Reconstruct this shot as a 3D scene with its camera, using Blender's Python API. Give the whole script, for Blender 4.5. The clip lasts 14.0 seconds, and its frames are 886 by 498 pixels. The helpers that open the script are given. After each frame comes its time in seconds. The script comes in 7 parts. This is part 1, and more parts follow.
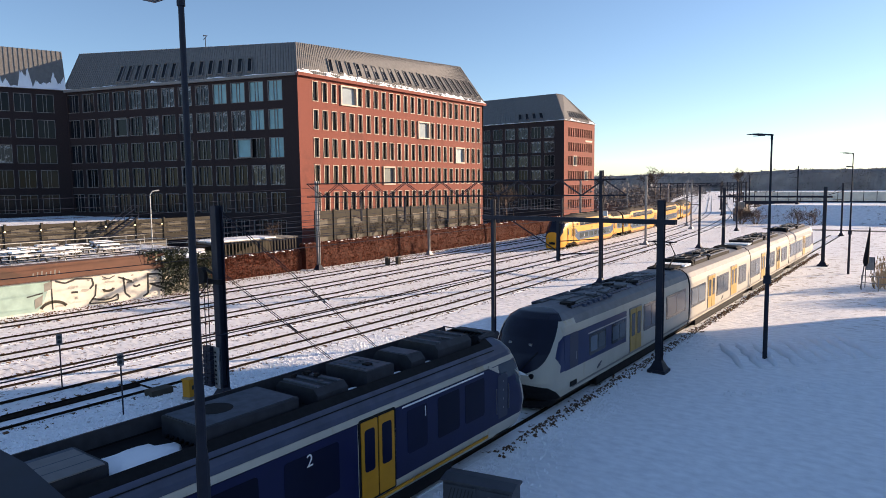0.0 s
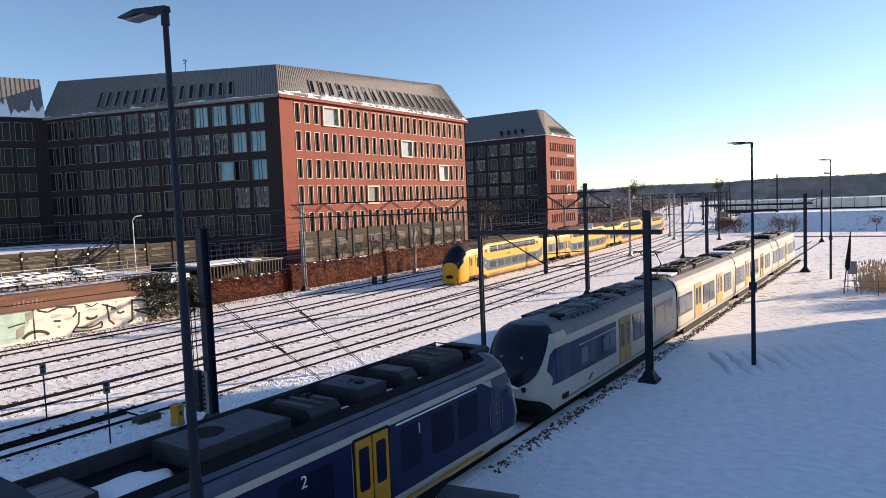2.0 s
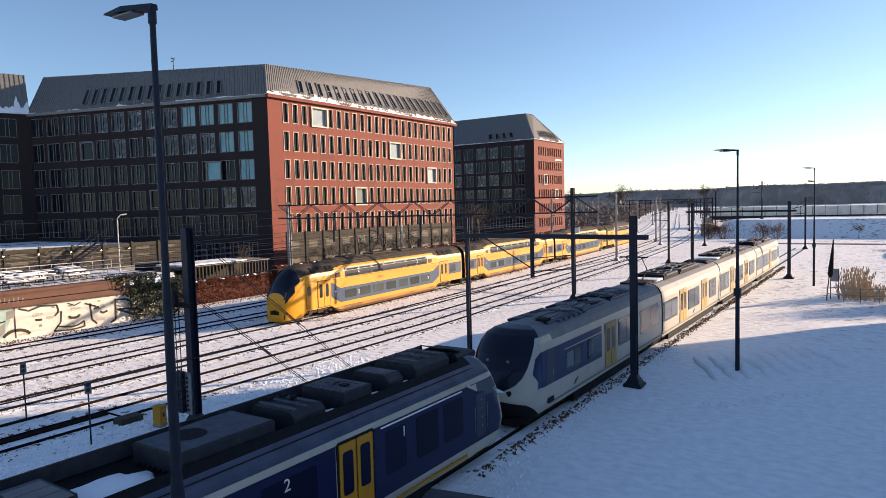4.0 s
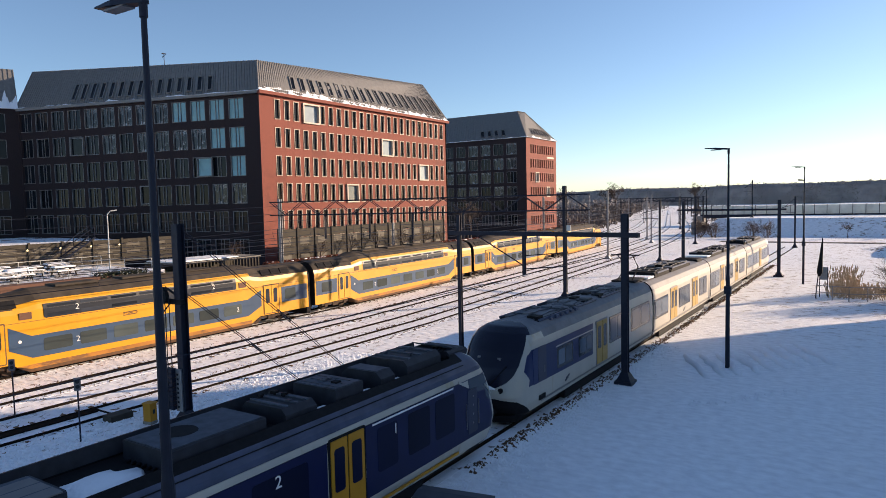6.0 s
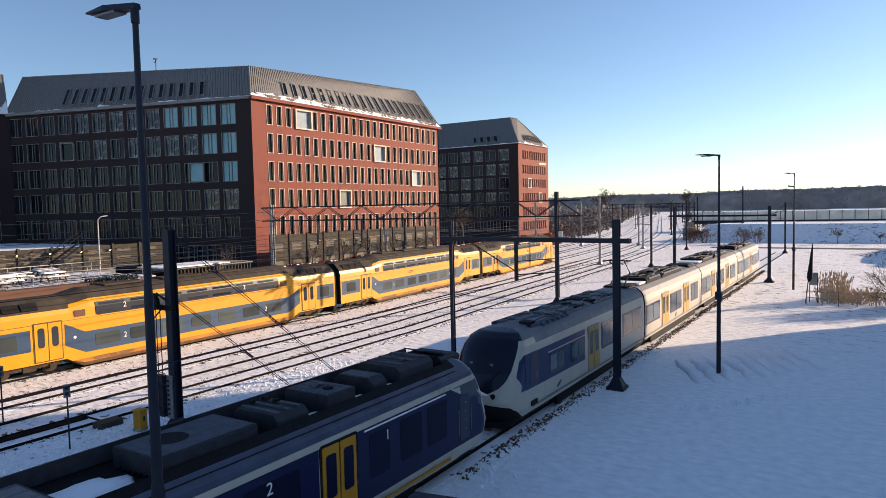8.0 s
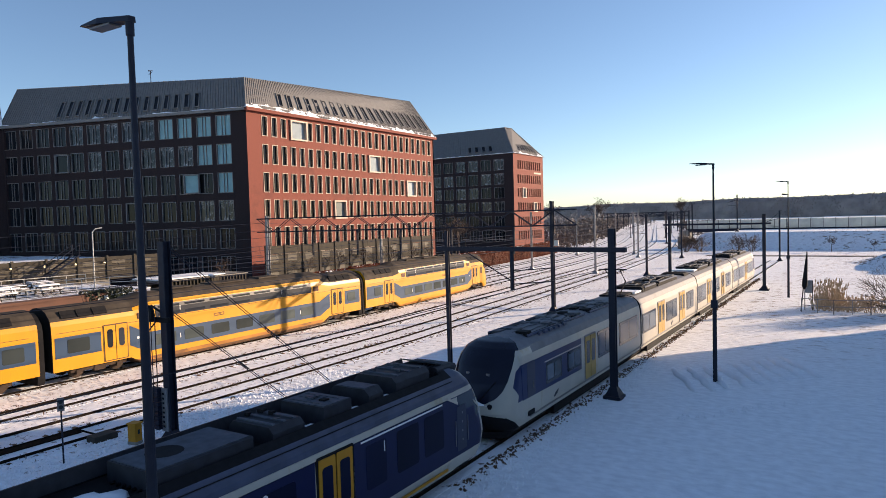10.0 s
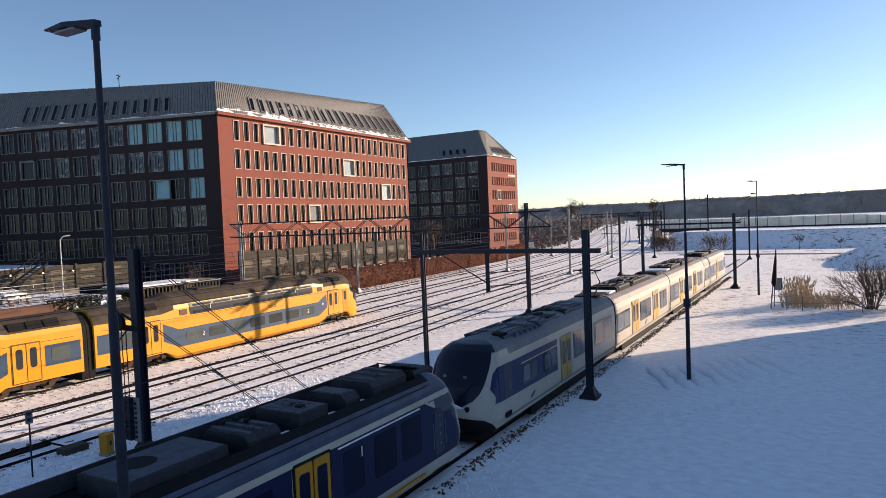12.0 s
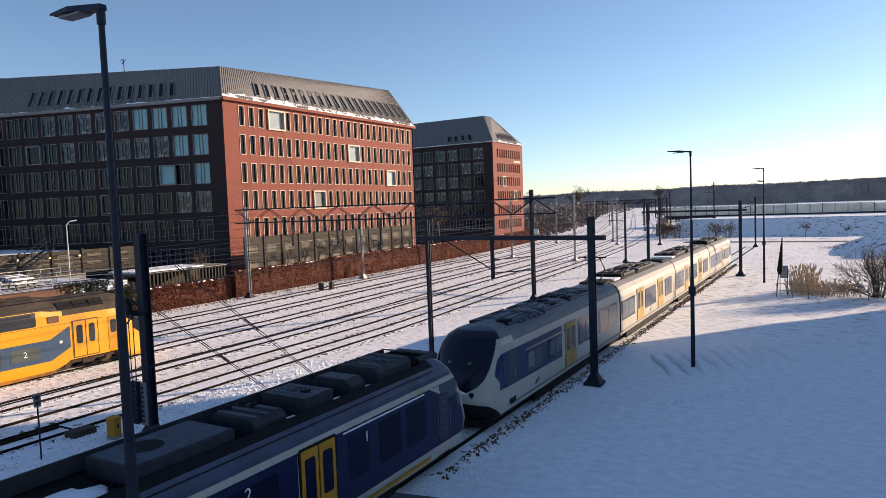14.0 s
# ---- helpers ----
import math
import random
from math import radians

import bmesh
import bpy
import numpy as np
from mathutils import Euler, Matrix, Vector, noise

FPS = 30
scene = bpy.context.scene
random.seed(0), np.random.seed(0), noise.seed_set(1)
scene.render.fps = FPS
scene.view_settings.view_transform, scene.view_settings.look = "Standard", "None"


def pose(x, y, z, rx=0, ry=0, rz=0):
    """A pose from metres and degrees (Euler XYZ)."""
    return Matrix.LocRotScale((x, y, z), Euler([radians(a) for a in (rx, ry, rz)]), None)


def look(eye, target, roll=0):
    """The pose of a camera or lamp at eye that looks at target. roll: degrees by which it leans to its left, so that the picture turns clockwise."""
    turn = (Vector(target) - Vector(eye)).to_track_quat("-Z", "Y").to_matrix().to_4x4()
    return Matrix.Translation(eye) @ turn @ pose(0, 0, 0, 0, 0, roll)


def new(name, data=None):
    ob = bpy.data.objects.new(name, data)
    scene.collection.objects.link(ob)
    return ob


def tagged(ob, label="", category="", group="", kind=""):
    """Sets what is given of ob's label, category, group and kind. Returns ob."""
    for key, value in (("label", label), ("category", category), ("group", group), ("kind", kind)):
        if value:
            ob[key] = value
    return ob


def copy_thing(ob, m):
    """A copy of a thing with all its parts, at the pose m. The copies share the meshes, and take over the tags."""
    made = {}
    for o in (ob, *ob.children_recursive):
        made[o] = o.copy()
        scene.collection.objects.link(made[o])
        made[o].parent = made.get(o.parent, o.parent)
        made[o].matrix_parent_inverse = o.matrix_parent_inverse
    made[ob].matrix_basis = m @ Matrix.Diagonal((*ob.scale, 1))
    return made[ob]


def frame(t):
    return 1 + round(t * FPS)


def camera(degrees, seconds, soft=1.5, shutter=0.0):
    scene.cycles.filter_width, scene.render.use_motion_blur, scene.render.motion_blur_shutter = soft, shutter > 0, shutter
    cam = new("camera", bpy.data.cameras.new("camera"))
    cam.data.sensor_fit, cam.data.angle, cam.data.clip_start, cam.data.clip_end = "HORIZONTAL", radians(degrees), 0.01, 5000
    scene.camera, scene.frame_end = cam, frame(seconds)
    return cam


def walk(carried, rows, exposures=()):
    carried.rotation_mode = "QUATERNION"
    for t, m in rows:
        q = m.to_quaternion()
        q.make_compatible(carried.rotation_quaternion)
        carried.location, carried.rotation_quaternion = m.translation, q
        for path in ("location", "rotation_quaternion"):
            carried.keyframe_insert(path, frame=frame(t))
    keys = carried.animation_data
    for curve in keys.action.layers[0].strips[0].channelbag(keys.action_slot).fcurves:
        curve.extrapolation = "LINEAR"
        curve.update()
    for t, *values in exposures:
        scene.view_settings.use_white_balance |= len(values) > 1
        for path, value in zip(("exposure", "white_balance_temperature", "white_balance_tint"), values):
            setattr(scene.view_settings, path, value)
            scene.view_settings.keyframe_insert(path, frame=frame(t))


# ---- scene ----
cam = camera(67.2, 14.0, 0.7)
PATH = [
    (0, (0.423, -0.163, 8.854), (-0.755, 1.442, 8.669), -0.7),
    (0.5, (0.343, -0.229, 8.789), (-0.837, 1.378, 8.626), -1.3),
    (1, (0.297, -0.236, 8.779), (-0.867, 1.386, 8.668), -3.1),
    (1.5, (0.311, -0.202, 8.767), (-0.828, 1.436, 8.625), -2.8),
    (2, (0.326, -0.203, 8.771), (-0.818, 1.432, 8.638), -2.3),
    (2.5, (0.331, -0.208, 8.777), (-0.799, 1.437, 8.641), -2.1),
    (3, (0.331, -0.192, 8.784), (-0.791, 1.459, 8.662), -1.8),
    (5.5, (0.289, -0.173, 8.787), (-0.808, 1.494, 8.652), -1.3),
    (6, (0.303, -0.179, 8.773), (-0.789, 1.491, 8.638), -1.3),
    (6.5, (0.3, -0.177, 8.789), (-0.79, 1.495, 8.656), -1.3),
    (7, (0.317, -0.182, 8.775), (-0.764, 1.495, 8.649), -1.3),
    (9.5, (0.317, -0.188, 8.774), (-0.749, 1.501, 8.673), -1.3),
    (10, (0.31, -0.182, 8.78), (-0.753, 1.511, 8.691), -1.6),
    (10.5, (0.296, -0.162, 8.794), (-0.756, 1.535, 8.683), -2.1),
    (11, (0.318, -0.169, 8.765), (-0.717, 1.54, 8.671), -2.2),
    (11.5, (0.322, -0.159, 8.786), (-0.696, 1.56, 8.712), -2.2),
    (12, (0.314, -0.164, 8.789), (-0.686, 1.567, 8.706), -2.3),
    (12.5, (0.32, -0.156, 8.766), (-0.7, 1.559, 8.642), -2.7),
    (13, (0.291, -0.147, 8.764), (-0.725, 1.571, 8.635), -2.2),
    (13.5, (0.299, -0.148, 8.786), (-0.716, 1.572, 8.664), -2.5),
    (14, (0.302, -0.168, 8.791), (-0.71, 1.552, 8.668), -2.1),
]
walk(cam, [(t, look(eye, target, roll)) for t, eye, target, roll in PATH], [(0, 0.87, 7080, 14), (3, 0.91, 7080, 14), (5.5, 0.77, 7080, 14), (10, 0.77, 7080, 14), (12, 0.71, 7080, 14), (14, 0.71, 7080, 14)])

# ---------------- light ----------------
SUN_AZ, SUN_EL = 37.7, 13.7          # degrees clockwise from +y, degrees up
world = bpy.data.worlds.new("world")
scene.world = world
world.use_nodes = True
wn = world.node_tree
sky = wn.nodes.new("ShaderNodeTexSky")
sky.sky_type, sky.sun_disc = "NISHITA", False
sky.sun_elevation, sky.sun_rotation = radians(SUN_EL), radians(SUN_AZ)
sky.air_density, sky.dust_density, sky.ozone_density = 0.8, 0.2, 3.0
wn.nodes["Background"].inputs["Strength"].default_value = 0.117
wn.links.new(sky.outputs[0], wn.nodes["Background"].inputs["Color"])
sun_data = bpy.data.lights.new("sun", "SUN")
sun_data.energy, sun_data.angle, sun_data.color = 5.0, radians(0.53), (1.0, 0.80, 0.60)
sun = new("sun", sun_data)
az, el = radians(SUN_AZ), radians(SUN_EL)
SUN_DIR = Vector((math.sin(az) * math.cos(el), math.cos(az) * math.cos(el), math.sin(el)))
sun.matrix_world = look(tuple(SUN_DIR * 200), (0, 0, 0))


# ---------------- materials ----------------
def material(name, color, rough=0.6, metal=0.0, vary=0.12, scale=3.0, bump=0.0, bump_scale=20.0, second=None, second_at=0.6, second_scale=1.2,
             stretch=(1, 1, 1), island=0.0, emit=0.0, spec=0.5):
    """A surface with grain at two scales; second is a colour that shows in patches."""
    m = bpy.data.materials.new(name)
    m.use_nodes = True
    t = m.node_tree
    b = t.nodes["Principled BSDF"]
    b.inputs["Roughness"].default_value, b.inputs["Metallic"].default_value = rough, metal
    b.inputs["Specular IOR Level"].default_value = spec
    co = t.nodes.new("ShaderNodeTexCoord")
    mp = t.nodes.new("ShaderNodeMapping")
    mp.inputs["Scale"].default_value = stretch
    t.links.new(co.outputs["Object"], mp.inputs["Vector"])
    n = t.nodes.new("ShaderNodeTexNoise")
    n.inputs["Scale"].default_value, n.inputs["Detail"].default_value = scale, 6
    t.links.new(mp.outputs[0], n.inputs["Vector"])
    ramp = t.nodes.new("ShaderNodeValToRGB")
    ramp.color_ramp.elements[0].position, ramp.color_ramp.elements[1].position = 0.3, 0.7
    ramp.color_ramp.elements[0].color = (*[c * (1 - vary) for c in color], 1)
    ramp.color_ramp.elements[1].color = (*[min(1, c * (1 + vary)) for c in color], 1)
    t.links.new(n.outputs["Fac"], ramp.inputs[0])
    out = ramp.outputs[0]
    if second:
        n2 = t.nodes.new("ShaderNodeTexNoise")
        n2.inputs["Scale"].default_value, n2.inputs["Detail"].default_value, n2.inputs["Roughness"].default_value = second_scale, 8, 0.65
        t.links.new(mp.outputs[0], n2.inputs["Vector"])
        r2 = t.nodes.new("ShaderNodeValToRGB")
        r2.color_ramp.elements[0].position, r2.color_ramp.elements[1].position = second_at, second_at + 0.07
        t.links.new(n2.outputs["Fac"], r2.inputs[0])
        mx = t.nodes.new("ShaderNodeMixRGB")
        mx.inputs["Color2"].default_value = (*second, 1)
        t.links.new(r2.outputs[0], mx.inputs["Fac"])
        t.links.new(out, mx.inputs["Color1"])
        out = mx.outputs[0]
    if island:
        oi = t.nodes.new("ShaderNodeObjectInfo")
        hs = t.nodes.new("ShaderNodeHueSaturation")
        mr = t.nodes.new("ShaderNodeMapRange")
        mr.inputs["To Min"].default_value, mr.inputs["To Max"].default_value = 1 - island, 1 + island
        t.links.new(oi.outputs["Random"], mr.inputs["Value"])
        t.links.new(mr.outputs[0], hs.inputs["Value"])
        t.links.new(out, hs.inputs["Color"])
        out = hs.outputs[0]
    t.links.new(out, b.inputs["Base Color"])
    if bump:
        n3 = t.nodes.new("ShaderNodeTexNoise")
        n3.inputs["Scale"].default_value, n3.inputs["Detail"].default_value = bump_scale, 5
        t.links.new(mp.outputs[0], n3.inputs["Vector"])
        bp = t.nodes.new("ShaderNodeBump")
        bp.inputs["Strength"].default_value, bp.inputs["Distance"].default_value = bump, 0.12
        t.links.new(n3.outputs["Fac"], bp.inputs["Height"])
        t.links.new(bp.outputs[0], b.inputs["Normal"])
    if emit:
        b.inputs["Emission Color"].default_value, b.inputs["Emission Strength"].default_value = (*color, 1), emit
    return m


def yard_snow():
    """Snow that is clean beside the line, and trodden and strewn with grit between the tracks."""
    m = material("yard_snow", SNOW, 0.75, vary=0.10, scale=2.6, bump=0.7, bump_scale=2.0, stretch=(0.8, 1.3, 1))
    t = m.node_tree
    b = t.nodes["Principled BSDF"]
    old = b.inputs["Base Color"].links[0].from_socket
    co = t.nodes.new("ShaderNodeTexCoord")
    sep = t.nodes.new("ShaderNodeSeparateXYZ")
    t.links.new(co.outputs["Object"], sep.inputs[0])

    def band(sock, a, c):
        r = t.nodes.new("ShaderNodeMapRange")
        r.inputs["From Min"].default_value, r.inputs["From Max"].default_value = a, c
        t.links.new(sock, r.inputs["Value"])
        return r.outputs[0]

    def grit(scale, at, width, stretch):
        mp = t.nodes.new("ShaderNodeMapping")
        mp.inputs["Scale"].default_value = stretch
        t.links.new(co.outputs["Object"], mp.inputs["Vector"])
        n = t.nodes.new("ShaderNodeTexNoise")
        n.inputs["Scale"].default_value, n.inputs["Detail"].default_value, n.inputs["Roughness"].default_value = scale, 10, 0.72
        t.links.new(mp.outputs[0], n.inputs["Vector"])
        r = t.nodes.new("ShaderNodeMapRange")
        r.inputs["From Min"].default_value, r.inputs["From Max"].default_value = at, at + width
        t.links.new(n.outputs["Fac"], r.inputs["Value"])
        return r.outputs[0]

    def times(a, c):
        k = t.nodes.new("ShaderNodeMath")
        k.operation = "MULTIPLY"
        t.links.new(a, k.inputs[0])
        t.links.new(c, k.inputs[1])
        return k.outputs[0]

    def mix(fac, base, color):
        x = t.nodes.new("ShaderNodeMixRGB")
        x.inputs["Color2"].default_value = (*color, 1)
        t.links.new(fac, x.inputs["Fac"])
        t.links.new(base, x.inputs["Color1"])
        return x.outputs[0]
    yard = band(sep.outputs["X"], -22.5, -27.0)
    field = times(band(sep.outputs["X"], -12.0, -10.0), band(sep.outputs["Y"], 40.0, 62.0))
    out = mix(times(yard, grit(0.35, 0.40, 0.5, (1, 0.4, 1))), old, (0.80, 0.75, 0.73))
    out = mix(times(yard, grit(2.2, 0.56, 0.05, (1.4, 0.7, 1))), out, (0.17, 0.115, 0.085))
    out = mix(times(field, grit(1.3, 0.545, 0.06, (0.6, 1.3, 1))), out, (0.24, 0.18, 0.14))
    t.links.new(out, b.inputs["Base Color"])
    return m


SNOW = (0.88, 0.89, 0.92)
M = {
    "snow": material("snow", SNOW, 0.75, vary=0.06, scale=0.5, bump=1.0, bump_scale=1.6),
    "snow_thin": material("thin_snow", SNOW, 0.7, vary=0.06, scale=1.0, bump=0.6, bump_scale=5.0, second=(0.16, 0.11, 0.08), second_at=0.58, second_scale=2.2),
    "trodden_snow": material("trodden_snow", SNOW, 0.8, vary=0.1, scale=1.0, bump=0.6, bump_scale=5.0, second=(0.15, 0.10, 0.07), second_at=0.50, second_scale=1.6, stretch=(1, 0.6, 1)),
    "rail": material("rusty_rail", (0.014, 0.010, 0.008), 0.9, 0.0, spec=0.05, vary=0.3, scale=4),
    "ballast": material("ballast", (0.11, 0.085, 0.07), 0.9, vary=0.4, scale=6, bump=0.8, bump_scale=9, second=SNOW, second_at=0.53, second_scale=3.0),
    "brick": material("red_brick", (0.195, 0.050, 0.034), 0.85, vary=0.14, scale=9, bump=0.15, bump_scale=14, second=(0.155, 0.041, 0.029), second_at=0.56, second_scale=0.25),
    # copy of the brick with the shade of unlit walls in its colour
    "brick_dark": material("shade_darkened_brick", (0.032, 0.022, 0.024), 0.8, spec=0.2, vary=0.2, scale=9, bump=0.15, bump_scale=14),
    "stone": material("pale_frame", (0.47, 0.37, 0.30), 0.6, vary=0.06),
    "grey_frame": material("grey_frame", (0.17, 0.165, 0.165), 0.5, vary=0.06),
    "frame_red": material("brick_red_frame", (0.26, 0.10, 0.07), 0.7, vary=0.08),
    "roof_metal": material("ribbed_grey_roofing", (0.178, 0.172, 0.168), 0.6, 0.0, vary=0.12, spec=0.25, scale=2.0),
    "dark_metal": material("dark_painted_steel", (0.013, 0.017, 0.031), 0.55, 0.0, spec=0.22, vary=0.15, scale=5),
    "galv": material("galvanised_steel", (0.24, 0.24, 0.25), 0.5, 0.6, vary=0.15, scale=6),
    "black": material("black_underframe", (0.008, 0.008, 0.010), 0.8, spec=0.2, vary=0.3, scale=6),
    "navy": material("navy_paint", (0.0045, 0.0085, 0.050), 0.35, spec=0.25, vary=0.08, scale=1.5),
    "band_navy": material("blue_band_paint", (0.014, 0.026, 0.090), 0.4, spec=0.3, vary=0.08, scale=1.5),
    "navy_dark": material("dark_blue_paint", (0.014, 0.018, 0.045), 0.35, vary=0.12, scale=1.5),
    "band_blue": material("dark_slate_band", (0.012, 0.017, 0.028), 0.42, spec=0.3, vary=0.25, scale=2.0, stretch=(1, 0.3, 2)),
    "white": material("white_paint", (0.42, 0.395, 0.345), 0.4, vary=0.08, scale=1.0, second=(0.37, 0.32, 0.23), second_at=0.58, second_scale=0.7, stretch=(1, 1, 0.3)),
    "decker_roof": material("sooty_brown_roof", (0.055, 0.045, 0.036), 0.8, vary=0.3, scale=1.5, spec=0.2),
    "roof_dark": material("dark_train_roof", (0.056, 0.072, 0.122), 0.5, spec=0.3, vary=0.2, scale=2),
    "train_roof": material("grey_train_roof", (0.155, 0.158, 0.175), 0.6, spec=0.3, vary=0.15, scale=2),
    "roof_gear": material("blue_grey_roof_equipment", (0.062, 0.074, 0.098), 0.6, spec=0.3, vary=0.3, scale=4),
    "yellow": material("yellow_paint", (0.60, 0.27, 0.002), 0.45, spec=0.35, vary=0.07, scale=0.8, second=(0.44, 0.20, 0.016), second_at=0.62, second_scale=0.6, stretch=(1, 1, 0.3)),
    "yellow_grimy": material("grimy_orange_yellow_paint", (0.36, 0.14, 0.012), 0.6, vary=0.25, scale=1.2, second=(0.16, 0.07, 0.02), second_at=0.54, second_scale=1.0, stretch=(1, 0.4, 1)),
    "yellow_door": material("yellow_door_paint", (0.48, 0.215, 0.015), 0.45, spec=0.25, vary=0.08, scale=2),
    # door yellow with the dulling of shade mixed into its colour
    "door_dull": material("shade_dulled_yellow_door_paint", (0.42, 0.27, 0.075), 0.5, spec=0.25, vary=0.12, scale=2),
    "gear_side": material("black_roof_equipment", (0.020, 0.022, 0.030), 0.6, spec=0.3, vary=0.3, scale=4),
    "bluegrey": material("blue_grey_paint", (0.032, 0.066, 0.125), 0.33, spec=0.5, vary=0.06, scale=1.0),
    "brown": material("brown_grime", (0.11, 0.055, 0.025), 0.8, vary=0.3, scale=3),
    "bogie_brown": material("sooty_brown_running_gear", (0.048, 0.031, 0.022), 0.8, spec=0.25, vary=0.35, scale=4),
    "hedge": material("beech_hedge", (0.15, 0.040, 0.02), 0.8, vary=0.5, scale=5, bump=0.8, bump_scale=6, second=(0.05, 0.018, 0.012), second_at=0.5, second_scale=7.0),
    "twig": material("bare_twigs", (0.075, 0.05, 0.038), 0.9, vary=0.3, scale=4),
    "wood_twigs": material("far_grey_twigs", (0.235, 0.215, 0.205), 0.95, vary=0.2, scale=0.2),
    "scrub": material("brown_winter_scrub", (0.125, 0.10, 0.088), 0.95, vary=0.3, scale=0.4),
    "reed": material("dry_reed", (0.44, 0.33, 0.21), 0.9, vary=0.3, scale=4),
    "ivy": material("ivy_leaves", (0.028, 0.034, 0.014), 0.6, vary=0.5, scale=6),
    # far woods: distance haze is put into this pale grey colour
    "forest": material("haze_pale_wood", (0.40, 0.37, 0.36), 0.95, vary=0.2, scale=0.10, second=(0.35, 0.322, 0.315), second_at=0.5, second_scale=0.02),
    "rust_fascia": material("rust_brown_fascia", (0.115, 0.048, 0.028), 0.75, vary=0.2, scale=1.0, second=(0.07, 0.035, 0.022), second_at=0.53, second_scale=0.35, stretch=(1, 0.5, 1.6)),
    "wall_white": material("weathered_white_wall", (0.62, 0.58, 0.51), 0.9, vary=0.1, scale=2.0, second=(0.40, 0.36, 0.28), second_at=0.58, second_scale=0.9),
    "stain_pale": material("pale_grey_spray", (0.40, 0.37, 0.32), 0.85, vary=0.15, scale=2),
    "teal_paint": material("pale_teal_spray_paint", (0.30, 0.42, 0.38), 0.8, vary=0.15, scale=1.5),
    "black_paint": material("black_spray_paint", (0.03, 0.03, 0.03), 0.8, vary=0.2, scale=3),
    "concrete": material("grey_concrete", (0.22, 0.21, 0.19), 0.9, vary=0.15, scale=2.0, bump=0.2),
    "barrier": material("grey_timber_barrier", (0.042, 0.036, 0.027), 0.9, vary=0.2, scale=2.0),
    "barrier_pane": material("pale_barrier_pane", (0.085, 0.074, 0.056), 0.7, vary=0.15, scale=2.0),
    "handrail": material("white_handrail", (0.5, 0.5, 0.48), 0.5, vary=0.1),
    "bulb": material("warm_bulb", (1.0, 0.75, 0.4), 0.5, emit=1.5),
    "porcelain": material("brown_insulator", (0.06, 0.03, 0.02), 0.3),
    "cabinet": material("dark_grey_cabinet", (0.05, 0.055, 0.07), 0.6, vary=0.15, scale=3),
    "signplate": material("grey_sign_plate", (0.16, 0.15, 0.15), 0.6, vary=0.1),
    "marking": material("white_lettering", (0.75, 0.75, 0.75), 0.5),
    "noise_green": material("pale_green_glazed_barrier", (0.62, 0.65, 0.62), 0.4, vary=0.15, scale=0.5),
    # teal base colour stands for blue sky reflected in office panes
    "curtain": material("teal_painted_sky_glass", (0.22, 0.42, 0.46), 0.7, vary=0.15, scale=0.8),
    "asphalt": material("dark_asphalt", (0.05, 0.05, 0.052), 0.9, vary=0.2, scale=2),
}


def glass_material(name, tint, rough=0.08, spec=0.3):
    m = material(name, tint, rough, vary=0.2, scale=0.5, island=0.5)
    m.node_tree.nodes["Principled BSDF"].inputs["Specular IOR Level"].default_value = spec
    return m


coat = M["yellow"].node_tree.nodes["Principled BSDF"].inputs
coat["Coat Weight"].default_value, coat["Coat Roughness"].default_value = 0.12, 0.34


def let_through(m, share):
    """Lets light pass through thin blades, twigs and frosted panes of a material."""
    t = m.node_tree
    b = t.nodes["Principled BSDF"]
    thin, mix = t.nodes.new("ShaderNodeBsdfTranslucent"), t.nodes.new("ShaderNodeMixShader")
    t.links.new(b.inputs["Base Color"].links[0].from_socket, thin.inputs["Color"])
    mix.inputs["Fac"].default_value = share
    t.links.new(b.outputs[0], mix.inputs[1])
    t.links.new(thin.outputs[0], mix.inputs[2])
    t.links.new(mix.outputs[0], t.nodes["Material Output"].inputs["Surface"])


for name in ("forest", "hedge"):
    let_through(M[name], 0.45)
let_through(M["noise_green"], 0.25)
M["glass"] = glass_material("dark_window_glass", (0.010, 0.012, 0.016), 0.08, 0.16)
# pale tint painted in for the sky mirrored by these panes
M["glass_sky"] = glass_material("window_glass_with_painted_sky", (0.26, 0.30, 0.32))
# pale noise patches are painted reflections on dark glass
M["glass_mottled"] = material("window_glass_with_painted_reflections", (0.022, 0.024, 0.030), 0.10, vary=0.3, scale=0.6, spec=0.3, second=(0.27, 0.28, 0.30), second_at=0.535, second_scale=1.1, island=0.4)
M["near_glass"] = glass_material("dark_blue_train_window", (0.005, 0.008, 0.032), 0.3, 0.12)
M["inner_pane"] = glass_material("pale_inner_pane", (0.10, 0.125, 0.16), 0.12)
M["train_glass"] = glass_material("tinted_train_window", (0.03, 0.035, 0.045), 0.12)
M["coach_glass"] = glass_material("grey_green_coach_window", (0.065, 0.08, 0.08), 0.15)
M["screen"] = glass_material("tinted_windscreen", (0.008, 0.010, 0.022), 0.12)


# ---------------- mesh helpers ----------------
def box(bm, x0, x1, y0, y1, z0, z1, mat=0):
    v = [bm.verts.new(p) for p in ((x0, y0, z0), (x1, y0, z0), (x1, y1, z0), (x0, y1, z0), (x0, y0, z1), (x1, y0, z1), (x1, y1, z1), (x0, y1, z1))]
    for f in ((0, 3, 2, 1), (4, 5, 6, 7), (0, 1, 5, 4), (1, 2, 6, 5), (2, 3, 7, 6), (3, 0, 4, 7)):
        bm.faces.new([v[i] for i in f]).material_index = mat


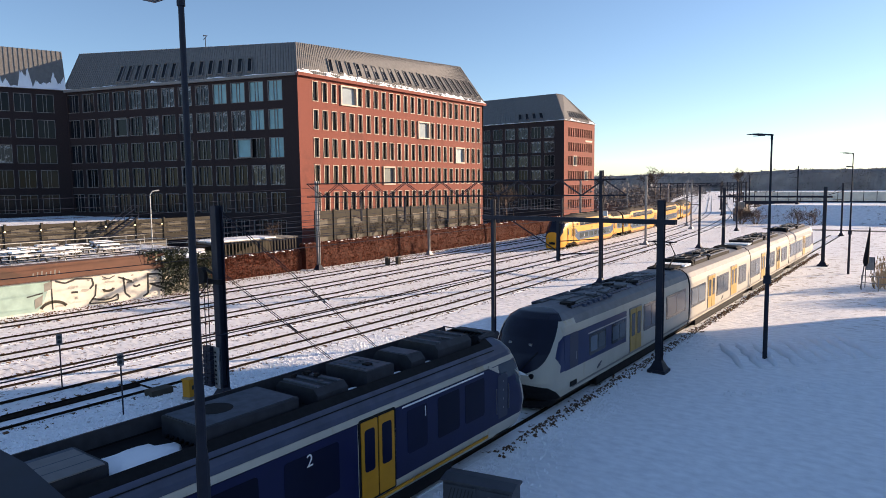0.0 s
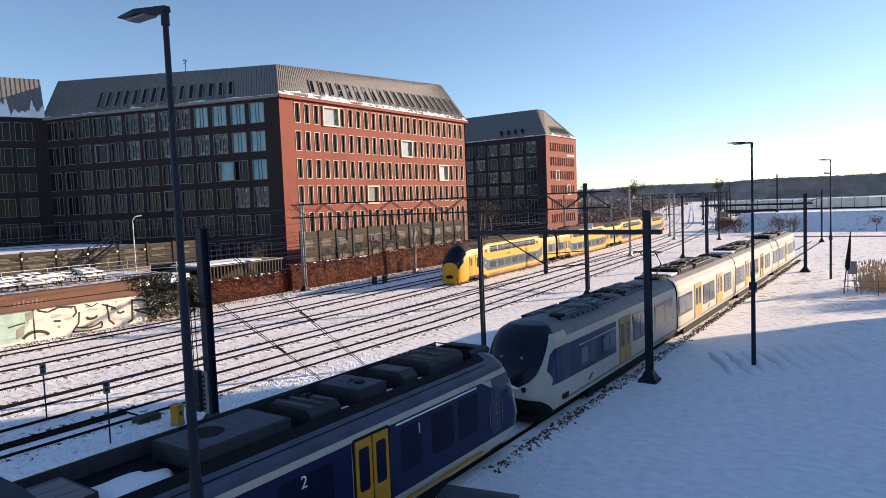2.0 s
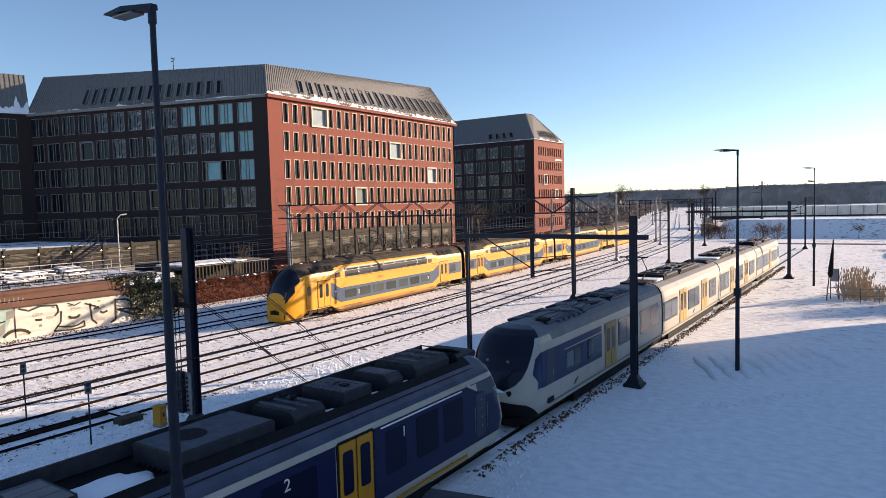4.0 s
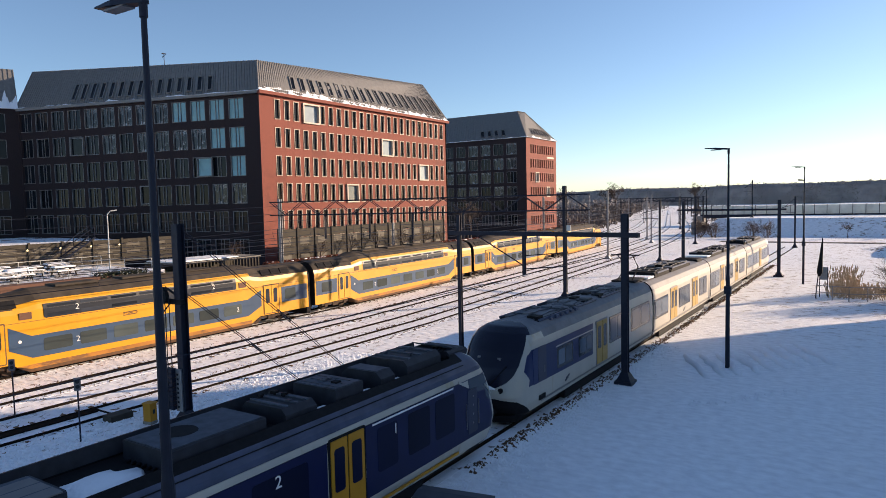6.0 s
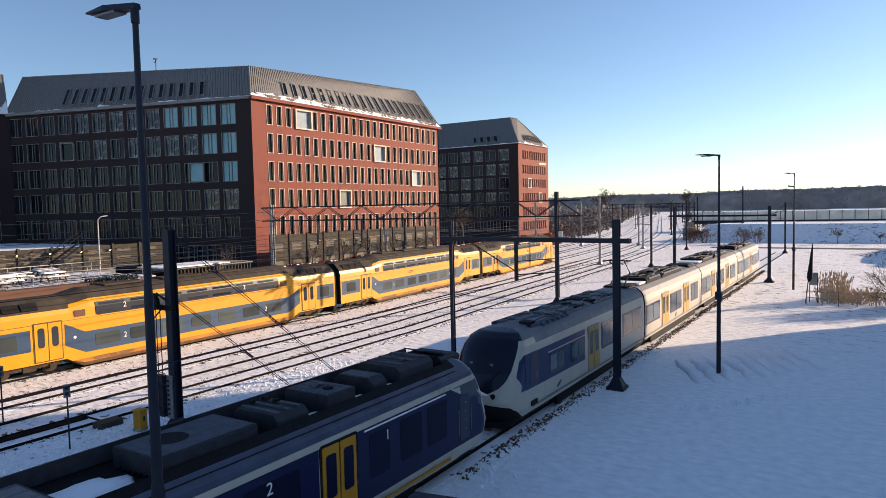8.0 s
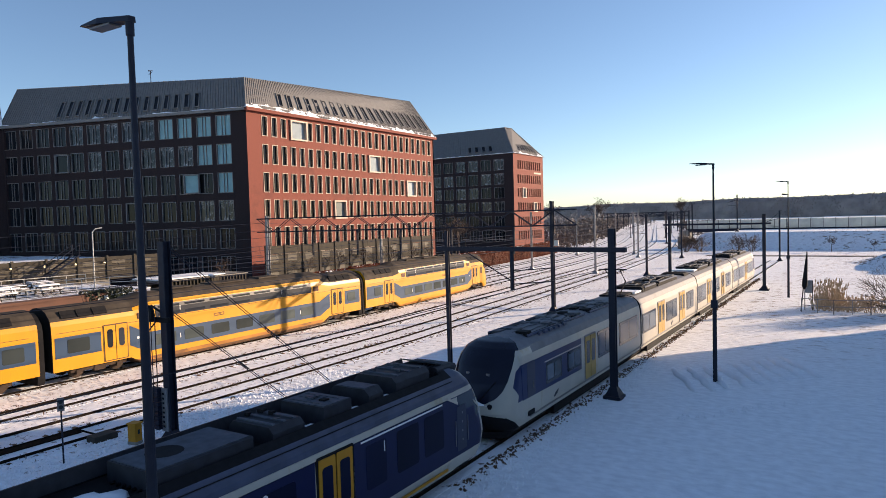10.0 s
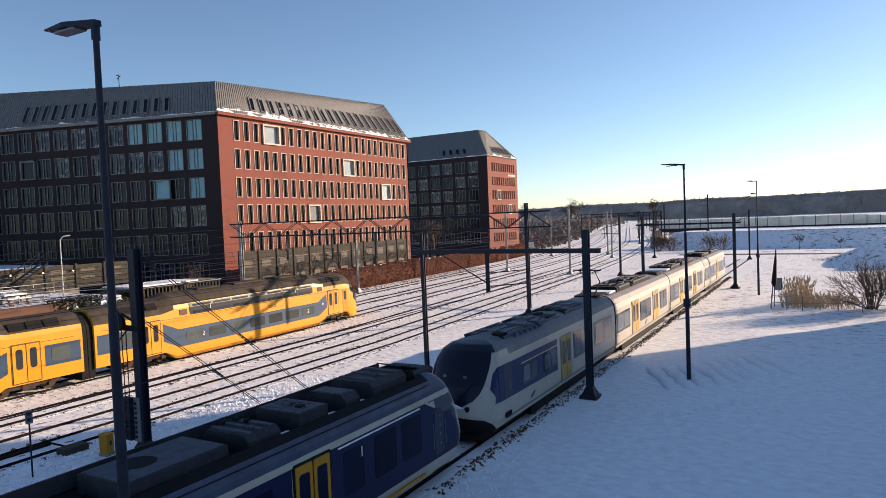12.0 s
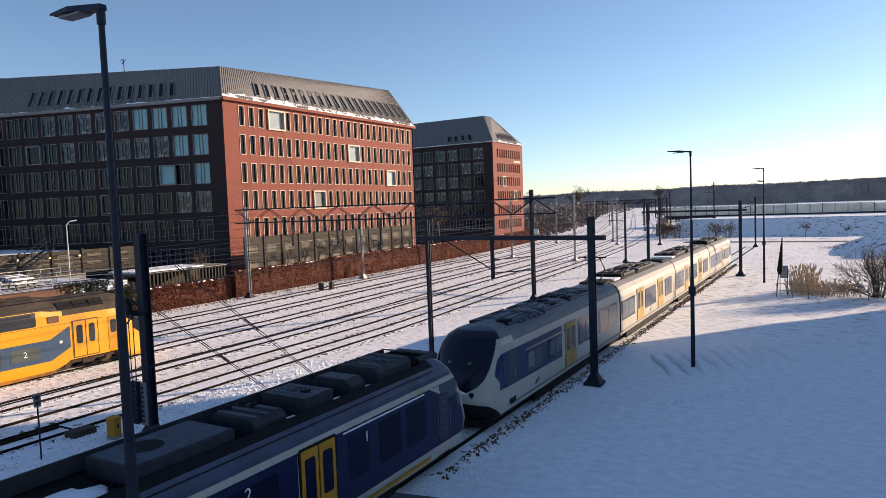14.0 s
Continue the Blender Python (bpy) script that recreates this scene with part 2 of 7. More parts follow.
def rod(bm, a, b, r0, r1=None, seg=8, mat=0):
    """A tapered round bar from a to b."""
    a, b = Vector(a), Vector(b)
    r1 = r0 if r1 is None else r1
    q = (b - a).to_track_quat("Z", "Y")
    rings = []
    for p, r in ((a, r0), (b, r1)):
        rings.append([bm.verts.new(p + q @ Vector((r * math.cos(k * 2 * math.pi / seg), r * math.sin(k * 2 * math.pi / seg), 0))) for k in range(seg)])
    for k in range(seg):
        bm.faces.new((rings[0][k], rings[0][(k + 1) % seg], rings[1][(k + 1) % seg], rings[1][k])).material_index = mat
    bm.faces.new(rings[0][::-1]).material_index = mat
    bm.faces.new(rings[1]).material_index = mat


def plate(bm, pts, thick, mat=0):
    """A flat polygon given its back corners, thickened by the vector thick."""
    a = [bm.verts.new(p) for p in pts]
    b = [bm.verts.new(Vector(p) + Vector(thick)) for p in pts]
    n = len(pts)
    bm.faces.new(a[::-1]).material_index = mat
    bm.faces.new(b).material_index = mat
    for k in range(n):
        bm.faces.new((a[k], a[(k + 1) % n], b[(k + 1) % n], b[k])).material_index = mat


def loft(bm, rings, mats=None, caps=True):
    """Skin through closed rings of equal count. mats(i, k) gives a face's material."""
    vs = [[bm.verts.new(p) for p in r] for r in rings]
    n = len(rings[0])
    for i in range(len(vs) - 1):
        for k in range(n):
            f = bm.faces.new((vs[i][k], vs[i][(k + 1) % n], vs[i + 1][(k + 1) % n], vs[i + 1][k]))
            f.material_index = mats(i, k) if mats else 0
    if caps:
        bm.faces.new(vs[0][::-1]).material_index = mats(0, -1) if mats else 0
        bm.faces.new(vs[-1]).material_index = mats(len(vs) - 2, -1) if mats else 0


def tube(bm, pts, r, seg=4):
    """One unbroken thin bar through the points."""
    rings = []
    pts = [Vector(p) for p in pts]
    for i, p in enumerate(pts):
        d = pts[min(i + 1, len(pts) - 1)] - pts[max(i - 1, 0)]
        q = d.to_track_quat("Z", "Y")
        rings.append([p + q @ Vector((r * math.cos(k * 2 * math.pi / seg), r * math.sin(k * 2 * math.pi / seg), 0)) for k in range(seg)])
    loft(bm, rings)


def finish(name, bm, materials, smooth=False):
    bmesh.ops.recalc_face_normals(bm, faces=bm.faces)
    me = bpy.data.meshes.new(name)
    bm.to_mesh(me)
    bm.free()
    for m in (materials if isinstance(materials, (list, tuple)) else [materials]):
        me.materials.append(M[m])
    if smooth:
        me.polygons.foreach_set("use_smooth", [True] * len(me.polygons))
    return me


def part(name, bm, mats, parent=None, label="", smooth=False, at=None):
    ob = new(name, finish(name, bm, mats, smooth))
    if parent:
        ob.parent = parent
    if at is not None:
        ob.matrix_basis = at
    if label:
        tagged(ob, label)
    return ob


def share(name, me, parent, x, y, z, rz=0.0):
    """A piece of its own on a shared mesh."""
    ob = new(name, me)
    ob.parent = parent
    ob.matrix_basis = pose(x, y, z, 0, 0, rz)
    return ob


def thing(name, label, category, at=None, group="", kind=""):
    ob = new(name)
    ob.empty_display_size = 0.2
    if at is not None:
        ob.matrix_basis = at
    return tagged(ob, label, category, group, kind)


# ---------------- ground ----------------
def bend(y):
    """How far the tracks of the main line lie to the side of their straight run at y."""
    o = 0.0
    if y > 40:
        o -= 0.06 * (y - 40)
    if y > 90:
        o -= 0.0007 * (min(y, 230) - 90) ** 2
    if y > 230:
        o -= 0.196 * (y - 230)
    return o


def hollow(t):
    return max(0.0, min(1.0, t)) ** 2 * (3 - 2 * max(0.0, min(1.0, t)))


def ground_z(x, y):
    z = 0.0
    # road embankment beyond the yard
    if x > -37:
        side = hollow((x + 37) / 6)
        z += side * (3.8 * max(0.0, min(1.0, (y - 163) / 6.0)) - 0.8 * hollow((y - 175) / 40) - 2.6 * hollow((y - 236) / 60))
    # earth mound that rises beside the reeds
    z += 3.6 * hollow((x - 0.5) / 9) * hollow((y - 112) / 8) * (1 - hollow((y - 128) / 10))
    # soft undulation of the snow beside the line
    if x > -9.5:
        z += 0.10 * noise.noise(Vector((x * 0.16, y * 0.16, 0))) * hollow((x + 9.5) / 3)
    return z


def axis(lo, hi, fine_lo, fine_hi, step):
    a, v = [], fine_lo
    while v < fine_hi:
        a.append(v)
        v += step
    s = step
    while v < hi:
        a.append(v)
        s *= 1.25
        v += s
    a.append(hi)
    v, s = fine_lo, step
    low = []
    while v > lo:
        s *= 1.25
        v -= s
        low.append(max(v, lo))
    return sorted(set(low + a))


xs, ys = axis(-2600, 2600, -60, 24, 0.8), axis(-400, 4200, -8, 200, 1.0)
verts = [(x, y, ground_z(x, y)) for y in ys for x in xs]
nx = len(xs)
faces = [(j * nx + i, j * nx + i + 1, (j + 1) * nx + i + 1, (j + 1) * nx + i) for j in range(len(ys) - 1) for i in range(nx - 1)]
me = bpy.data.meshes.new("ground")
me.from_pydata(verts, [], faces)
me.polygons.foreach_set("use_smooth", [True] * len(me.polygons))
me.materials.append(yard_snow())
ground = tagged(new("ground", me), "snow-covered ground of the railway yard", "ground", kind="structure")


# ---------------- railway tracks ----------------
def strip(bm, offset, half, z0, z1, y0, y1, base, step=4.0, follow=True, mat=0):
    """A long bar along a track's line."""
    rings, y = [], y0
    while True:
        x = base + offset + (bend(y) if follow else 0)
        rings.append([(x - half, y, z0), (x + half, y, z0), (x + half, y, z1), (x - half, y, z1)])
        if y >= y1:
            break
        y = min(y + step, y1)
    loft(bm, rings, (lambda i, k: mat))


MAIN_TRACKS = (-28.0, -34.0, -39.2, -43.9, -49.0)


def track(base, y0, y1, follow=True):
    t = thing("track", "railway track with rusty rails half buried in trampled snow", "track", group="tracks of the yard", kind="structure")
    bm = bmesh.new()
    strip(bm, 0, 1.25, -0.05, 0.014, y0, y1, base, 4.0, follow)
    part("ballast_bed", bm, "snow_thin", t)
    for s in (-0.755, 0.755):
        bm = bmesh.new()
        strip(bm, s, 0.034, 0.0, 0.105, y0, y1, base, 4.0, follow)
        strip(bm, s, 0.055, 0.0, 0.035, y0, y1, base, 4.0, follow)
        part("rail", bm, "rail", t)
    return t


for b in MAIN_TRACKS:
    track(b, -12, 520)
SLT_X = -12.34
track(SLT_X, -14, 128, False)


# ---------------- office buildings ----------------
def wall_grid(owner, name, p, u, length, height, openings, depth, mat, outward):
    """A wall of one mesh with openings cut right through it, standing on p and running along u. openings: (s0, s1, z0, z1)."""
    ss = sorted({0.0, length, *[o[0] for o in openings], *[o[1] for o in openings]})
    zz = sorted({0.0, height, *[o[2] for o in openings], *[o[3] for o in openings]})
    u, n, p = Vector((*u, 0)), Vector((*outward, 0)), Vector((*p, 0))
    holes = set()
    for i in range(len(ss) - 1):
        for j in range(len(zz) - 1):
            cs, cz = (ss[i] + ss[i + 1]) / 2, (zz[j] + zz[j + 1]) / 2
            for o in openings:
                if o[0] < cs < o[1] and o[2] < cz < o[3]:
                    holes.add((i, j))
                    break
    bm = bmesh.new()
    grid = {}

    def vert(i, j, back):
        key = (i, j, back)
        if key not in grid:
            grid[key] = bm.verts.new(p + u * ss[i] + Vector((0, 0, zz[j])) - n * (depth if back else 0))
        return grid[key]
    for i in range(len(ss) - 1):
        for j in range(len(zz) - 1):
            if (i, j) in holes:
                for (a, b), (ni, nj) in ((((i, j), (i + 1, j)), (i, j - 1)), (((i, j + 1), (i + 1, j + 1)), (i, j + 1)),
                                         (((i, j), (i, j + 1)), (i - 1, j)), (((i + 1, j), (i + 1, j + 1)), (i + 1, j))):
                    if (ni, nj) not in holes:
                        bm.faces.new((vert(*a, 0), vert(*b, 0), vert(*b, 1), vert(*a, 1)))
            else:
                bm.faces.new((vert(i, j, 0), vert(i + 1, j, 0), vert(i + 1, j + 1, 0), vert(i, j + 1, 0)))
    return part(name, bm, mat, owner)


def window_mesh(w, h, frame_mat, glass, proud=0.06, bars=(0.5,), fw=0.09):
    """The meshes of a window in its own space: x along the wall, y outward, z up, from its lower corner."""
    bm = bmesh.new()
    outer, inner = [(0, 0), (w, 0), (w, h), (0, h)], [(fw, fw), (w - fw, fw), (w - fw, h - fw), (fw, h - fw)]
    rings = [[bm.verts.new((x, y, z)) for x, z in c] for c, y in ((outer, -0.26), (outer, proud), (inner, proud), (inner, -0.26))]
    for r in range(4):
        p, q = rings[r], rings[(r + 1) % 4]
        for k in range(4):
            bm.faces.new((p[k], p[(k + 1) % 4], q[(k + 1) % 4], q[k]))
    frame_me = finish("window", bm, frame_mat)
    bm = bmesh.new()
    box(bm, fw, w - fw, -0.25, -0.20, fw, h - fw)
    pane_me = finish("pane", bm, glass)
    mull = []
    for k in bars:
        bm = bmesh.new()
        box(bm, k * w - 0.035, k * w + 0.035, -0.195, -0.10, fw, h - fw)
        mull.append(finish("mullion", bm, frame_mat))
    return frame_me, pane_me, mull


def set_window(owner, meshes, m):
    ob = new("window", meshes[0])
    ob.parent = owner
    ob.matrix_basis = m
    p = new("pane", meshes[1])
    p.parent = ob
    for mm in meshes[2]:
        o = new("mullion", mm)
        o.parent = ob
    return ob


FLOORS = (20.25, 16.6, 12.95, 9.4, 5.8, 2.2)   # sills
WIN_H = 2.62


def sloping_roof(owner, eave, ridge, name="roof", snow=True, mat="roof_metal"):
    """A standing-seam roof between an eave polygon and a ridge polygon of the same count."""
    bm = bmesh.new()
    n = len(eave)
    lo, hi = [bm.verts.new(p) for p in eave], [bm.verts.new(p) for p in ridge]
    for k in range(n):
        bm.faces.new((lo[k], lo[(k + 1) % n], hi[(k + 1) % n], hi[k]))
    bm.faces.new(hi)
    bm.faces.new(lo[::-1])
    r = part(name, bm, mat, owner)
    return r


def ribs(owner, a0, a1, b0, b1, step, out):
    """Raised seams on one roof face, from the eave a0-a1 to the ridge b0-b1."""
    a0, a1, b0, b1 = map(Vector, (a0, a1, b0, b1))
    n = int((a1 - a0).length / step)
    bm = bmesh.new()
    for k in range(n + 1):
        s = k / n
        p, q = a0.lerp(a1, s), b0.lerp(b1, s)
        d = Vector(out) * 0.07
        w = (a1 - a0).normalized() * 0.05
        vs = [bm.verts.new(v) for v in (p - w, p + w, q + w, q - w)]
        vt = [bm.verts.new(v.co + d) for v in vs]
        bm.faces.new(vt)
        for i in range(4):
            bm.faces.new((vs[i], vs[(i + 1) % 4], vt[(i + 1) % 4], vt[i]))
    tagged(part("roof_seams", bm, "roof_metal", owner), kind="stuff")


def roof_light(owner, p, along, up, w, h, glass="glass"):
    """A roof window lying on a slope."""
    p, a, c = Vector(p), Vector(along).normalized(), Vector(up).normalized()
    n = a.cross(c).normalized()
    if n.z < 0:
        n = -n
    bm = bmesh.new()
    for s0, s1, t0, t1, hgt, mi in ((0, .12, 0, h, .22, 0), (w - .12, w, 0, h, .22, 0), (.12, w - .12, 0, .12, .22, 0), (.12, w - .12, h - .18, h, .26, 0), (.12, w - .12, .12, h - .18, .12, 1)):
        plate(bm, [p + a * s + c * t - n * 0.05 for s, t in ((s0, t0), (s1, t0), (s1, t1), (s0, t1))], n * (hgt + 0.05), mi)
    part("roof_window", bm, ["roof_metal", glass], owner)


def snow_ledge(owner, a, b, up, depth, seed, thick=0.16, gap=0.25):
    """An uneven lip of snow lying on the foot of a roof slope."""
    rnd = random.Random(seed)
    a, b, up = Vector(a), Vector(b), Vector(up).normalized()
    u = (b - a)
    n = max(6, int(u.length / 0.45))
    out = u.normalized().cross(up)
    if out.z < 0:
        out = -out
    bm = bmesh.new()
    rings = []
    for k in range(n + 1):
        d = depth * max(0.08, 0.25 + 1.3 * noise.noise(Vector((k * 0.17, seed, 0))) + 0.7 * noise.noise(Vector((k * 0.6, seed, 4))) + (rnd.random() * 0.8 if rnd.random() < gap * .5 else 0))
        p = a + u * k / n
        rings.append([p + out * 0.01, p + out * thick, p + up * d * 0.7 + out * thick * 0.8, p + up * d + out * 0.01])
    loft(bm, rings)
    part("snow", bm, "snow", owner, "lip of old snow along the eave")


def office():
    b = thing("office_building", "six-storey red-brown brick office building with snowy grey mansard roof", "building")
    A, B, C, D = Vector((-65.5, 58.75, 0)), Vector((-65.5, 102.3, 0)), Vector((-102.8, 47.5, 0)), Vector((-106.2, 38.0, 0))
    top = 23.55
    # sunlit side: slender windows in pairs of rows
    u, length = (0, 1), (B - A).length
    first, pitch, w = 2.5, 1.693, 1.0
    special = {(0, 3): 3.2, (1, 13): 3.0, (2, 19): 2.8, (3, 8): 2.7}
    # pale frame colour stands in for sunlight on the window reveals
    slim = window_mesh(w, WIN_H, "stone", "glass", bars=(), fw=0.075)
    opens, wins = [], []
    for j, z in enumerate(FLOORS):
        skip = set()
        for k in range(24):
            s = first + k * pitch
            if (j, k) in special:
                ww = special[(j, k)]
                skip.update((k, k + 1))
                opens.append((s, s + ww, z - 0.1, z + WIN_H))
                wins.append((window_mesh(ww, WIN_H + 0.1, "stone", "glass_sky", 0.22, (), 0.2), s, z - 0.1))
            elif k not in skip:
                opens.append((s, s + w, z, z + WIN_H))
                wins.append((slim, s, z))
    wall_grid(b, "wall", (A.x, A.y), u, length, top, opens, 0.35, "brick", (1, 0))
    for me_w, s, z in wins:
        set_window(b, me_w, Matrix.Translation((A.x, A.y + s, z)) @ Matrix(((0, 1, 0, 0), (1, 0, 0, 0), (0, 0, 1, 0), (0, 0, 0, 1))))
    # shaded side: broad windows, brick colour darkened for the shade
    d = (C - A)
    length2 = d.length
    uu = (d.x / length2, d.y / length2)
    nn = (uu[1] * -1, uu[0]) if uu[0] * 0 - uu[1] > 0 and uu[0] > 0 else (-uu[1], uu[0])
    if nn[1] > 0:
        nn = (-nn[0], -nn[1])
    cols, w2 = 13, 2.2
    start, pit = 2.25, 2.86
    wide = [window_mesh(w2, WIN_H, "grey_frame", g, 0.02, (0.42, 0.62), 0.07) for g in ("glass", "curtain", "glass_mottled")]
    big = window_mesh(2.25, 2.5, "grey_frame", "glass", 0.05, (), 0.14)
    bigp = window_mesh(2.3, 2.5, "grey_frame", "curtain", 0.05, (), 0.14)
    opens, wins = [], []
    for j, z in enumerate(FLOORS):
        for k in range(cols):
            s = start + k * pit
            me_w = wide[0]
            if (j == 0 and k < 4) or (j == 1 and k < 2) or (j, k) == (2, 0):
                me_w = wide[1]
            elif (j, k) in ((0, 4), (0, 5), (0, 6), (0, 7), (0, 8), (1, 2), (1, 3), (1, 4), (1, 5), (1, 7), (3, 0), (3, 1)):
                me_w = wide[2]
            opens.append((s, s + w2, z + 0.05, z + WIN_H - 0.05))
            wins.append((me_w, s, z))
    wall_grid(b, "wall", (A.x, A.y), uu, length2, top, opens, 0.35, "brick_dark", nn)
    for me_w, s, z in wins:
        set_window(b, me_w, Matrix(((uu[0], nn[0], 0, A.x + uu[0] * s), (uu[1], nn[1], 0, A.y + uu[1] * s), (0, 0, 1, z), (0, 0, 0, 1))))
    for me_w, s, z in ((big, 27.5, 16.55), (bigp, 7.05, 13.0), (big, 16.2, 9.6)):      # proud bay frames
        m = Matrix(((uu[0], nn[0], 0, A.x + uu[0] * s + nn[0] * .3), (uu[1], nn[1], 0, A.y + uu[1] * s + nn[1] * .3), (0, 0, 1, z), (0, 0, 0, 1)))
        set_window(b, me_w, m)
    # rear and end walls close the block
    for p, q in ((B, Vector((-84, 102.3, 0))), (Vector((-84, 102.3, 0)), Vector((-84, 70, 0))), (Vector((-84, 70, 0)), Vector((-103, 63, 0))), (Vector((-103, 63, 0)), C)):
        t = (q - p).normalized()
        n = Vector((-t.y, t.x, 0)) * 0.3
        bm = bmesh.new()
        plate(bm, [p, q, q + Vector((0, 0, top)), p + Vector((0, 0, top))], n)
        part("wall", bm, "brick_dark", b)
    bm = bmesh.new()
    inner = [(-66.3, 59.6, 0.2), (-66.3, 101.5, 0.2), (-83, 101.5, 0.2), (-83, 69.5, 0.2), (-102, 62.2, 0.2), (-102.2, 48.5, 0.2)]
    for zf in [f - 0.75 for f in FLOORS] + [23.2]:
        plate(bm, [(x, y, zf) for x, y, _ in inner], (0, 0, 0.3))
    part("floor_slabs", bm, "concrete", b)
    # roof
    eave = [(A.x + 0.35, A.y - 0.3, top), (B.x + 0.35, B.y + 0.3, top), (-84, 102.6, top), (-84, 70, top), (-103, 63, top), (C.x, C.y - 0.3, top)]
    RA, RB, RC = (-68.0, 60.9, 28.05), (-68.6, 99.6, 30.15), (-106.5, 51.5, 29.6)
    ridge = [RA, RB, (-81, 99.6, 30.15), (-81, 73, 30.0), (-100, 62.0, 29.8), (-105.5, 51.2, 29.75)]
    sloping_roof(b, eave, ridge)
    ribs(b, eave[0], eave[1], ridge[0], ridge[1], 0.36, (0.8, 0, 0.6))
    ribs(b, eave[0], eave[5], ridge[0], ridge[5], 0.40, (nn[0] * 0.8, nn[1] * 0.8, 0.6))
    bm = bmesh.new()
    box(bm, A.x - 0.1, A.x + 0.5, A.y - 0.3, B.y + 0.4, top - 0.32, top + 0.10)
    part("gutter", bm, "brick", b)
    bm = bmesh.new()
    plate(bm, [Vector((*A.xy, top - 0.3)) + Vector((nn[0], nn[1], 0)) * 0.02, Vector((*C.xy, top - 0.3)) + Vector((nn[0], nn[1], 0)) * 0.02,
               Vector((*C.xy, top + 0.08)) + Vector((nn[0], nn[1], 0)) * 0.02, Vector((*A.xy, top + 0.08)) + Vector((nn[0], nn[1], 0)) * 0.02], Vector((nn[0], nn[1], 0)) * 0.4)
    part("gutter", bm, "grey_frame", b)
    e0, e1 = Vector(eave[0]), Vector(eave[1])
    r0, r1 = Vector(RA), Vector(RB)
    snow_ledge(b, e0, e1, (r0 - e0) + Vector((0, -2, 0)), 1.5, 3)
    sl = r0 - e0
    snow_ledge(b, e0.lerp(e1, .02) + sl * .12, e0.lerp(e1, .62) + sl * .12, sl, 1.0, 11, 0.09)
    snow_ledge(b, e0.lerp(e1, .30) + sl * .10, e0.lerp(e1, .97) + sl * .10, sl, 0.8, 17, 0.08)
    for k in range(20):
        s = 0.13 + k * 0.0437
        p, q = e0.lerp(e1, s), r0.lerp(r1, s)
        sl = (q - p)
        roof_light(b, p + sl * 0.17, e1 - e0, sl, 0.85, sl.length * 0.42)
    e5, r5 = Vector(eave[5]), Vector(ridge[5])
    snow_ledge(b, e0, e5, (r0 - e0) + Vector((0, 0, 0)), 0.35, 8, 0.1)
    for k in range(15):
        s = 0.17 + k * 0.0402
        p, q = e0.lerp(e5, s), r0.lerp(r5, s)
        sl = (q - p)
        roof_light(b, p + sl * 0.10, e5 - e0, sl, 0.8, sl.length * 0.45)
    # weather vane
    bm = bmesh.new()
    rod(bm, (-84.3, 58.6, 28.3), (-84.3, 58.6, 30.7), 0.05)
    rod(bm, (-84.7, 58.6, 30.3), (-83.9, 58.6, 30.6), 0.06, 0.03)
    rod(bm, (-84.3, 58.3, 30.7), (-84.3, 59.0, 30.85), 0.10, 0.02)
    part("mast", bm, "dark_metal", b)
    # wing that turns towards the line
    d3 = (D - C)
    u3 = d3.normalized()
    n3 = Vector((-u3.y, u3.x, 0))
    if n3.x < 0:
        n3 = -n3
    w3 = thing("office_wing", "office wing in shade-darkened brick with snow on its grey roof", "building")
    opens, wins = [], []
    ln = d3.length + 14
    for j, z in enumerate(FLOORS):
        for k in range(8):
            s = 1.6 + k * 2.75
            opens.append((s, s + w2, z + 0.05, z + WIN_H - 0.05))
            wins.append((wide[2] if (j, k) == (2, 2) else wide[0], s, z))
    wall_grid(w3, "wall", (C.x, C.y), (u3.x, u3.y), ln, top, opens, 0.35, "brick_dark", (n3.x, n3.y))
    for me_w, s, z in wins:
        set_window(w3, me_w, Matrix(((u3.x, n3.x, 0, C.x + u3.x * s), (u3.y, n3.y, 0, C.y + u3.y * s), (0, 0, 1, z), (0, 0, 0, 1))))
    E = C + u3 * ln
    bm = bmesh.new()
    plate(bm, [C - n3 * 14, E - n3 * 14, E - n3 * 14 + Vector((0, 0, top)), C - n3 * 14 + Vector((0, 0, top))], -n3 * 0.3)
    plate(bm, [E, E - n3 * 14, E - n3 * 14 + Vector((0, 0, top)), E + Vector((0, 0, top))], u3 * 0.3)
    part("wall", bm, "brick_dark", w3)
    Z = Vector((0, 0, top))
    ee = [C + n3 * 0.3 + Z, E + n3 * 0.3 + Z, E - n3 * 14 + Z, C - n3 * 14 + Z]
    rr = [C - n3 * 3.4 + Z + Vector((0, 0, 6.2)), E - n3 * 3.4 + Z + Vector((0, 0, 6.2)), E - n3 * 11 + Z + Vector((0, 0, 6.2)), C - n3 * 11 + Z + Vector((0, 0, 6.2))]
    sloping_roof(w3, ee, rr)
    ribs(w3, ee[0], ee[1], rr[0], rr[1], 0.6, (n3.x * .8, n3.y * .8, .6))
    snow_ledge(w3, ee[0], ee[1], rr[0] - ee[0], 3.2, 21, 0.12, 0.5)
    bm = bmesh.new()
    plate(bm, [(x, y, 20) for x, y in ((-104, 46), (E.x - 1, E.y), (E.x - 13, E.y + 2), (-116, 50))], (0, 0, 0.3))
    part("floor_slab", bm, "concrete", w3)


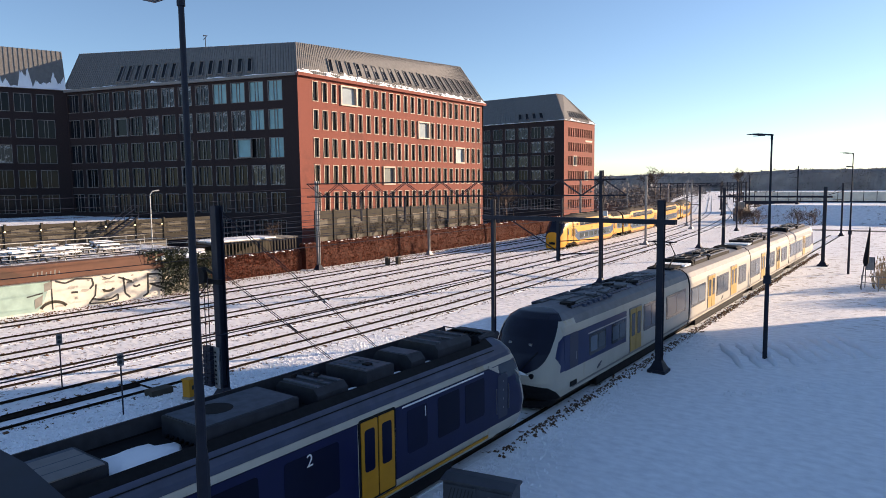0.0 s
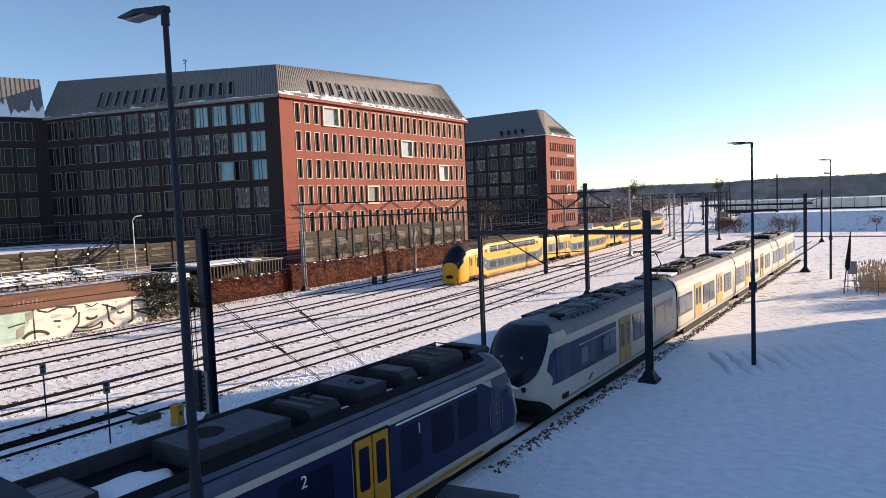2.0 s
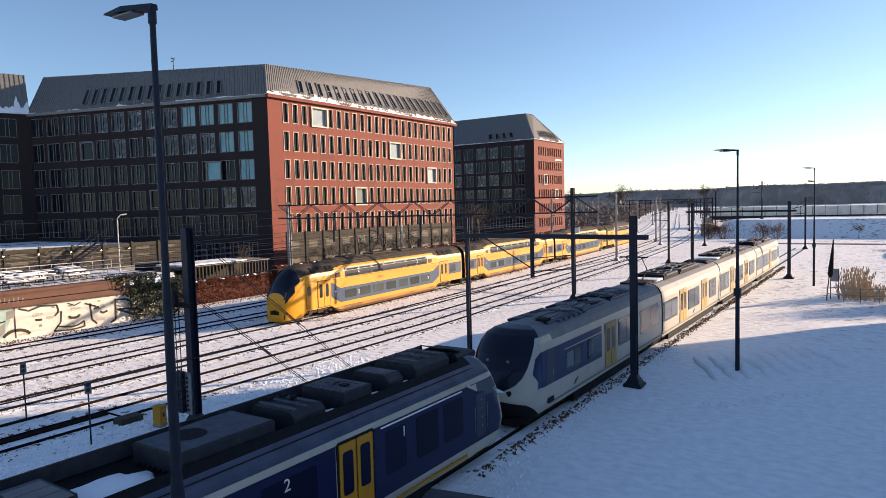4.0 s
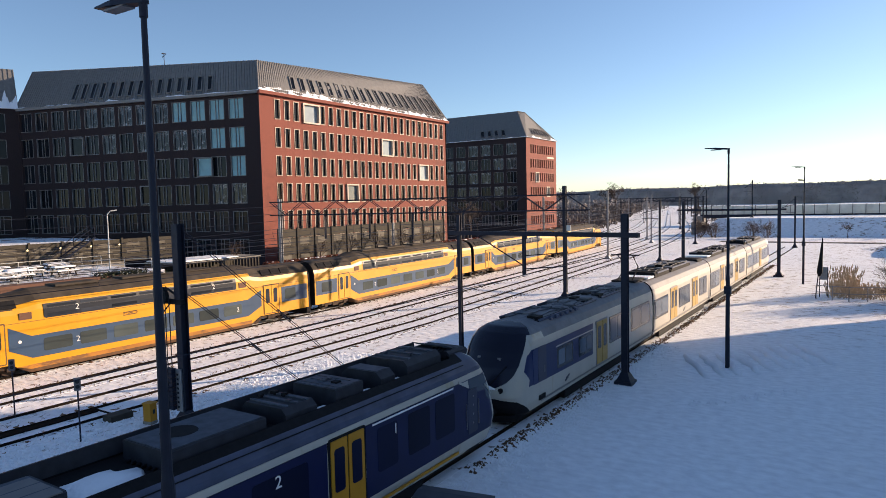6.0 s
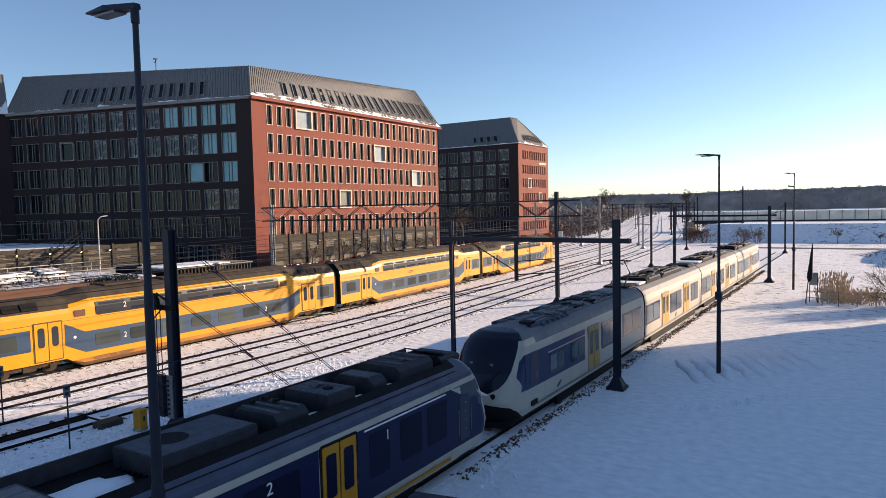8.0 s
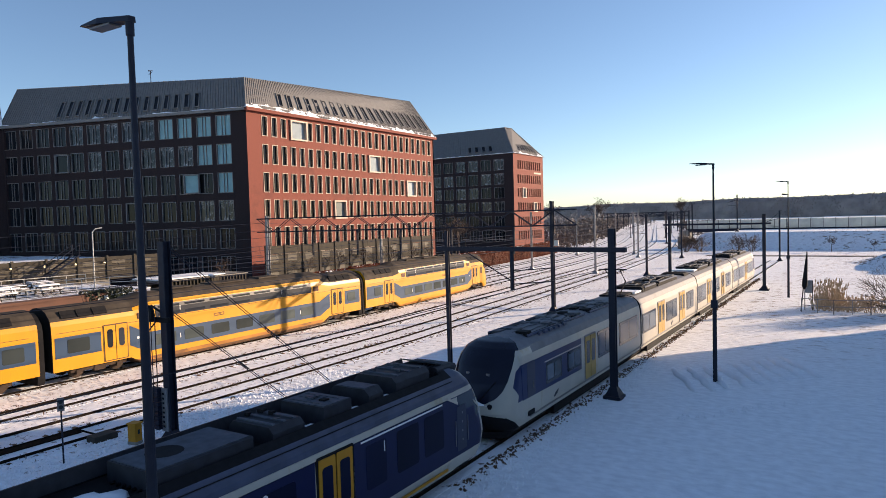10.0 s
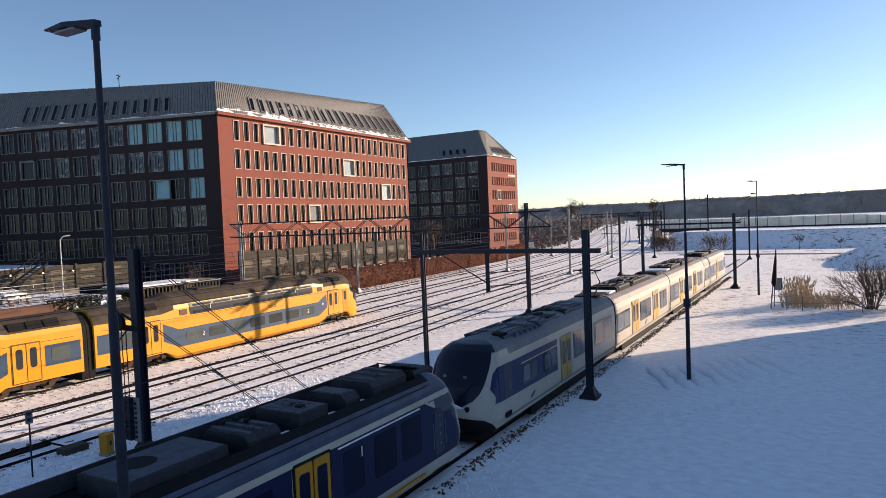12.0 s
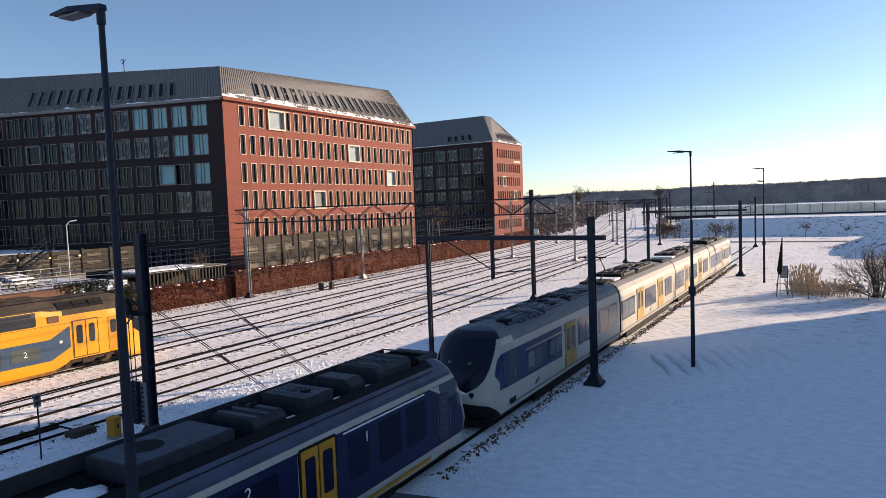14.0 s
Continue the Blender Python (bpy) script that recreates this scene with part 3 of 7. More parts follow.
def office_far():
    b = thing("office_building", "smaller brick office building with dark hipped roof and dormers", "building")
    A, top = Vector((-66.9, 138.0, 0)), 23.45
    length, depth = 16.4, 42.0
    sills = (19.75, 16.45, 13.3, 9.95, 6.65, 3.3)
    slim = window_mesh(0.72, 2.1, "frame_red", "glass", bars=(), fw=0.05)
    pale = window_mesh(1.9, 2.4, "stone", "glass_sky", 0.2, (), 0.2)
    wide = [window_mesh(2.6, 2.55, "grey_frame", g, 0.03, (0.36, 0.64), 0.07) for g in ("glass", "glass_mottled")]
    opens, wins = [], []
    for j, z in enumerate(sills):
        for k in range(11):
            s = 2.1 + k * 1.22
            if (j, k) in ((2, 2), (3, 7)):
                opens.append((s, s + 1.9, z, z + 2.4))
                wins.append((pale, s, z))
            elif (j, k) not in ((2, 3), (3, 8)):
                opens.append((s, s + 0.72, z + .2, z + 2.3))
                wins.append((slim, s, z + .2))
    wall_grid(b, "wall", (A.x, A.y), (0, 1), length, top, opens, 0.35, "brick", (1, 0))
    for me_w, s, z in wins:
        set_window(b, me_w, Matrix(((0, 1, 0, A.x), (1, 0, 0, A.y + s), (0, 0, 1, z), (0, 0, 0, 1))))
    bm = bmesh.new()
    box(bm, A.x + .01, A.x + .12, A.y + 11.2, A.y + 15.1, 19.1, 19.5)
    part("facade_sign", bm, "stone", b, "pale sign strip on the brick")
    opens, wins = [], []
    for j, z in enumerate(sills):
        for k in range(11):
            s = 2.43 + k * 3.42
            opens.append((s, s + 2.6, z + .05, z + 2.5))
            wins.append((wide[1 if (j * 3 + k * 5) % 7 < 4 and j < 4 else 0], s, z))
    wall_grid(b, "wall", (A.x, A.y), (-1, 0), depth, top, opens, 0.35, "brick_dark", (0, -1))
    for me_w, s, z in wins:
        set_window(b, me_w, Matrix(((-1, 0, 0, A.x - s), (0, -1, 0, A.y), (0, 0, 1, z), (0, 0, 0, 1))))
    bm = bmesh.new()
    box(bm, A.x - depth, A.x, A.y + length, A.y + length + 0.3, 0, top)
    box(bm, A.x - depth - 0.3, A.x - depth, A.y, A.y + length, 0, top)
    part("wall", bm, "brick", b)
    for zf in [f - 0.75 for f in sills] + [23.1]:
        bm = bmesh.new()
        box(bm, A.x - depth, A.x - 0.4, A.y + 0.4, A.y + length - 0.1, zf, zf + 0.3)
        part("floor_slab", bm, "concrete", b)
    e = [(A.x + .3, A.y - .3, top), (A.x + .3, A.y + length + .3, top), (A.x - depth, A.y + length + .3, top), (A.x - depth, A.y - .3, top)]
    r = [(A.x - 5.6, A.y + 7.0, 30.5), (A.x - 4.8, A.y + 9.2, 30.35), (A.x - depth, A.y + 9.2, 30.5), (A.x - depth, A.y + 7.0, 30.5)]
    sloping_roof(b, e, r)
    ribs(b, e[0], e[3], r[0], r[3], 0.7, (0, -.7, .7))
    ribs(b, e[0], e[1], r[0], r[1], 0.7, (.7, 0, .7))
    e0, e1, r0, r1 = map(Vector, (e[0], e[1], r[0], r[1]))
    snow_ledge(b, e0, e1, (r0 - e0) + Vector((0, -4, 0)), 1.2, 31)
    snow_ledge(b, e0, e[3], Vector((0, 5, 7)), 0.4, 33)
    for k in range(7):
        p, q = e0.lerp(e1, .2 + k * .1), r0.lerp(r1, .2 + k * .1)
        roof_light(b, p + (q - p) * .12, e1 - e0, q - p, 1.0, 2.2)
    e3, r3 = Vector(e[3]), Vector(r[3])
    for k in range(4):
        p, q = e0.lerp(e3, .12 + k * .045), r0.lerp(r3, .12 + k * .045)
        roof_light(b, p + (q - p) * .10, e3 - e0, q - p, 1.0, 2.4)


office()
office_far()


# ---------------- trains ----------------
def ring(profile, w, top, y, bottom, full_top, floor=0.0):
    """A closed cross-section at y: the half profile (x, z) scaled to half width w and height top, mirrored."""
    half_max = max(p[0] for p in profile)
    k = (top - bottom) / (full_top - bottom)
    right = [(px * w / half_max, y, max(floor, bottom + (pz - bottom) * k)) for px, pz in profile]
    return right + [(-x, yy, z) for x, yy, z in reversed(right) if x > 1e-4]


SPRINTER = [(1.18, 0.45), (1.36, 0.62), (1.43, 0.95), (1.44, 1.6), (1.44, 2.4), (1.42, 2.95), (1.36, 3.30), (1.22, 3.58), (0.95, 3.78), (0.5, 3.88), (0.0, 3.90)]
SPRINTER_WELL = SPRINTER[:8] + [(1.00, 3.74), (0.93, 3.55), (0.0, 3.55)]      # roof sunk between its shoulders


def wheelset(parent, y, side, r=0.42):
    bm = bmesh.new()
    for s in (-0.75, 0.75):
        rod(bm, (s - 0.07, y, r + 0.16), (s + 0.07, y, r + 0.16), r, r, 18)
        rod(bm, (s + 0.07, y, r + 0.16), (s + 0.16, y, r + 0.16), 0.16, 0.14, 10)
    rod(bm, (-0.7, y, r + 0.16), (0.7, y, r + 0.16), 0.08, 0.08, 8)
    return part("wheelset", bm, "bogie_brown", parent)


def bogie(parent, y, r=0.42, base=2.2):
    bm = bmesh.new()
    for s in (-1.05, 1.05):
        box(bm, s - 0.08, s + 0.08, y - base / 2 - 0.5, y + base / 2 + 0.5, 0.55, 0.78)
        box(bm, s - 0.12, s + 0.12, y - 0.35, y + 0.35, 0.42, 0.9)
        for k in (-1, 1):
            rod(bm, (s, y + k * base / 2, 0.62), (s, y + k * base / 2, 0.98), 0.14, 0.11, 8)
            box(bm, s - 0.14, s + 0.14, y + k * base / 2 - 0.18, y + k * base / 2 + 0.18, 0.42, 0.66)
    box(bm, -1.0, 1.0, y - 0.3, y + 0.3, 0.6, 0.85)
    b = part("bogie", bm, "bogie_brown", parent)
    for k in (-1, 1):
        wheelset(b, y + k * base / 2, 1, r)
    return b


def side_panel(parent, name, x, pts, mat, thick=0.012, label="", zlean=None):
    """A panel lying on a vertical side at x; pts are (y, z). It stands proud to the outside."""
    s = 1 if x > 0 else -1
    bm = bmesh.new()
    plate(bm, [(x - s * 0.02, y, z) for y, z in pts], (s * (thick + 0.02), 0, 0))
    return part(name, bm, mat, parent, label)


def rect(y0, y1, z0, z1, r=0.0):
    if not r:
        return [(y0, z0), (y1, z0), (y1, z1), (y0, z1)]
    pts = []
    for cy, cz, a0 in ((y1 - r, z0 + r, -90), (y1 - r, z1 - r, 0), (y0 + r, z1 - r, 90), (y0 + r, z0 + r, 180)):
        for k in range(5):
            a = radians(a0 + k * 22.5)
            pts.append((cy + r * math.cos(a), cz + r * math.sin(a)))
    return pts


def double_door(parent, x, y0, y1, z0, z1, frame_mat="black", leaf="yellow_door", glass="train_glass", oval=True):
    s = 1 if x > 0 else -1
    surround = side_panel(parent, "door_frame", x, rect(y0 - 0.07, y1 + 0.07, z0 - 0.06, z1 + 0.07, 0.06), frame_mat, 0.014)
    m = (y0 + y1) / 2
    for a, b in ((y0, m - 0.025), (m + 0.025, y1)):
        leaf_ob = side_panel(parent, "door", x, rect(a, b, z0, z1, 0.03), leaf, 0.035)
        wz0, wz1 = z0 + (z1 - z0) * 0.36, z1 - 0.22
        c, hw = (a + b) / 2, (b - a) * (0.26 if oval else 0.31)
        side_panel(leaf_ob, "door_window", x + s * 0.03, rect(c - hw, c + hw, wz0, wz1, hw * 0.8 if oval else 0.08), glass, 0.012)


def text_plate(parent, name, body, size, x, y, z, mat="marking"):
    """Lettering on a side that faces +x."""
    cu = bpy.data.curves.new(name, "FONT")
    cu.body, cu.size, cu.extrude = body, size, 0.004
    tmp = bpy.data.objects.new(name, cu)
    scene.collection.objects.link(tmp)
    dg = bpy.context.evaluated_depsgraph_get()
    me = bpy.data.meshes.new_from_object(tmp.evaluated_get(dg))
    bpy.data.objects.remove(tmp)
    me.materials.clear()
    me.materials.append(M[mat])
    ob = new(name, me)
    ob.parent = parent
    ob.matrix_basis = pose(x, y, z, 90, 0, 90)
    return ob


NOSE_Z = [0.45 + 3.45 * k / 150 for k in range(151)]
NOSE_KEYS = (0.45, 0.95, 1.35, 1.6, 2.4, 2.95, 3.3, 3.58, 3.78, 3.90)
NOSE_TIP = (0.75, 0.22, 0.02, 0.06, 0.42, 0.78, 1.08, 1.45, 1.85, 2.5)        # how far back the middle of the face lies at those heights
NOSE_SIDE = (1.5, 1.25, 1.15, 1.2, 1.42, 1.7, 1.9, 2.1, 2.3, 2.55)            # where the face has turned into the side


def nose_point(a, z, off):
    """A point of the cab's face: a in degrees from the middle to the side (90)."""
    half = float(np.interp(z, [p[1] for p in SPRINTER], [p[0] for p in SPRINTER]))
    tip, side = float(np.interp(z, NOSE_KEYS, NOSE_TIP)), float(np.interp(z, NOSE_KEYS, NOSE_SIDE))
    c = max(0.0, math.cos(radians(a)))
    return Vector((half * math.sin(radians(a)), off + side - (side - tip) * c ** 0.85, z))


def far_paint(a, y, z):
    """White face with a wrapped dark windscreen and a blue field on the cab's flank."""
    if z < 0.62 or (z < 1.30 and a < float(np.interp(z, (0.62, 0.95, 1.15, 1.30), (90, 76, 60, 20)))):
        return 2
    if z > 3.54:
        return 3 if a < 74 and y < 2.5 else 1
    if z > 1.66 and a < float(np.interp(z, (1.66, 1.72, 1.9, 2.15, 2.5, 3.0, 3.54), (8, 22, 38, 49, 56, 60, 63))):
        return 3
    tipline = float(np.interp(z, (1.55, 1.62, 2.5, 3.0, 3.06), (9, 1.5, 0.75, 1.55, 9)))
    return 4 if y > tipline and a > 70 else 0


def near_paint(a, y, z):
    """Navy flank reaching forward to a white rim, with a raked cab window."""
    if z < 0.62:
        return 2
    if z > 3.16:
        return 0 if a < 70 and z < 3.72 else 1
    if z > 3.0:
        return 0
    if z > 1.70 and a < 55:
        return 3
    if a < (79 if z < 2.6 else 74) or z < 1.0:
        return 0
    # cab window: paler blue-grey painted in place of its reflection
    if z > 2.02 + 0.52 * (y - 1.2) and y < 2.6 and z < 2.96:
        return 5
    return 4


def cab_nose(parent, off, paint, mats):
    """The rounded cab end of a train, from its tip to the start of the straight body at y = 2.7."""
    steps = 220
    bm = bmesh.new()
    grid, ang = [], []
    for z in NOSE_Z:
        half = float(np.interp(z, [p[1] for p in SPRINTER], [p[0] for p in SPRINTER]))
        row = [Vector((-half, 2.7, z))] + [nose_point(-90 + 180 * k / steps, z, off) for k in range(steps + 1)] + [Vector((half, 2.7, z))]
        grid.append([bm.verts.new(p) for p in row])
    for j in range(len(NOSE_Z) - 1):
        for k in range(steps + 2):
            q = (grid[j][k], grid[j][k + 1], grid[j + 1][k + 1], grid[j + 1][k])
            c = sum((v.co for v in q), Vector()) / 4
            a = min(90.0, abs(-90 + 180 * (k - 0.5) / steps))
            f = bm.faces.new(q)
            f.material_index = paint(a, c.y - off, c.z)
            f.smooth = True
    bmesh.ops.remove_doubles(bm, verts=bm.verts, dist=0.0005)
    return part("cab", bm, mats, parent)


def sprinter_shell(parent, length, nose, dark):
    """The body of one car; it runs from y = 0 (its end or nose) towards +y. nose: at y = 0."""
    mats = ["white", "roof_dark" if dark else "train_roof", "black", "screen", "navy" if dark else "band_navy", "inner_pane"]
    bm = bmesh.new()
    main = SPRINTER_WELL if dark else SPRINTER
    y_list = [2.7, 2.9, 3.1, length * 0.5, length] if nose else [0.0, 2.1, length * 0.5, length]
    rings = [ring(SPRINTER if nose and y < 3 else main, 1.44, 3.90, y, 0.45, 3.90) for y in y_list]
    n, np_ = len(rings[0]), len(SPRINTER)

    def paint(i, k):
        if k == -1:
            return 2
        kk = k if k < np_ - 1 else n - 1 - k
        if kk <= 0 or kk >= n:
            return 2
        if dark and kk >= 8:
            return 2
        return 1 if kk >= 6 else 0
    loft(bm, rings, paint)
    body = part("body", bm, mats, parent)
    if nose:
        cab_nose(parent, 0.2 if dark else -0.1, near_paint if dark else far_paint, mats)
    return body


def roof_box(parent, x0, x1, y0, y1, z0, z1, mat="black", slats=0, name="roof_unit", c=0.10):
    bm = bmesh.new()
    prof = [(x0, z0), (x1, z0), (x1, z1 - c), (x1 - c, z1), (x0 + c, z1), (x0, z1 - c)]
    loft(bm, [[(x, y0, z) for x, z in prof], [(x, y0 + 0.001 + c * 0.6, z) for x, z in prof], [(x, y1, z) for x, z in prof]])
    # sides are near black, lids a lighter blue-grey
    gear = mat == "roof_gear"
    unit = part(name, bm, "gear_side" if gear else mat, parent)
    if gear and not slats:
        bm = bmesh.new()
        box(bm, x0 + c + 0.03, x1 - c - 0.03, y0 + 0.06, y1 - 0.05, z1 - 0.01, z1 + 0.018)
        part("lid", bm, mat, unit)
    for k in range(slats):
        yy = y0 + (k + 0.5) * (y1 - y0) / slats
        bm = bmesh.new()
        box(bm, x0 + 0.15, x1 - 0.15, yy - 0.05, yy + 0.05, z1 - 0.01, z1 + 0.035)
        part("slat", bm, mat, unit)
    return unit


def roof_rack(parent, y0, y1, z=3.86, seed=0):
    """A dark tray of boxes, pipes and frames let into a car's roof."""
    rnd = random.Random(seed + 300)
    bm = bmesh.new()
    box(bm, -0.92, 0.92, y0, y1, z - .16, z + .03)
    rack = part("roof_rack", bm, "black", parent)
    for x in (-0.92, 0.92):
        bm = bmesh.new()
        box(bm, x - .03, x + .03, y0, y1, z, z + .09)
        part("rail", bm, "roof_dark", rack)
    y = y0 + .15
    while y < y1 - .35:
        n = rnd.uniform(.3, .9)
        for x in (-0.8, -0.25, 0.3):
            if rnd.random() < .72:
                bm = bmesh.new()
                w, h = rnd.uniform(.3, .52), rnd.uniform(.05, .15)
                box(bm, x, x + w, y, min(y + n * rnd.uniform(.5, .95), y1 - .05), z + .02, z + .03 + h)
                part("cover", bm, rnd.choice(("black", "train_roof", "roof_gear", "cabinet")), rack)
        y += n + .1
    for x in (-0.55, 0.1, 0.62):
        bm = bmesh.new()
        tube(bm, [(x, y0 + .1, z + .06), (x, (y0 + y1) / 2, z + .14), (x + .15, y1 - .1, z + .07)], .025, 5)
        part("pipe", bm, "cabinet", rack)
    return rack


def sprinter_near():
    """The parked blue unit whose nose meets the next train."""
    tip = 21.0
    t = thing("sprinter_train", "parked dark blue electric train unit with yellow double doors", "train", pose(SLT_X, tip, 0, 0, 0, 180), group="parked sprinter trains")
    # local +y runs back from the nose; the side that faces the snowfield is at local -x
    X = -1.44
    sprinter_shell(t, 32.0, True, True)
    L = tip          # local y = tip - world y

    def ly(y):
        return L - y
    side_panel(t, "side_cladding", X, [(2.6, 1.02), (7.98, 1.02), (7.98, 2.98), (3.3, 2.98), (2.6, 2.70)], "navy", 0.010, "navy blue side cladding")
    side_panel(t, "side_cladding", X, rect(9.45, 31.5, 1.02, 2.98), "navy", 0.010)
    side_panel(t, "sill", X, rect(3.4, 31.5, 0.72, 0.80), "yellow_door", 0.02, "yellow sill strip")
    bm = bmesh.new()
    plate(bm, [(-1.43, 1.9, 3.00), (-1.43, 31.5, 3.00), (-1.395, 31.5, 3.16), (-1.395, 2.2, 3.16)], (-0.02, 0, 0))
    part("cantrail_stripe", bm, "white", t, "pale stripe under the roof edge")
    side_panel(t, "number_stripe", X, rect(ly(17.35), ly(13.3), 2.90, 2.95), "marking", 0.016)
    for y0, y1 in ((13.5, 14.4), (14.9, 16.0), (16.3, 17.4), (9.2, 10.9), (6.8, 8.5), (3.0, 4.8)):
        side_panel(t, "window", X, rect(ly(y1), ly(y0), 1.55, 2.78, 0.1), "near_glass", 0.016)
    side_panel(t, "cab_stripe", X, [(2.72, 2.70), (3.35, 3.00), (3.35, 3.08), (2.72, 2.80)], "white", 0.024)
    rings = []
    for k in range(9):
        a, z = 88 - k * 2.0, 2.52 - k * 0.055
        p, q = nose_point(-a, z, 0.2), nose_point(-a, z + 0.09, 0.2)
        d = Vector((-0.03, -0.012, 0))
        rings.append([p, q, q + d, p + d])
    bm = bmesh.new()
    loft(bm, rings)
    part("cab_stripe", bm, "white", t)
    side_panel(t, "cab_door", X, rect(2.18, 2.78, 1.15, 2.62, 0.06), "navy_dark", 0.018)
    for z in (1.45, 1.75, 2.05, 2.35):
        side_panel(t, "door_stud", X, rect(2.42, 2.47, z, z + 0.06), "galv", 0.026)
    for y0 in (2.08, 2.86):
        side_panel(t, "grab_rail", X, rect(y0, y0 + 0.02, 1.35, 2.2), "galv", 0.03)
    double_door(t, X, ly(12.93), ly(11.66), 0.9, 2.98, glass="near_glass", oval=False)
    double_door(t, X, ly(2.6), ly(1.3), 0.9, 2.98, glass="near_glass", oval=False)
    one = text_plate(t, "number", "1", 0.42, 0, 0, 0)
    one.matrix_basis = pose(X - 0.022, ly(14.2), 2.42, 90, 0, -90)
    two = text_plate(t, "number", "2", 0.42, 0, 0, 0)
    two.matrix_basis = pose(X - 0.022, ly(9.85), 2.48, 90, 0, -90)
    # roof gear
    def gy(y):
        return ly(y + 0.38)

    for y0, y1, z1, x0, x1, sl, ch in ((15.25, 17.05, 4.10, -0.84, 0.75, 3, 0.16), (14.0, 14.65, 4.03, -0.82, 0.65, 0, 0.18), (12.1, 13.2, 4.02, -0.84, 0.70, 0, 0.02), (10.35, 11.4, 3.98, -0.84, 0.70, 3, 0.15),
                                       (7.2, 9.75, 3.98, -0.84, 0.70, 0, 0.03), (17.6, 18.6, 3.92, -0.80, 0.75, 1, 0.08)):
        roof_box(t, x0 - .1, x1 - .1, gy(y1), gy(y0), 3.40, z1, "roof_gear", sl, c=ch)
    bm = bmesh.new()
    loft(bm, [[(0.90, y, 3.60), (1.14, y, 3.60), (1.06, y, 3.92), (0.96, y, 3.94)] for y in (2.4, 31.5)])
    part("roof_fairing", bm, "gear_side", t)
    # lids, straps and pipes on the roof units
    gear = random.Random(61)
    for y0, y1, z1 in ((15.25, 17.05, 4.12), (12.1, 13.2, 4.04), (10.35, 11.4, 4.0)):
        for k in range(3):
            yy = y0 + (k + .6) * (y1 - y0) / 3.4
            bm = bmesh.new()
            box(bm, -0.72, 0.5, gy(yy) - .012, gy(yy) + .012, z1 - .03, z1 + .012)
            part("strap", bm, "cabinet", t)
        for k in range(4):
            xx, yy = gear.uniform(-.6, .4), gear.uniform(y0 + .15, y1 - .25)
            bm = bmesh.new()
            box(bm, xx, xx + gear.uniform(.08, .22), gy(yy) - gear.uniform(.08, .2), gy(yy), z1 - .02, z1 + gear.uniform(.03, .07))
            part("fitting", bm, gear.choice(("black", "cabinet", "roof_gear")), t)
    for k in range(4):
        bm = bmesh.new()
        tube(bm, [(-.78 + .12 * k, gy(17.1), 3.7), (-.70 + .12 * k, gy(17.3), 3.95 - .04 * k), (-.6 + .16 * k, gy(17.9), 3.93), (-.4 + .2 * k, gy(18.2), 3.7)], .028, 5)
        part("hose", bm, "black", t)
    bm = bmesh.new()
    plate(bm, [(-.75, gy(18.35), 3.86), (.7, gy(18.35), 3.86), (.7, gy(17.75), 4.04), (-.75, gy(17.75), 4.04)], (0, 0, .035))
    part("deflector", bm, "roof_gear", t)
    for y in (11.75, 13.55, 14.95):
        bm = bmesh.new()
        loft(bm, [[(-.95, gy(y) - .3, 3.56), (-.6, gy(y) - .25, 3.56), (-.55, gy(y) + .2, 3.56), (-.92, gy(y) + .25, 3.56)], [(-.9, gy(y) - .2, 3.63), (-.68, gy(y) - .15, 3.64), (-.62, gy(y) + .1, 3.63), (-.86, gy(y) + .15, 3.62)]])
        part("snow", bm, "snow", t)
    side_plate = bmesh.new()
    plate(side_plate, [(-0.835, gy(14.62), 3.79), (-0.835, gy(14.3), 3.79), (-0.66, gy(14.3), 4.015), (-0.66, gy(14.62), 4.015)], (-0.03, 0, 0.02))
    part("access_plate", side_plate, "galv", t)
    bm = bmesh.new()
    rod(bm, (-0.05, gy(8.1), 3.97), (-0.05, gy(8.1), 4.0), 0.42, 0.40, 20)
    part("roof_fan", bm, "black", t)
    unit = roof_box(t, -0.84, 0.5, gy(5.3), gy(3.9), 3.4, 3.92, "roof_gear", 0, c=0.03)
    for k in range(3):
        bm = bmesh.new()
        box(bm, -0.86 + 0.40 * k, -0.50 + 0.40 * k, gy(5.22), gy(3.98), 3.915, 3.94)
        part("slat", bm, "signplate", unit)
    for k in range(7):
        bm = bmesh.new()
        rod(bm, (-0.7 + 0.18 * k, gy(7.6), 3.62), (-0.75 + 0.18 * k, gy(7.1), 3.58), 0.04, 0.03, 6)
        part("cable_run", bm, "black", t)
    bm = bmesh.new()
    centre, rings = (-0.3, ly(6.35)), []
    for f, hgt in ((1.0, 0.0), (0.92, 0.06), (0.6, 0.13), (0.15, 0.17)):
        rg = []
        for k in range(28):
            an = k * math.tau / 28
            rr = f * (1 + 0.35 * noise.noise(Vector((math.cos(an) * 1.6, math.sin(an) * 1.6, 7))))
            rg.append((centre[0] + 0.58 * rr * math.cos(an), centre[1] + 1.08 * rr * math.sin(an), 3.54 + hgt + 0.04 * noise.noise(Vector((k * .5, f * 3, 2)))))
        rings.append(rg)
    loft(bm, rings)
    part("snow", bm, "snow", t, "patch of snow on the roof", smooth=True)
    for px, pz in ((-1.305, 3.47),):
        bm = bmesh.new()
        rod(bm, (px, 2.8, pz), (px, 31.5, pz), 0.014, 0.014, 6)
        part("roof_seam", bm, "black", t)
    for y in (3.6, 14.0, 26.0):
        bogie(t, y)
    bm = bmesh.new()
    box(bm, -1.27, 1.27, 5.2, 12.3, 0.16, 0.7)
    box(bm, -1.27, 1.27, 15.6, 24.5, 0.16, 0.7)
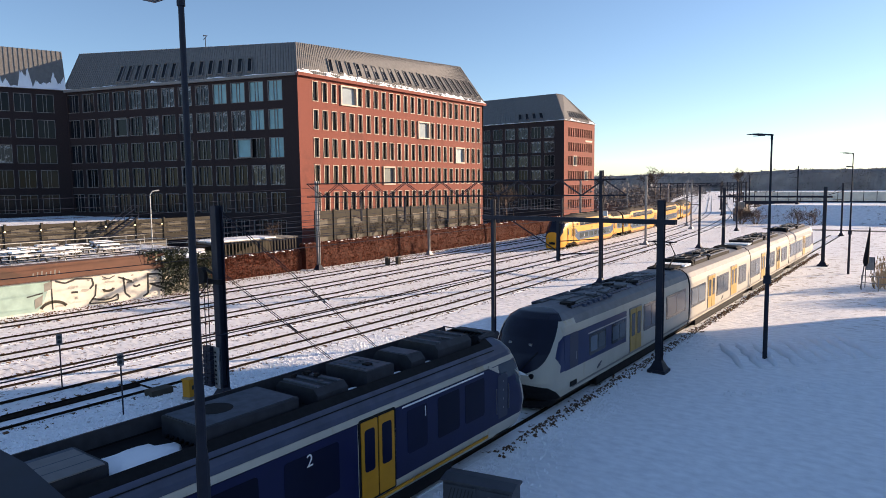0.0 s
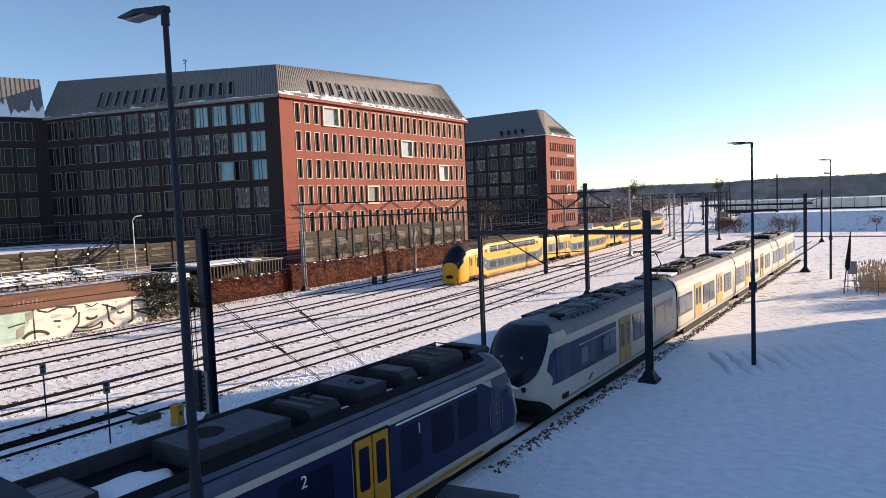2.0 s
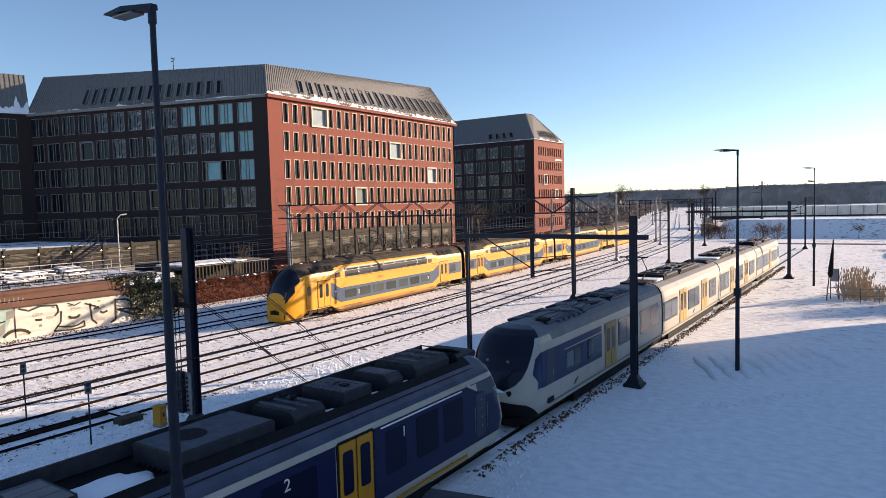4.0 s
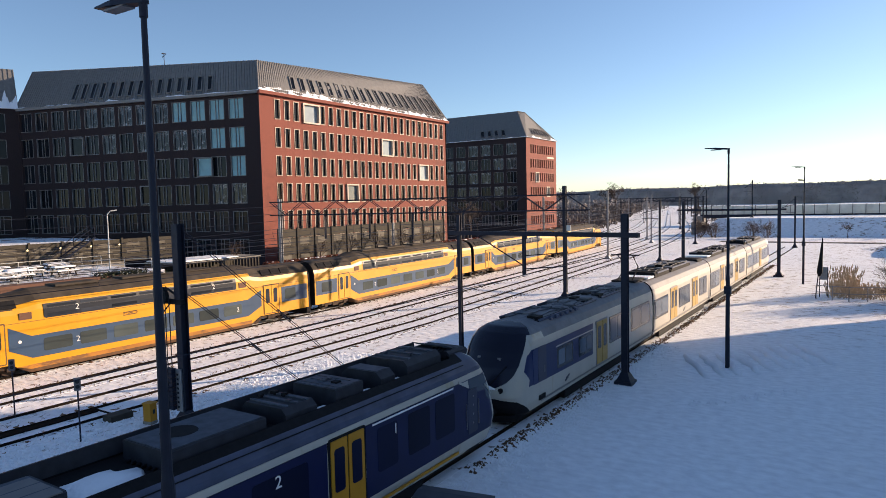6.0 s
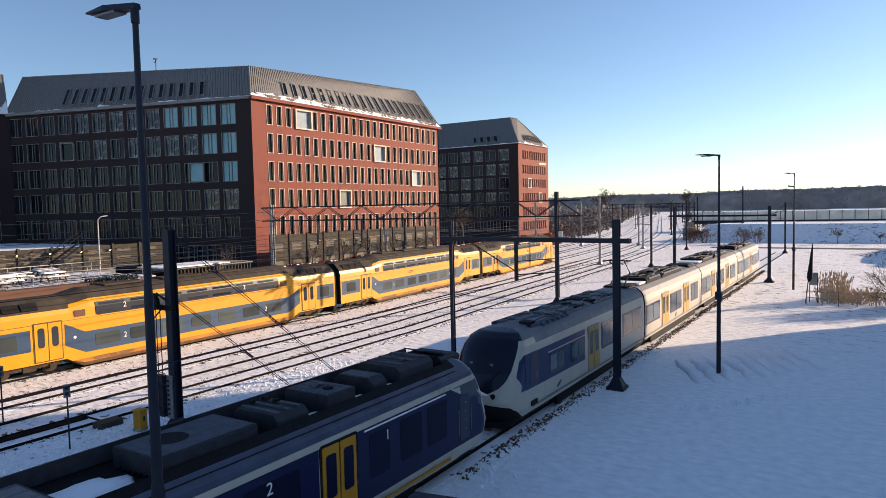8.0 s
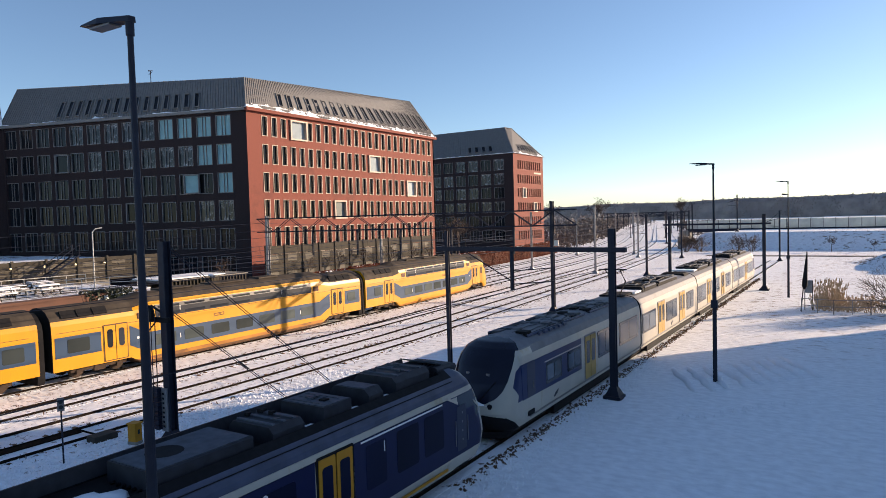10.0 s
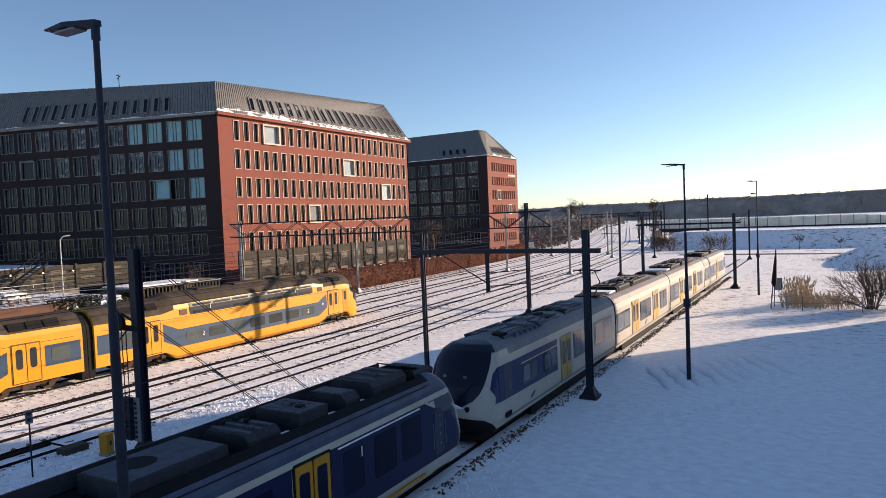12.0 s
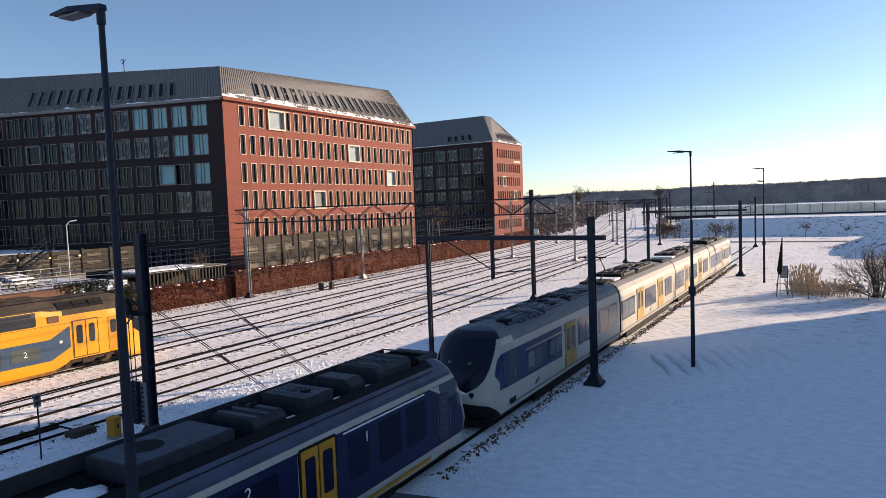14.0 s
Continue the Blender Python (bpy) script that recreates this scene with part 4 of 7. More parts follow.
    box(bm, -0.9, 0.9, 1.2, 31, 0.18, 0.6)
    part("underframe_box", bm, "black", t)
    return t


def pantograph(parent, y, z, x=0.0):
    bm = bmesh.new()
    box(bm, x - 0.7, x + 0.7, y - 0.3, y + 1.8, z - 0.12, z - 0.02)
    p = part("pantograph", bm, "black", parent)
    for s in (-0.45, 0.45):
        bm = bmesh.new()
        tube(bm, [(x + s, y, z - 0.05), (x + s * 0.8, y + 1.5, z + 0.65), (x + s, y + 0.15, z + 1.45)], 0.04, 6)
        part("arm", bm, "black", p)
    bm = bmesh.new()
    rod(bm, (x - 0.85, y + 0.15, z + 1.48), (x + 0.85, y + 0.15, z + 1.48), 0.04)
    part("collector", bm, "black", p)
    return p


def sprinter_far():
    """The parked white and blue four-car unit."""
    t = thing("sprinter_train", "parked white and blue four-car electric train, sunlit towards its tail", "train", pose(SLT_X, 21.7, 0), group="parked sprinter trains")
    X = 1.44
    ends = (0.0, 18.1, 34.5, 51.9, 69.6)

    def ly(y):
        return y - 21.7
    for k in range(4):
        a, b = ends[k] + (0.12 if k else 0), ends[k + 1] - (0.12 if k < 3 else 0)
        car = new("car")
        car.parent = t
        car.matrix_basis = pose(0, a, 0) if k < 3 else pose(0, b, 0, 0, 0, 180)
        sprinter_shell(car, b - a, k in (0, 3), False)
    # gangways
    for k in (1, 2, 3):
        bm = bmesh.new()
        loft(bm, [ring(SPRINTER, 1.38, 3.84, ends[k] + dy, 0.45, 3.9) for dy in (-0.14, 0.14)])
        part("gangway", bm, "black", t)
    # blue band of the leading car, running on from the cab's flank
    side_panel(t, "window_band", X, [(1.55, 1.60), (ly(29.7), 1.53), (ly(29.7), 2.99), (1.62, 2.99), (1.45, 2.93)], "band_navy", 0.012, "blue band with the cab door")
    side_panel(t, "cab_door", X, rect(1.95, 2.72, 1.62, 2.985, 0.08), "navy_dark", 0.018)
    side_panel(t, "door_handle", X, rect(2.5, 2.56, 1.9, 2.2), "galv", 0.03)
    side_panel(t, "step_plate", X, rect(2.0, 2.6, 0.86, 1.06, 0.04), "black", 0.02)
    side_panel(t, "window_trim", X, rect(ly(25.4), ly(29.75), 2.68, 2.73), "white", 0.02)
    for y0, y1, z0, z1 in ((25.5, 27.25, 1.74, 2.64), (27.9, 29.65, 1.74, 2.64), (32.05, 34.2, 1.58, 2.92), (35.55, 39.0, 1.56, 2.84), (40.1, 43.2, 1.5, 2.70), (45.95, 49.1, 1.4, 2.72), (52.15, 54.6, 1.4, 2.75), (55.95, 59.7, 1.4, 2.75),
                           (62.2, 66.0, 1.4, 2.75), (69.4, 72.3, 1.4, 2.72), (74.2, 81.9, 1.4, 2.70), (84.2, 88.6, 1.5, 2.70)):
        w = side_panel(t, "window", X, rect(ly(y0), ly(y1), z0, z1, 0.1), "train_glass", 0.018)
        n = 2 if y1 - y0 < 5 else 4
        step = (y1 - y0 - .16) / n
        for k in range(n):
            a = ly(y0) + .14 + k * step
            side_panel(w, "pane", X, rect(a, a + step - .12, z0 + .14, z1 - .12, 0.06), "inner_pane", 0.026)
    for y0, y1 in ((30.2, 31.65), (43.8, 45.45), (49.8, 51.5), (60.2, 61.7), (67.0, 68.6), (82.3, 83.7)):
        double_door(t, X, ly(y0), ly(y1), 0.92, 2.95, "galv", "door_dull", oval=False)
    side_panel(t, "sill_line", X, rect(2.2, 67.0, 0.80, 0.86), "grey_frame", 0.01)
    # plain oval mark
    for y in (26.6, 47.5):
        for z, a, b in ((1.12, -0.22, 0.10), (1.20, -0.10, 0.22)):
            side_panel(t, "emblem", X, [(ly(y) + a, z - .12), (ly(y) + b, z - .02), (ly(y) + b, z + 0.06), (ly(y) + a, z - 0.04)], "navy_dark", 0.014)
    # face
    bm = bmesh.new()
    rings = []
    for a in range(-85, 86, 17):
        rings.append([(1.24 * math.sin(radians(a)) * r, 1.35 - 1.05 * math.cos(radians(a)) * r, z) for r, z in ((0.82, 0.22), (1.0, 0.55), (0.7, 0.55), (0.7, 0.22))])
    loft(bm, rings)
    part("front_skirt", bm, "black", t)
    bm = bmesh.new()
    rod(bm, (0, -0.32, 0.85), (0, 0.5, 0.85), 0.16, 0.2, 10)
    box(bm, -0.35, 0.35, -0.05, 0.5, 0.6, 1.0)
    part("coupler", bm, "black", t)
    for sx in (-1, 1):
        p = nose_point(sx * 30, 1.62, -0.1)
        bm = bmesh.new()
        rod(bm, p + Vector((0, -.03, 0)), p + Vector((0, .2, 0)), 0.10, 0.10, 14)
        part("headlamp", bm, "black", t)
        p, q = nose_point(sx * 12, 1.82, -0.1), nose_point(sx * 34, 2.5, -0.1)
        bm = bmesh.new()
        rod(bm, p + Vector((0, -.03, 0)), q + Vector((0, -.03, 0)), 0.018)
        part("wiper", bm, "black", t)
        # small grey block stands for a glint in the windscreen
        p = nose_point(sx * 18, 2.72, -0.1)
        bm = bmesh.new()
        box(bm, p.x - .07, p.x + .07, p.y - .02, p.y + .1, p.z - .05, p.z + .05)
        part("screen_glint", bm, "galv", t)
    rings = []
    for k in range(9):
        a = -26 + 52 * k / 8
        p = nose_point(a, 1.66, -0.1)
        h = 0.03 + 0.20 * math.cos(radians(a * 3.2)) ** 2
        rings.append([p + Vector((0, .06, -.02)), p + Vector((0, -.012, -.01)), p + Vector((0, .02, h * .7)), p + Vector((0, .26, h))])
    bm = bmesh.new()
    loft(bm, rings)
    part("snow", bm, "snow", t, "snow lying below the windscreen", smooth=True)
    # roof gear
    for y0, y1, z1, m, sl in ((42.2, 45.6, 4.14, "black", 3), (46.0, 51.5, 4.04, "black", 6), (54, 55.5, 4.0, "black", 2),
                              (59.0, 63.5, 4.1, "black", 4), (64.2, 70.5, 4.04, "black", 6), (75.5, 80.5, 4.04, "black", 6), (82, 87, 4.02, "black", 5)):
        roof_box(t, -0.9, 0.9, ly(y0), ly(y1), 3.7, z1, m, sl)
    for k, (y0, y1) in enumerate(((24.9, 28.4), (28.7, 31.6), (32.4, 36.9), (42.6, 45.2), (46.2, 51.2), (59.2, 63.2), (64.4, 70.2), (75.7, 80.2), (82.2, 86.6))):
        roof_rack(t, ly(y0), ly(y1), 3.81 if k < 3 else 4.04, k)
    for k in range(6):
        bm = bmesh.new()
        box(bm, 0.98, 1.08, 4.1 + k * .55, 4.38 + k * .55, 3.74, 3.86)
        part("roof_stud", bm, "roof_dark", t)
    for y in (40.6, 57.6):
        bm = bmesh.new()
        box(bm, -0.9, 0.9, ly(y), ly(y) + 1.3, 3.88, 3.98)
        part("snow", bm, "snow", t)
    pantograph(t, ly(38.9), 4.0)
    for y in (2.9, 15.6, 18.1, 34.5, 51.9, 67.2):
        bogie(t, y, 0.42, 2.4)
    bm = bmesh.new()
    for a, b in ((5.0, 13.8), (20, 32.8), (36.2, 50.2), (53.6, 65.2)):
        box(bm, -1.27, 1.27, a, b, 0.16, 0.66)
    box(bm, -0.9, 0.9, 1.2, 68.4, 0.18, 0.6)
    part("underframe_box", bm, "black", t)
    return t


DECKER = [(1.30, 0.20), (1.38, 0.40), (1.40, 0.64), (1.40, 1.6), (1.40, 2.4), (1.40, 3.0), (1.37, 3.57), (1.30, 3.85), (1.18, 4.06), (0.85, 4.42), (0.40, 4.62), (0.0, 4.66)]
DECKER_NOSE = ((0.0, 0.85, 2.0), (0.12, 1.0, 2.45), (0.45, 1.14, 3.1), (0.95, 1.26, 3.75), (1.5, 1.33, 4.2), (2.1, 1.37, 4.40), (2.7, 1.40, 4.45))
CAR_L, CAB_L = 28.2, 27.4


def decker_car(cab, number, seed):
    """One double-deck car in its own space: it runs from y = 0 (the cab, or its leading end) to +y; the side shown is at +x, the other alike."""
    t = thing("double_deck_car", "yellow and blue-grey double-deck train car rolling along the track", "train car", group="cars of the passing train")
    bm = bmesh.new()
    rings, yl = [], []
    L = (CAB_L if cab else CAR_L) - 0.35
    D = 0.35 if cab else 1.8          # extra length behind the middle
    if cab:
        for dy, w, top in DECKER_NOSE:
            rings.append(ring(DECKER, w, top, dy, 0.20, 4.66, 0.80 if dy > 2 else 0.0))
            yl.append(dy)
        low = 4.45
    else:
        rings.append(ring(DECKER, 1.40, 4.40, 0.35, 0.20, 4.66, 0.80))
        yl.append(0.35)
        low = 4.40
    for y, top, fl in ((5.1, low, 0.80), (5.4, low, 0.62), (6.1, 4.55, 0.2), (6.6, 4.66, 0.2), (20.6 + D, 4.66, 0.2), (20.9 + D, 4.64, 0.25), (21.7 + D, 4.45, 0.80), (22.0 + D, 4.40, 0.80), (L, 4.40, 0.80)):
        rings.append(ring(DECKER, 1.40, top, y, 0.20, 4.66, fl))
        yl.append(y)
    n, np_ = len(rings[0]), len(DECKER)

    def mats(i, k):
        if k == -1:
            return 0 if cab else 3
        kk = k if k < np_ - 1 else n - 1 - k
        if kk < 0:
            return 2
        if cab and yl[i] < 0.05:
            return 0 if kk > 0 else 2
        if cab and yl[i] < 0.9 and kk >= 5:
            return 4
        if cab and yl[i] < 1.2 and kk >= 6:
            return 4
        if cab and yl[i] < 2.5 and kk >= 7:
            return 1
        if kk == 0:
            return 2
        if kk == 1 and 5.3 < yl[i] < 20.7 + D:
            return 5
        if kk >= (8 if 5.3 < yl[i] < 20.9 + D else 7):
            return 1
        return 0
    loft(bm, rings, mats)
    for f in bm.faces:
        f.smooth = cab and len(f.verts) == 4 and f.calc_center_median().y < 2.6
    part("body", bm, ["yellow", "decker_roof", "brown", "black", "screen", "yellow_grimy"], t)
    for X in (1.40, -1.40):
        s = 1 if X > 0 else -1
        side_panel(t, "lower_band", X, [(5.05, 1.55), (6.2, 0.98), (20.6 + D, 0.98), (21.85 + D, 1.55), (21.85 + D, 2.72), (20.6 + D, 2.18), (6.2, 2.18), (5.05, 2.78)], "bluegrey", 0.010, "blue-grey band along the lower deck")
        if not cab:
            side_panel(t, "end_band", X, rect(0.5, 3.2, 1.55, 2.72), "bluegrey", 0.010)
        side_panel(t, "end_band", X, rect(23.85 + D, L - 0.15, 1.55, 2.72), "bluegrey", 0.010)
        band = side_panel(t, "upper_window_band", X - s * 0.0, rect(6.9, 19.6 + D, 3.04, 3.56, 0.12), "band_blue", 0.012)
        bm = bmesh.new()
        plate(bm, [(s * 1.385, 6.9, 3.50), (s * 1.385, 19.6 + D, 3.50), (s * 1.325, 19.6 + D, 3.82), (s * 1.325, 6.9, 3.82)], (s * 0.02, 0, 0))
        part("upper_window_band", bm, "band_blue", t)
        for k in range(7):
            y0 = 7.1 + k * (1.78 + D / 7)
            bm = bmesh.new()
            plate(bm, [(s * 1.405, y0, 3.12), (s * 1.405, y0 + 1.6, 3.12), (s * 1.355, y0 + 1.6, 3.74), (s * 1.355, y0, 3.74)], (s * 0.02, 0, 0))
            part("upper_window", bm, "train_glass", t)
        for k in range(7):
            y0 = 6.8 + k * (1.95 + D / 7)
            side_panel(t, "lower_window", X, rect(y0, y0 + 1.55, 1.25, 1.95, 0.1), "coach_glass", 0.022)
        double_door(t, X, 3.4, 4.85, 0.92, 2.98, "brown", "yellow")
        double_door(t, X, 22.1 + D, 23.55 + D, 0.92, 2.98, "brown", "yellow")
        if cab:
            side_panel(t, "cab_door", X, rect(2.05, 2.7, 0.95, 2.95, 0.06), "yellow_door", 0.016)
            side_panel(t, "cab_door_window", X, rect(2.18, 2.56, 1.95, 2.75, 0.12), "train_glass", 0.026)
        else:
            side_panel(t, "end_window", X, rect(1.2, 2.5, 1.75, 2.55, 0.1), "coach_glass", 0.022)
        side_panel(t, "end_window", X, rect(24.2 + D, 25.3 + D, 1.75, 2.55, 0.1), "coach_glass", 0.022)
        side_panel(t, "step_line", X, rect(0.6 if not cab else 3.0, L - .5, 2.955, 2.975), "brown", 0.006)
        # class number beside the windows
        if s > 0:
            for y, z in ((8.55, 1.45), (19.9, 1.45), (8.6, 3.3), (17.9, 3.3)):
                text_plate(t, "class_number", number[z > 2], 0.45, X + 0.035, y, z)
        else:
            for y, z in ((7.7, 1.45), (19.0, 1.45), (9.2, 3.3), (18.3, 3.3)):
                mark = text_plate(t, "class_number", number[z > 2], 0.45, 0, 0, 0)
                mark.matrix_basis = pose(X - 0.035, y, z, 90, 0, -90)
        # round mark
        bm = bmesh.new()
        rod(bm, (X, 5.6, 1.95), (X + s * 0.02, 5.6, 1.95), 0.085, 0.085, 16)
        part("round_mark", bm, "marking", t)
        # plain emblem bars
        for c, z, w in ((0.0, 2.66, .9), (0.0, 2.50, .9), (-.42, 2.58, .10), (.42, 2.58, .10), (0.0, 2.58, .28)):
            side_panel(t, "emblem", X, [(11.9 + c - w / 2, z - .035), (11.9 + c + w / 2, z - .015), (11.9 + c + w / 2, z + 0.035), (11.9 + c - w / 2, z + 0.015)], "brown", 0.012)
        for y in (5.95, 20.15 + D):
            side_panel(t, "vent", X, rect(y - 0.32, y + 0.32, 3.10, 3.48, 0.05), "rust_fascia", 0.014)
        # grilles on the lowered roof ends
        for y0 in ((0.9, 22.0 + D) if not cab else (2.75, 22.0 + D)):
            for k in range(3):
                bm = bmesh.new()
                a = y0 + 0.1 + k * 0.95
                plate(bm, [(s * 1.24, a, 3.74), (s * 1.24, a + 0.85, 3.74), (s * 0.96, a + 0.85, 4.14), (s * 0.96, a, 4.14)], (s * 0.05, 0, 0.04))
                part("roof_grille", bm, "black", t)
    for y in (3.9 if cab else 3.2, 23.0 + D):
        bogie(t, y, 0.45, 2.5)
    if cab:
        bm = bmesh.new()
        rings = []
        for a in range(-80, 81, 20):
            rings.append([(1.22 * math.sin(radians(a)) * r, 1.05 - 1.12 * math.cos(radians(a)) * r, z) for r, z in ((0.92, 0.25), (1.0, 0.5), (1.02, 1.05), (0.8, 1.05), (0.8, 0.25))])
        loft(bm, rings)
        part("front_skirt", bm, "yellow", t)
        bm = bmesh.new()
        box(bm, -0.95, 0.95, 0.02, 0.5, 0.42, 0.80)
        box(bm, -0.42, 0.42, -0.09, 0.5, 0.75, 1.05)
        rod(bm, (0, -0.35, 0.95), (0, 0.2, 0.95), 0.14, 0.18, 10)
        part("coupler", bm, "black", t)
        for s in (-1, 1):
            bm = bmesh.new()
            rod(bm, (s * 0.62, -0.02, 1.55), (s * 0.62, 0.25, 1.6), 0.09, 0.10, 14)
            part("headlamp", bm, "galv", t)
        bm = bmesh.new()
        loft(bm, [[(x, y - 0.03, z) for x, y, z in ((-0.95 + k * 0.0, 0.10, 1.95), (0.95, 0.10, 1.95), (1.0, 0.28, 2.5), (-1.0, 0.28, 2.5))] for k in (0,)] + [[(x, y + 0.1, z) for x, y, z in ((-0.95, 0.10, 1.95), (0.95, 0.10, 1.95), (1.0, 0.28, 2.5), (-1.0, 0.28, 2.5))]])
        part("windscreen", bm, "screen", t)
    bm = bmesh.new()
    loft(bm, [ring(DECKER, 1.25, 4.2, L + dy, 0.5, 4.66) for dy in (-0.05, 0.35)])
    part("gangway", bm, "black", t)
    bm = bmesh.new()
    for a, b in ((8.0, 10.5), (12.0, 15.0), (16.5, 18.5)):
        box(bm, -0.6, 0.6, a, b, 4.6, 4.72)
    part("roof_rail", bm, "decker_roof", t)
    return t


sprinter_near()
sprinter_far()
# class numbers of the lower and the upper deck
lead_car = decker_car(True, "22", 1)
second_car = decker_car(False, "22", 2)
third_car = decker_car(False, "11", 3)
tail_car = decker_car(True, "21", 4)


# ---------------- overhead line ----------------
def foot_plate(bm, x, y, s=0.42):
    box(bm, x - s, x + s, y - s, y + s, -0.05, 0.16)
    loft(bm, [[(x + a * s * .85, y + b * s * .85, 0.16) for a, b in ((-1, -1), (1, -1), (1, 1), (-1, 1))], [(x + a * .17, y + b * .17, 0.55) for a, b in ((-1, -1), (1, -1), (1, 1), (-1, 1))]])


def h_post(bm, x, y, z0, z1, w=0.30, d=0.30):
    """A steel post of H section."""
    f, a, b, c = 0.035, w / 2, d / 2, 0.02
    outline = [(-a, -b), (a, -b), (a, f - b), (c, f - b), (c, b - f), (a, b - f), (a, b), (-a, b), (-a, b - f), (-c, b - f), (-c, f - b), (-a, f - b)]
    loft(bm, [[(x + px, y + py, z) for px, py in outline] for z in (z0, z1)])


def mast(x, y, h, mat="dark_metal", foot=True, arm=0, w=0.30, label="dark steel overhead-line mast standing in the snow"):
    t = thing("overhead_line_mast", label, "mast", pose(x, y, ground_z(x, y)), group="overhead-line masts")
    bm = bmesh.new()
    h_post(bm, 0, 0, -0.1, h, w, w)
    part("post", bm, mat, t)
    if foot:
        bm = bmesh.new()
        foot_plate(bm, 0, 0)
        part("foot", bm, mat, t)
    if arm:
        s = 1 if arm > 0 else -1
        bm = bmesh.new()
        rod(bm, (0, 0, h - 1.3), (arm, 0, h - 1.9), 0.045)
        rod(bm, (0, 0, h - 0.3), (arm * .8, 0, h - 1.75), 0.03)
        rod(bm, (0, 0, h - 2.7), (arm, 0, h - 2.6), 0.035)
        part("cantilever", bm, mat, t)
        for zz in (h - 1.45, h - 2.7):
            bm = bmesh.new()
            for k in range(4):
                rod(bm, (s * (0.3 + k * 0.09), 0, zz), (s * (0.34 + k * 0.09), 0, zz), 0.09, 0.07, 10)
            part("insulator", bm, "porcelain", t)
    return t


def lattice_beam(parent, a, b, z0, z1, mat="dark_metal", panel=1.9, wide=0.5):
    a, b = Vector((*a, 0)), Vector((*b, 0))
    u = (b - a)
    n = Vector((-u.y, u.x, 0)).normalized() * wide / 2
    for zz in (z0, z1):
        for s in (-1, 1):
            bm = bmesh.new()
            rod(bm, a + n * s + Vector((0, 0, zz)), b + n * s + Vector((0, 0, zz)), 0.07, 0.07, 6)
            part("chord", bm, mat, parent)
    k = int(u.length / panel)
    bm = bmesh.new()
    for i in range(k):
        p, q = a + u * i / k, a + u * (i + 1) / k
        for s in (-1, 1):
            lo, hi = (z0, z1) if i % 2 else (z1, z0)
            rod(bm, p + n * s + Vector((0, 0, lo)), q + n * s + Vector((0, 0, hi)), 0.04, 0.04, 5)
        rod(bm, p + n + Vector((0, 0, z1)), q - n + Vector((0, 0, z1)), 0.03, 0.03, 5)
    web = part("lattice_web", bm, mat, parent)
    tagged(web, kind="stuff")


def drop_post(parent, x, y, z0, z1, arm, mat="dark_metal"):
    bm = bmesh.new()
    h_post(bm, x, y, z0, z1, 0.16, 0.16)
    d = part("drop_post", bm, mat, parent)
    bm = bmesh.new()
    rod(bm, (x, y, z0 + 0.3), (x + arm, y, z0 + 0.5), 0.03)
    rod(bm, (x, y, z0 + 1.0), (x + arm, y, z0 + 1.2), 0.025)
    part("registration_arm", bm, mat, d)


big_portal = thing("overhead_portal", "long lattice portal carrying wires over the sunlit tracks", "portal")
for x, y, h, m in ((-53.5, 50.3, 9.65, "galv"), (-23.38, 56.2, 10.15, "dark_metal")):
    bm = bmesh.new()
    h_post(bm, x, y, -0.1, h, 0.31, 0.31)
    part("post", bm, m, big_portal)
    bm = bmesh.new()
    foot_plate(bm, x, y)
    part("foot", bm, "dark_metal", big_portal)
lattice_beam(big_portal, (-54.6, 50.1), (-21.2, 56.6), 7.95, 9.35)
for b in MAIN_TRACKS:
    f = (b + 53.5) / 30.1
    drop_post(big_portal, b + 1.2, 50.3 + 5.9 * f, 5.4, 7.95, -1.2)
bm = bmesh.new()
box(bm, -23.1, -22.7, 55.9, 56.0, 6.1, 6.6)
part("signal_plate", bm, "handrail", big_portal)

yard_portal = thing("overhead_portal", "dark steel portal spanning the siding beside the parked trains", "portal")
for x, y, w in ((-9.7, 30.8, 0.30), (-19.62, 32.0, 0.21)):
    bm = bmesh.new()
    h_post(bm, x, y, -0.1, 8.12, w, w)
    part("post", bm, "dark_metal", yard_portal)
    bm = bmesh.new()
    foot_plate(bm, x, y)
    part("foot", bm, "dark_metal", yard_portal)
bm = bmesh.new()
for s in (-0.12, 0.12):
    loft(bm, [[(-9.0, 30.72 + s - 0.05, z) for z in (7.0,)] + [(-9.0, 30.72 + s + 0.05, 7.0), (-9.0, 30.72 + s + 0.05, 7.22), (-9.0, 30.72 + s - 0.05, 7.22)],
              [(-20.3, 32.08 + s - 0.05, 7.0), (-20.3, 32.08 + s + 0.05, 7.0), (-20.3, 32.08 + s + 0.05, 7.22), (-20.3, 32.08 + s - 0.05, 7.22)]])
part("beam", bm, "dark_metal", yard_portal)
drop_post(yard_portal, -15.3, 31.48, 4.95, 7.0, 2.2)
bm = bmesh.new()
rod(bm, (-18.4, 31.85, 7.0), (-15.3, 31.48, 5.4), 0.035)
part("brace", bm, "dark_metal", yard_portal)

far_portal = thing("overhead_portal", "dark steel portal behind the tail of the parked train", "portal")
for x, y, h in ((-8.7, 80.4, 8.4), (-19.3, 82.6, 8.4)):
    bm = bmesh.new()
    h_post(bm, x, y, -0.1, h, 0.32, 0.32)
    part("post", bm, "dark_metal", far_portal)
    bm = bmesh.new()
    foot_plate(bm, x, y, 0.5)
    part("foot", bm, "dark_metal", far_portal)
bm = bmesh.new()
rod(bm, (-8.0, 80.3, 7.35), (-20.0, 82.7, 7.35), 0.12, 0.12, 6)
part("beam", bm, "dark_metal", far_portal)

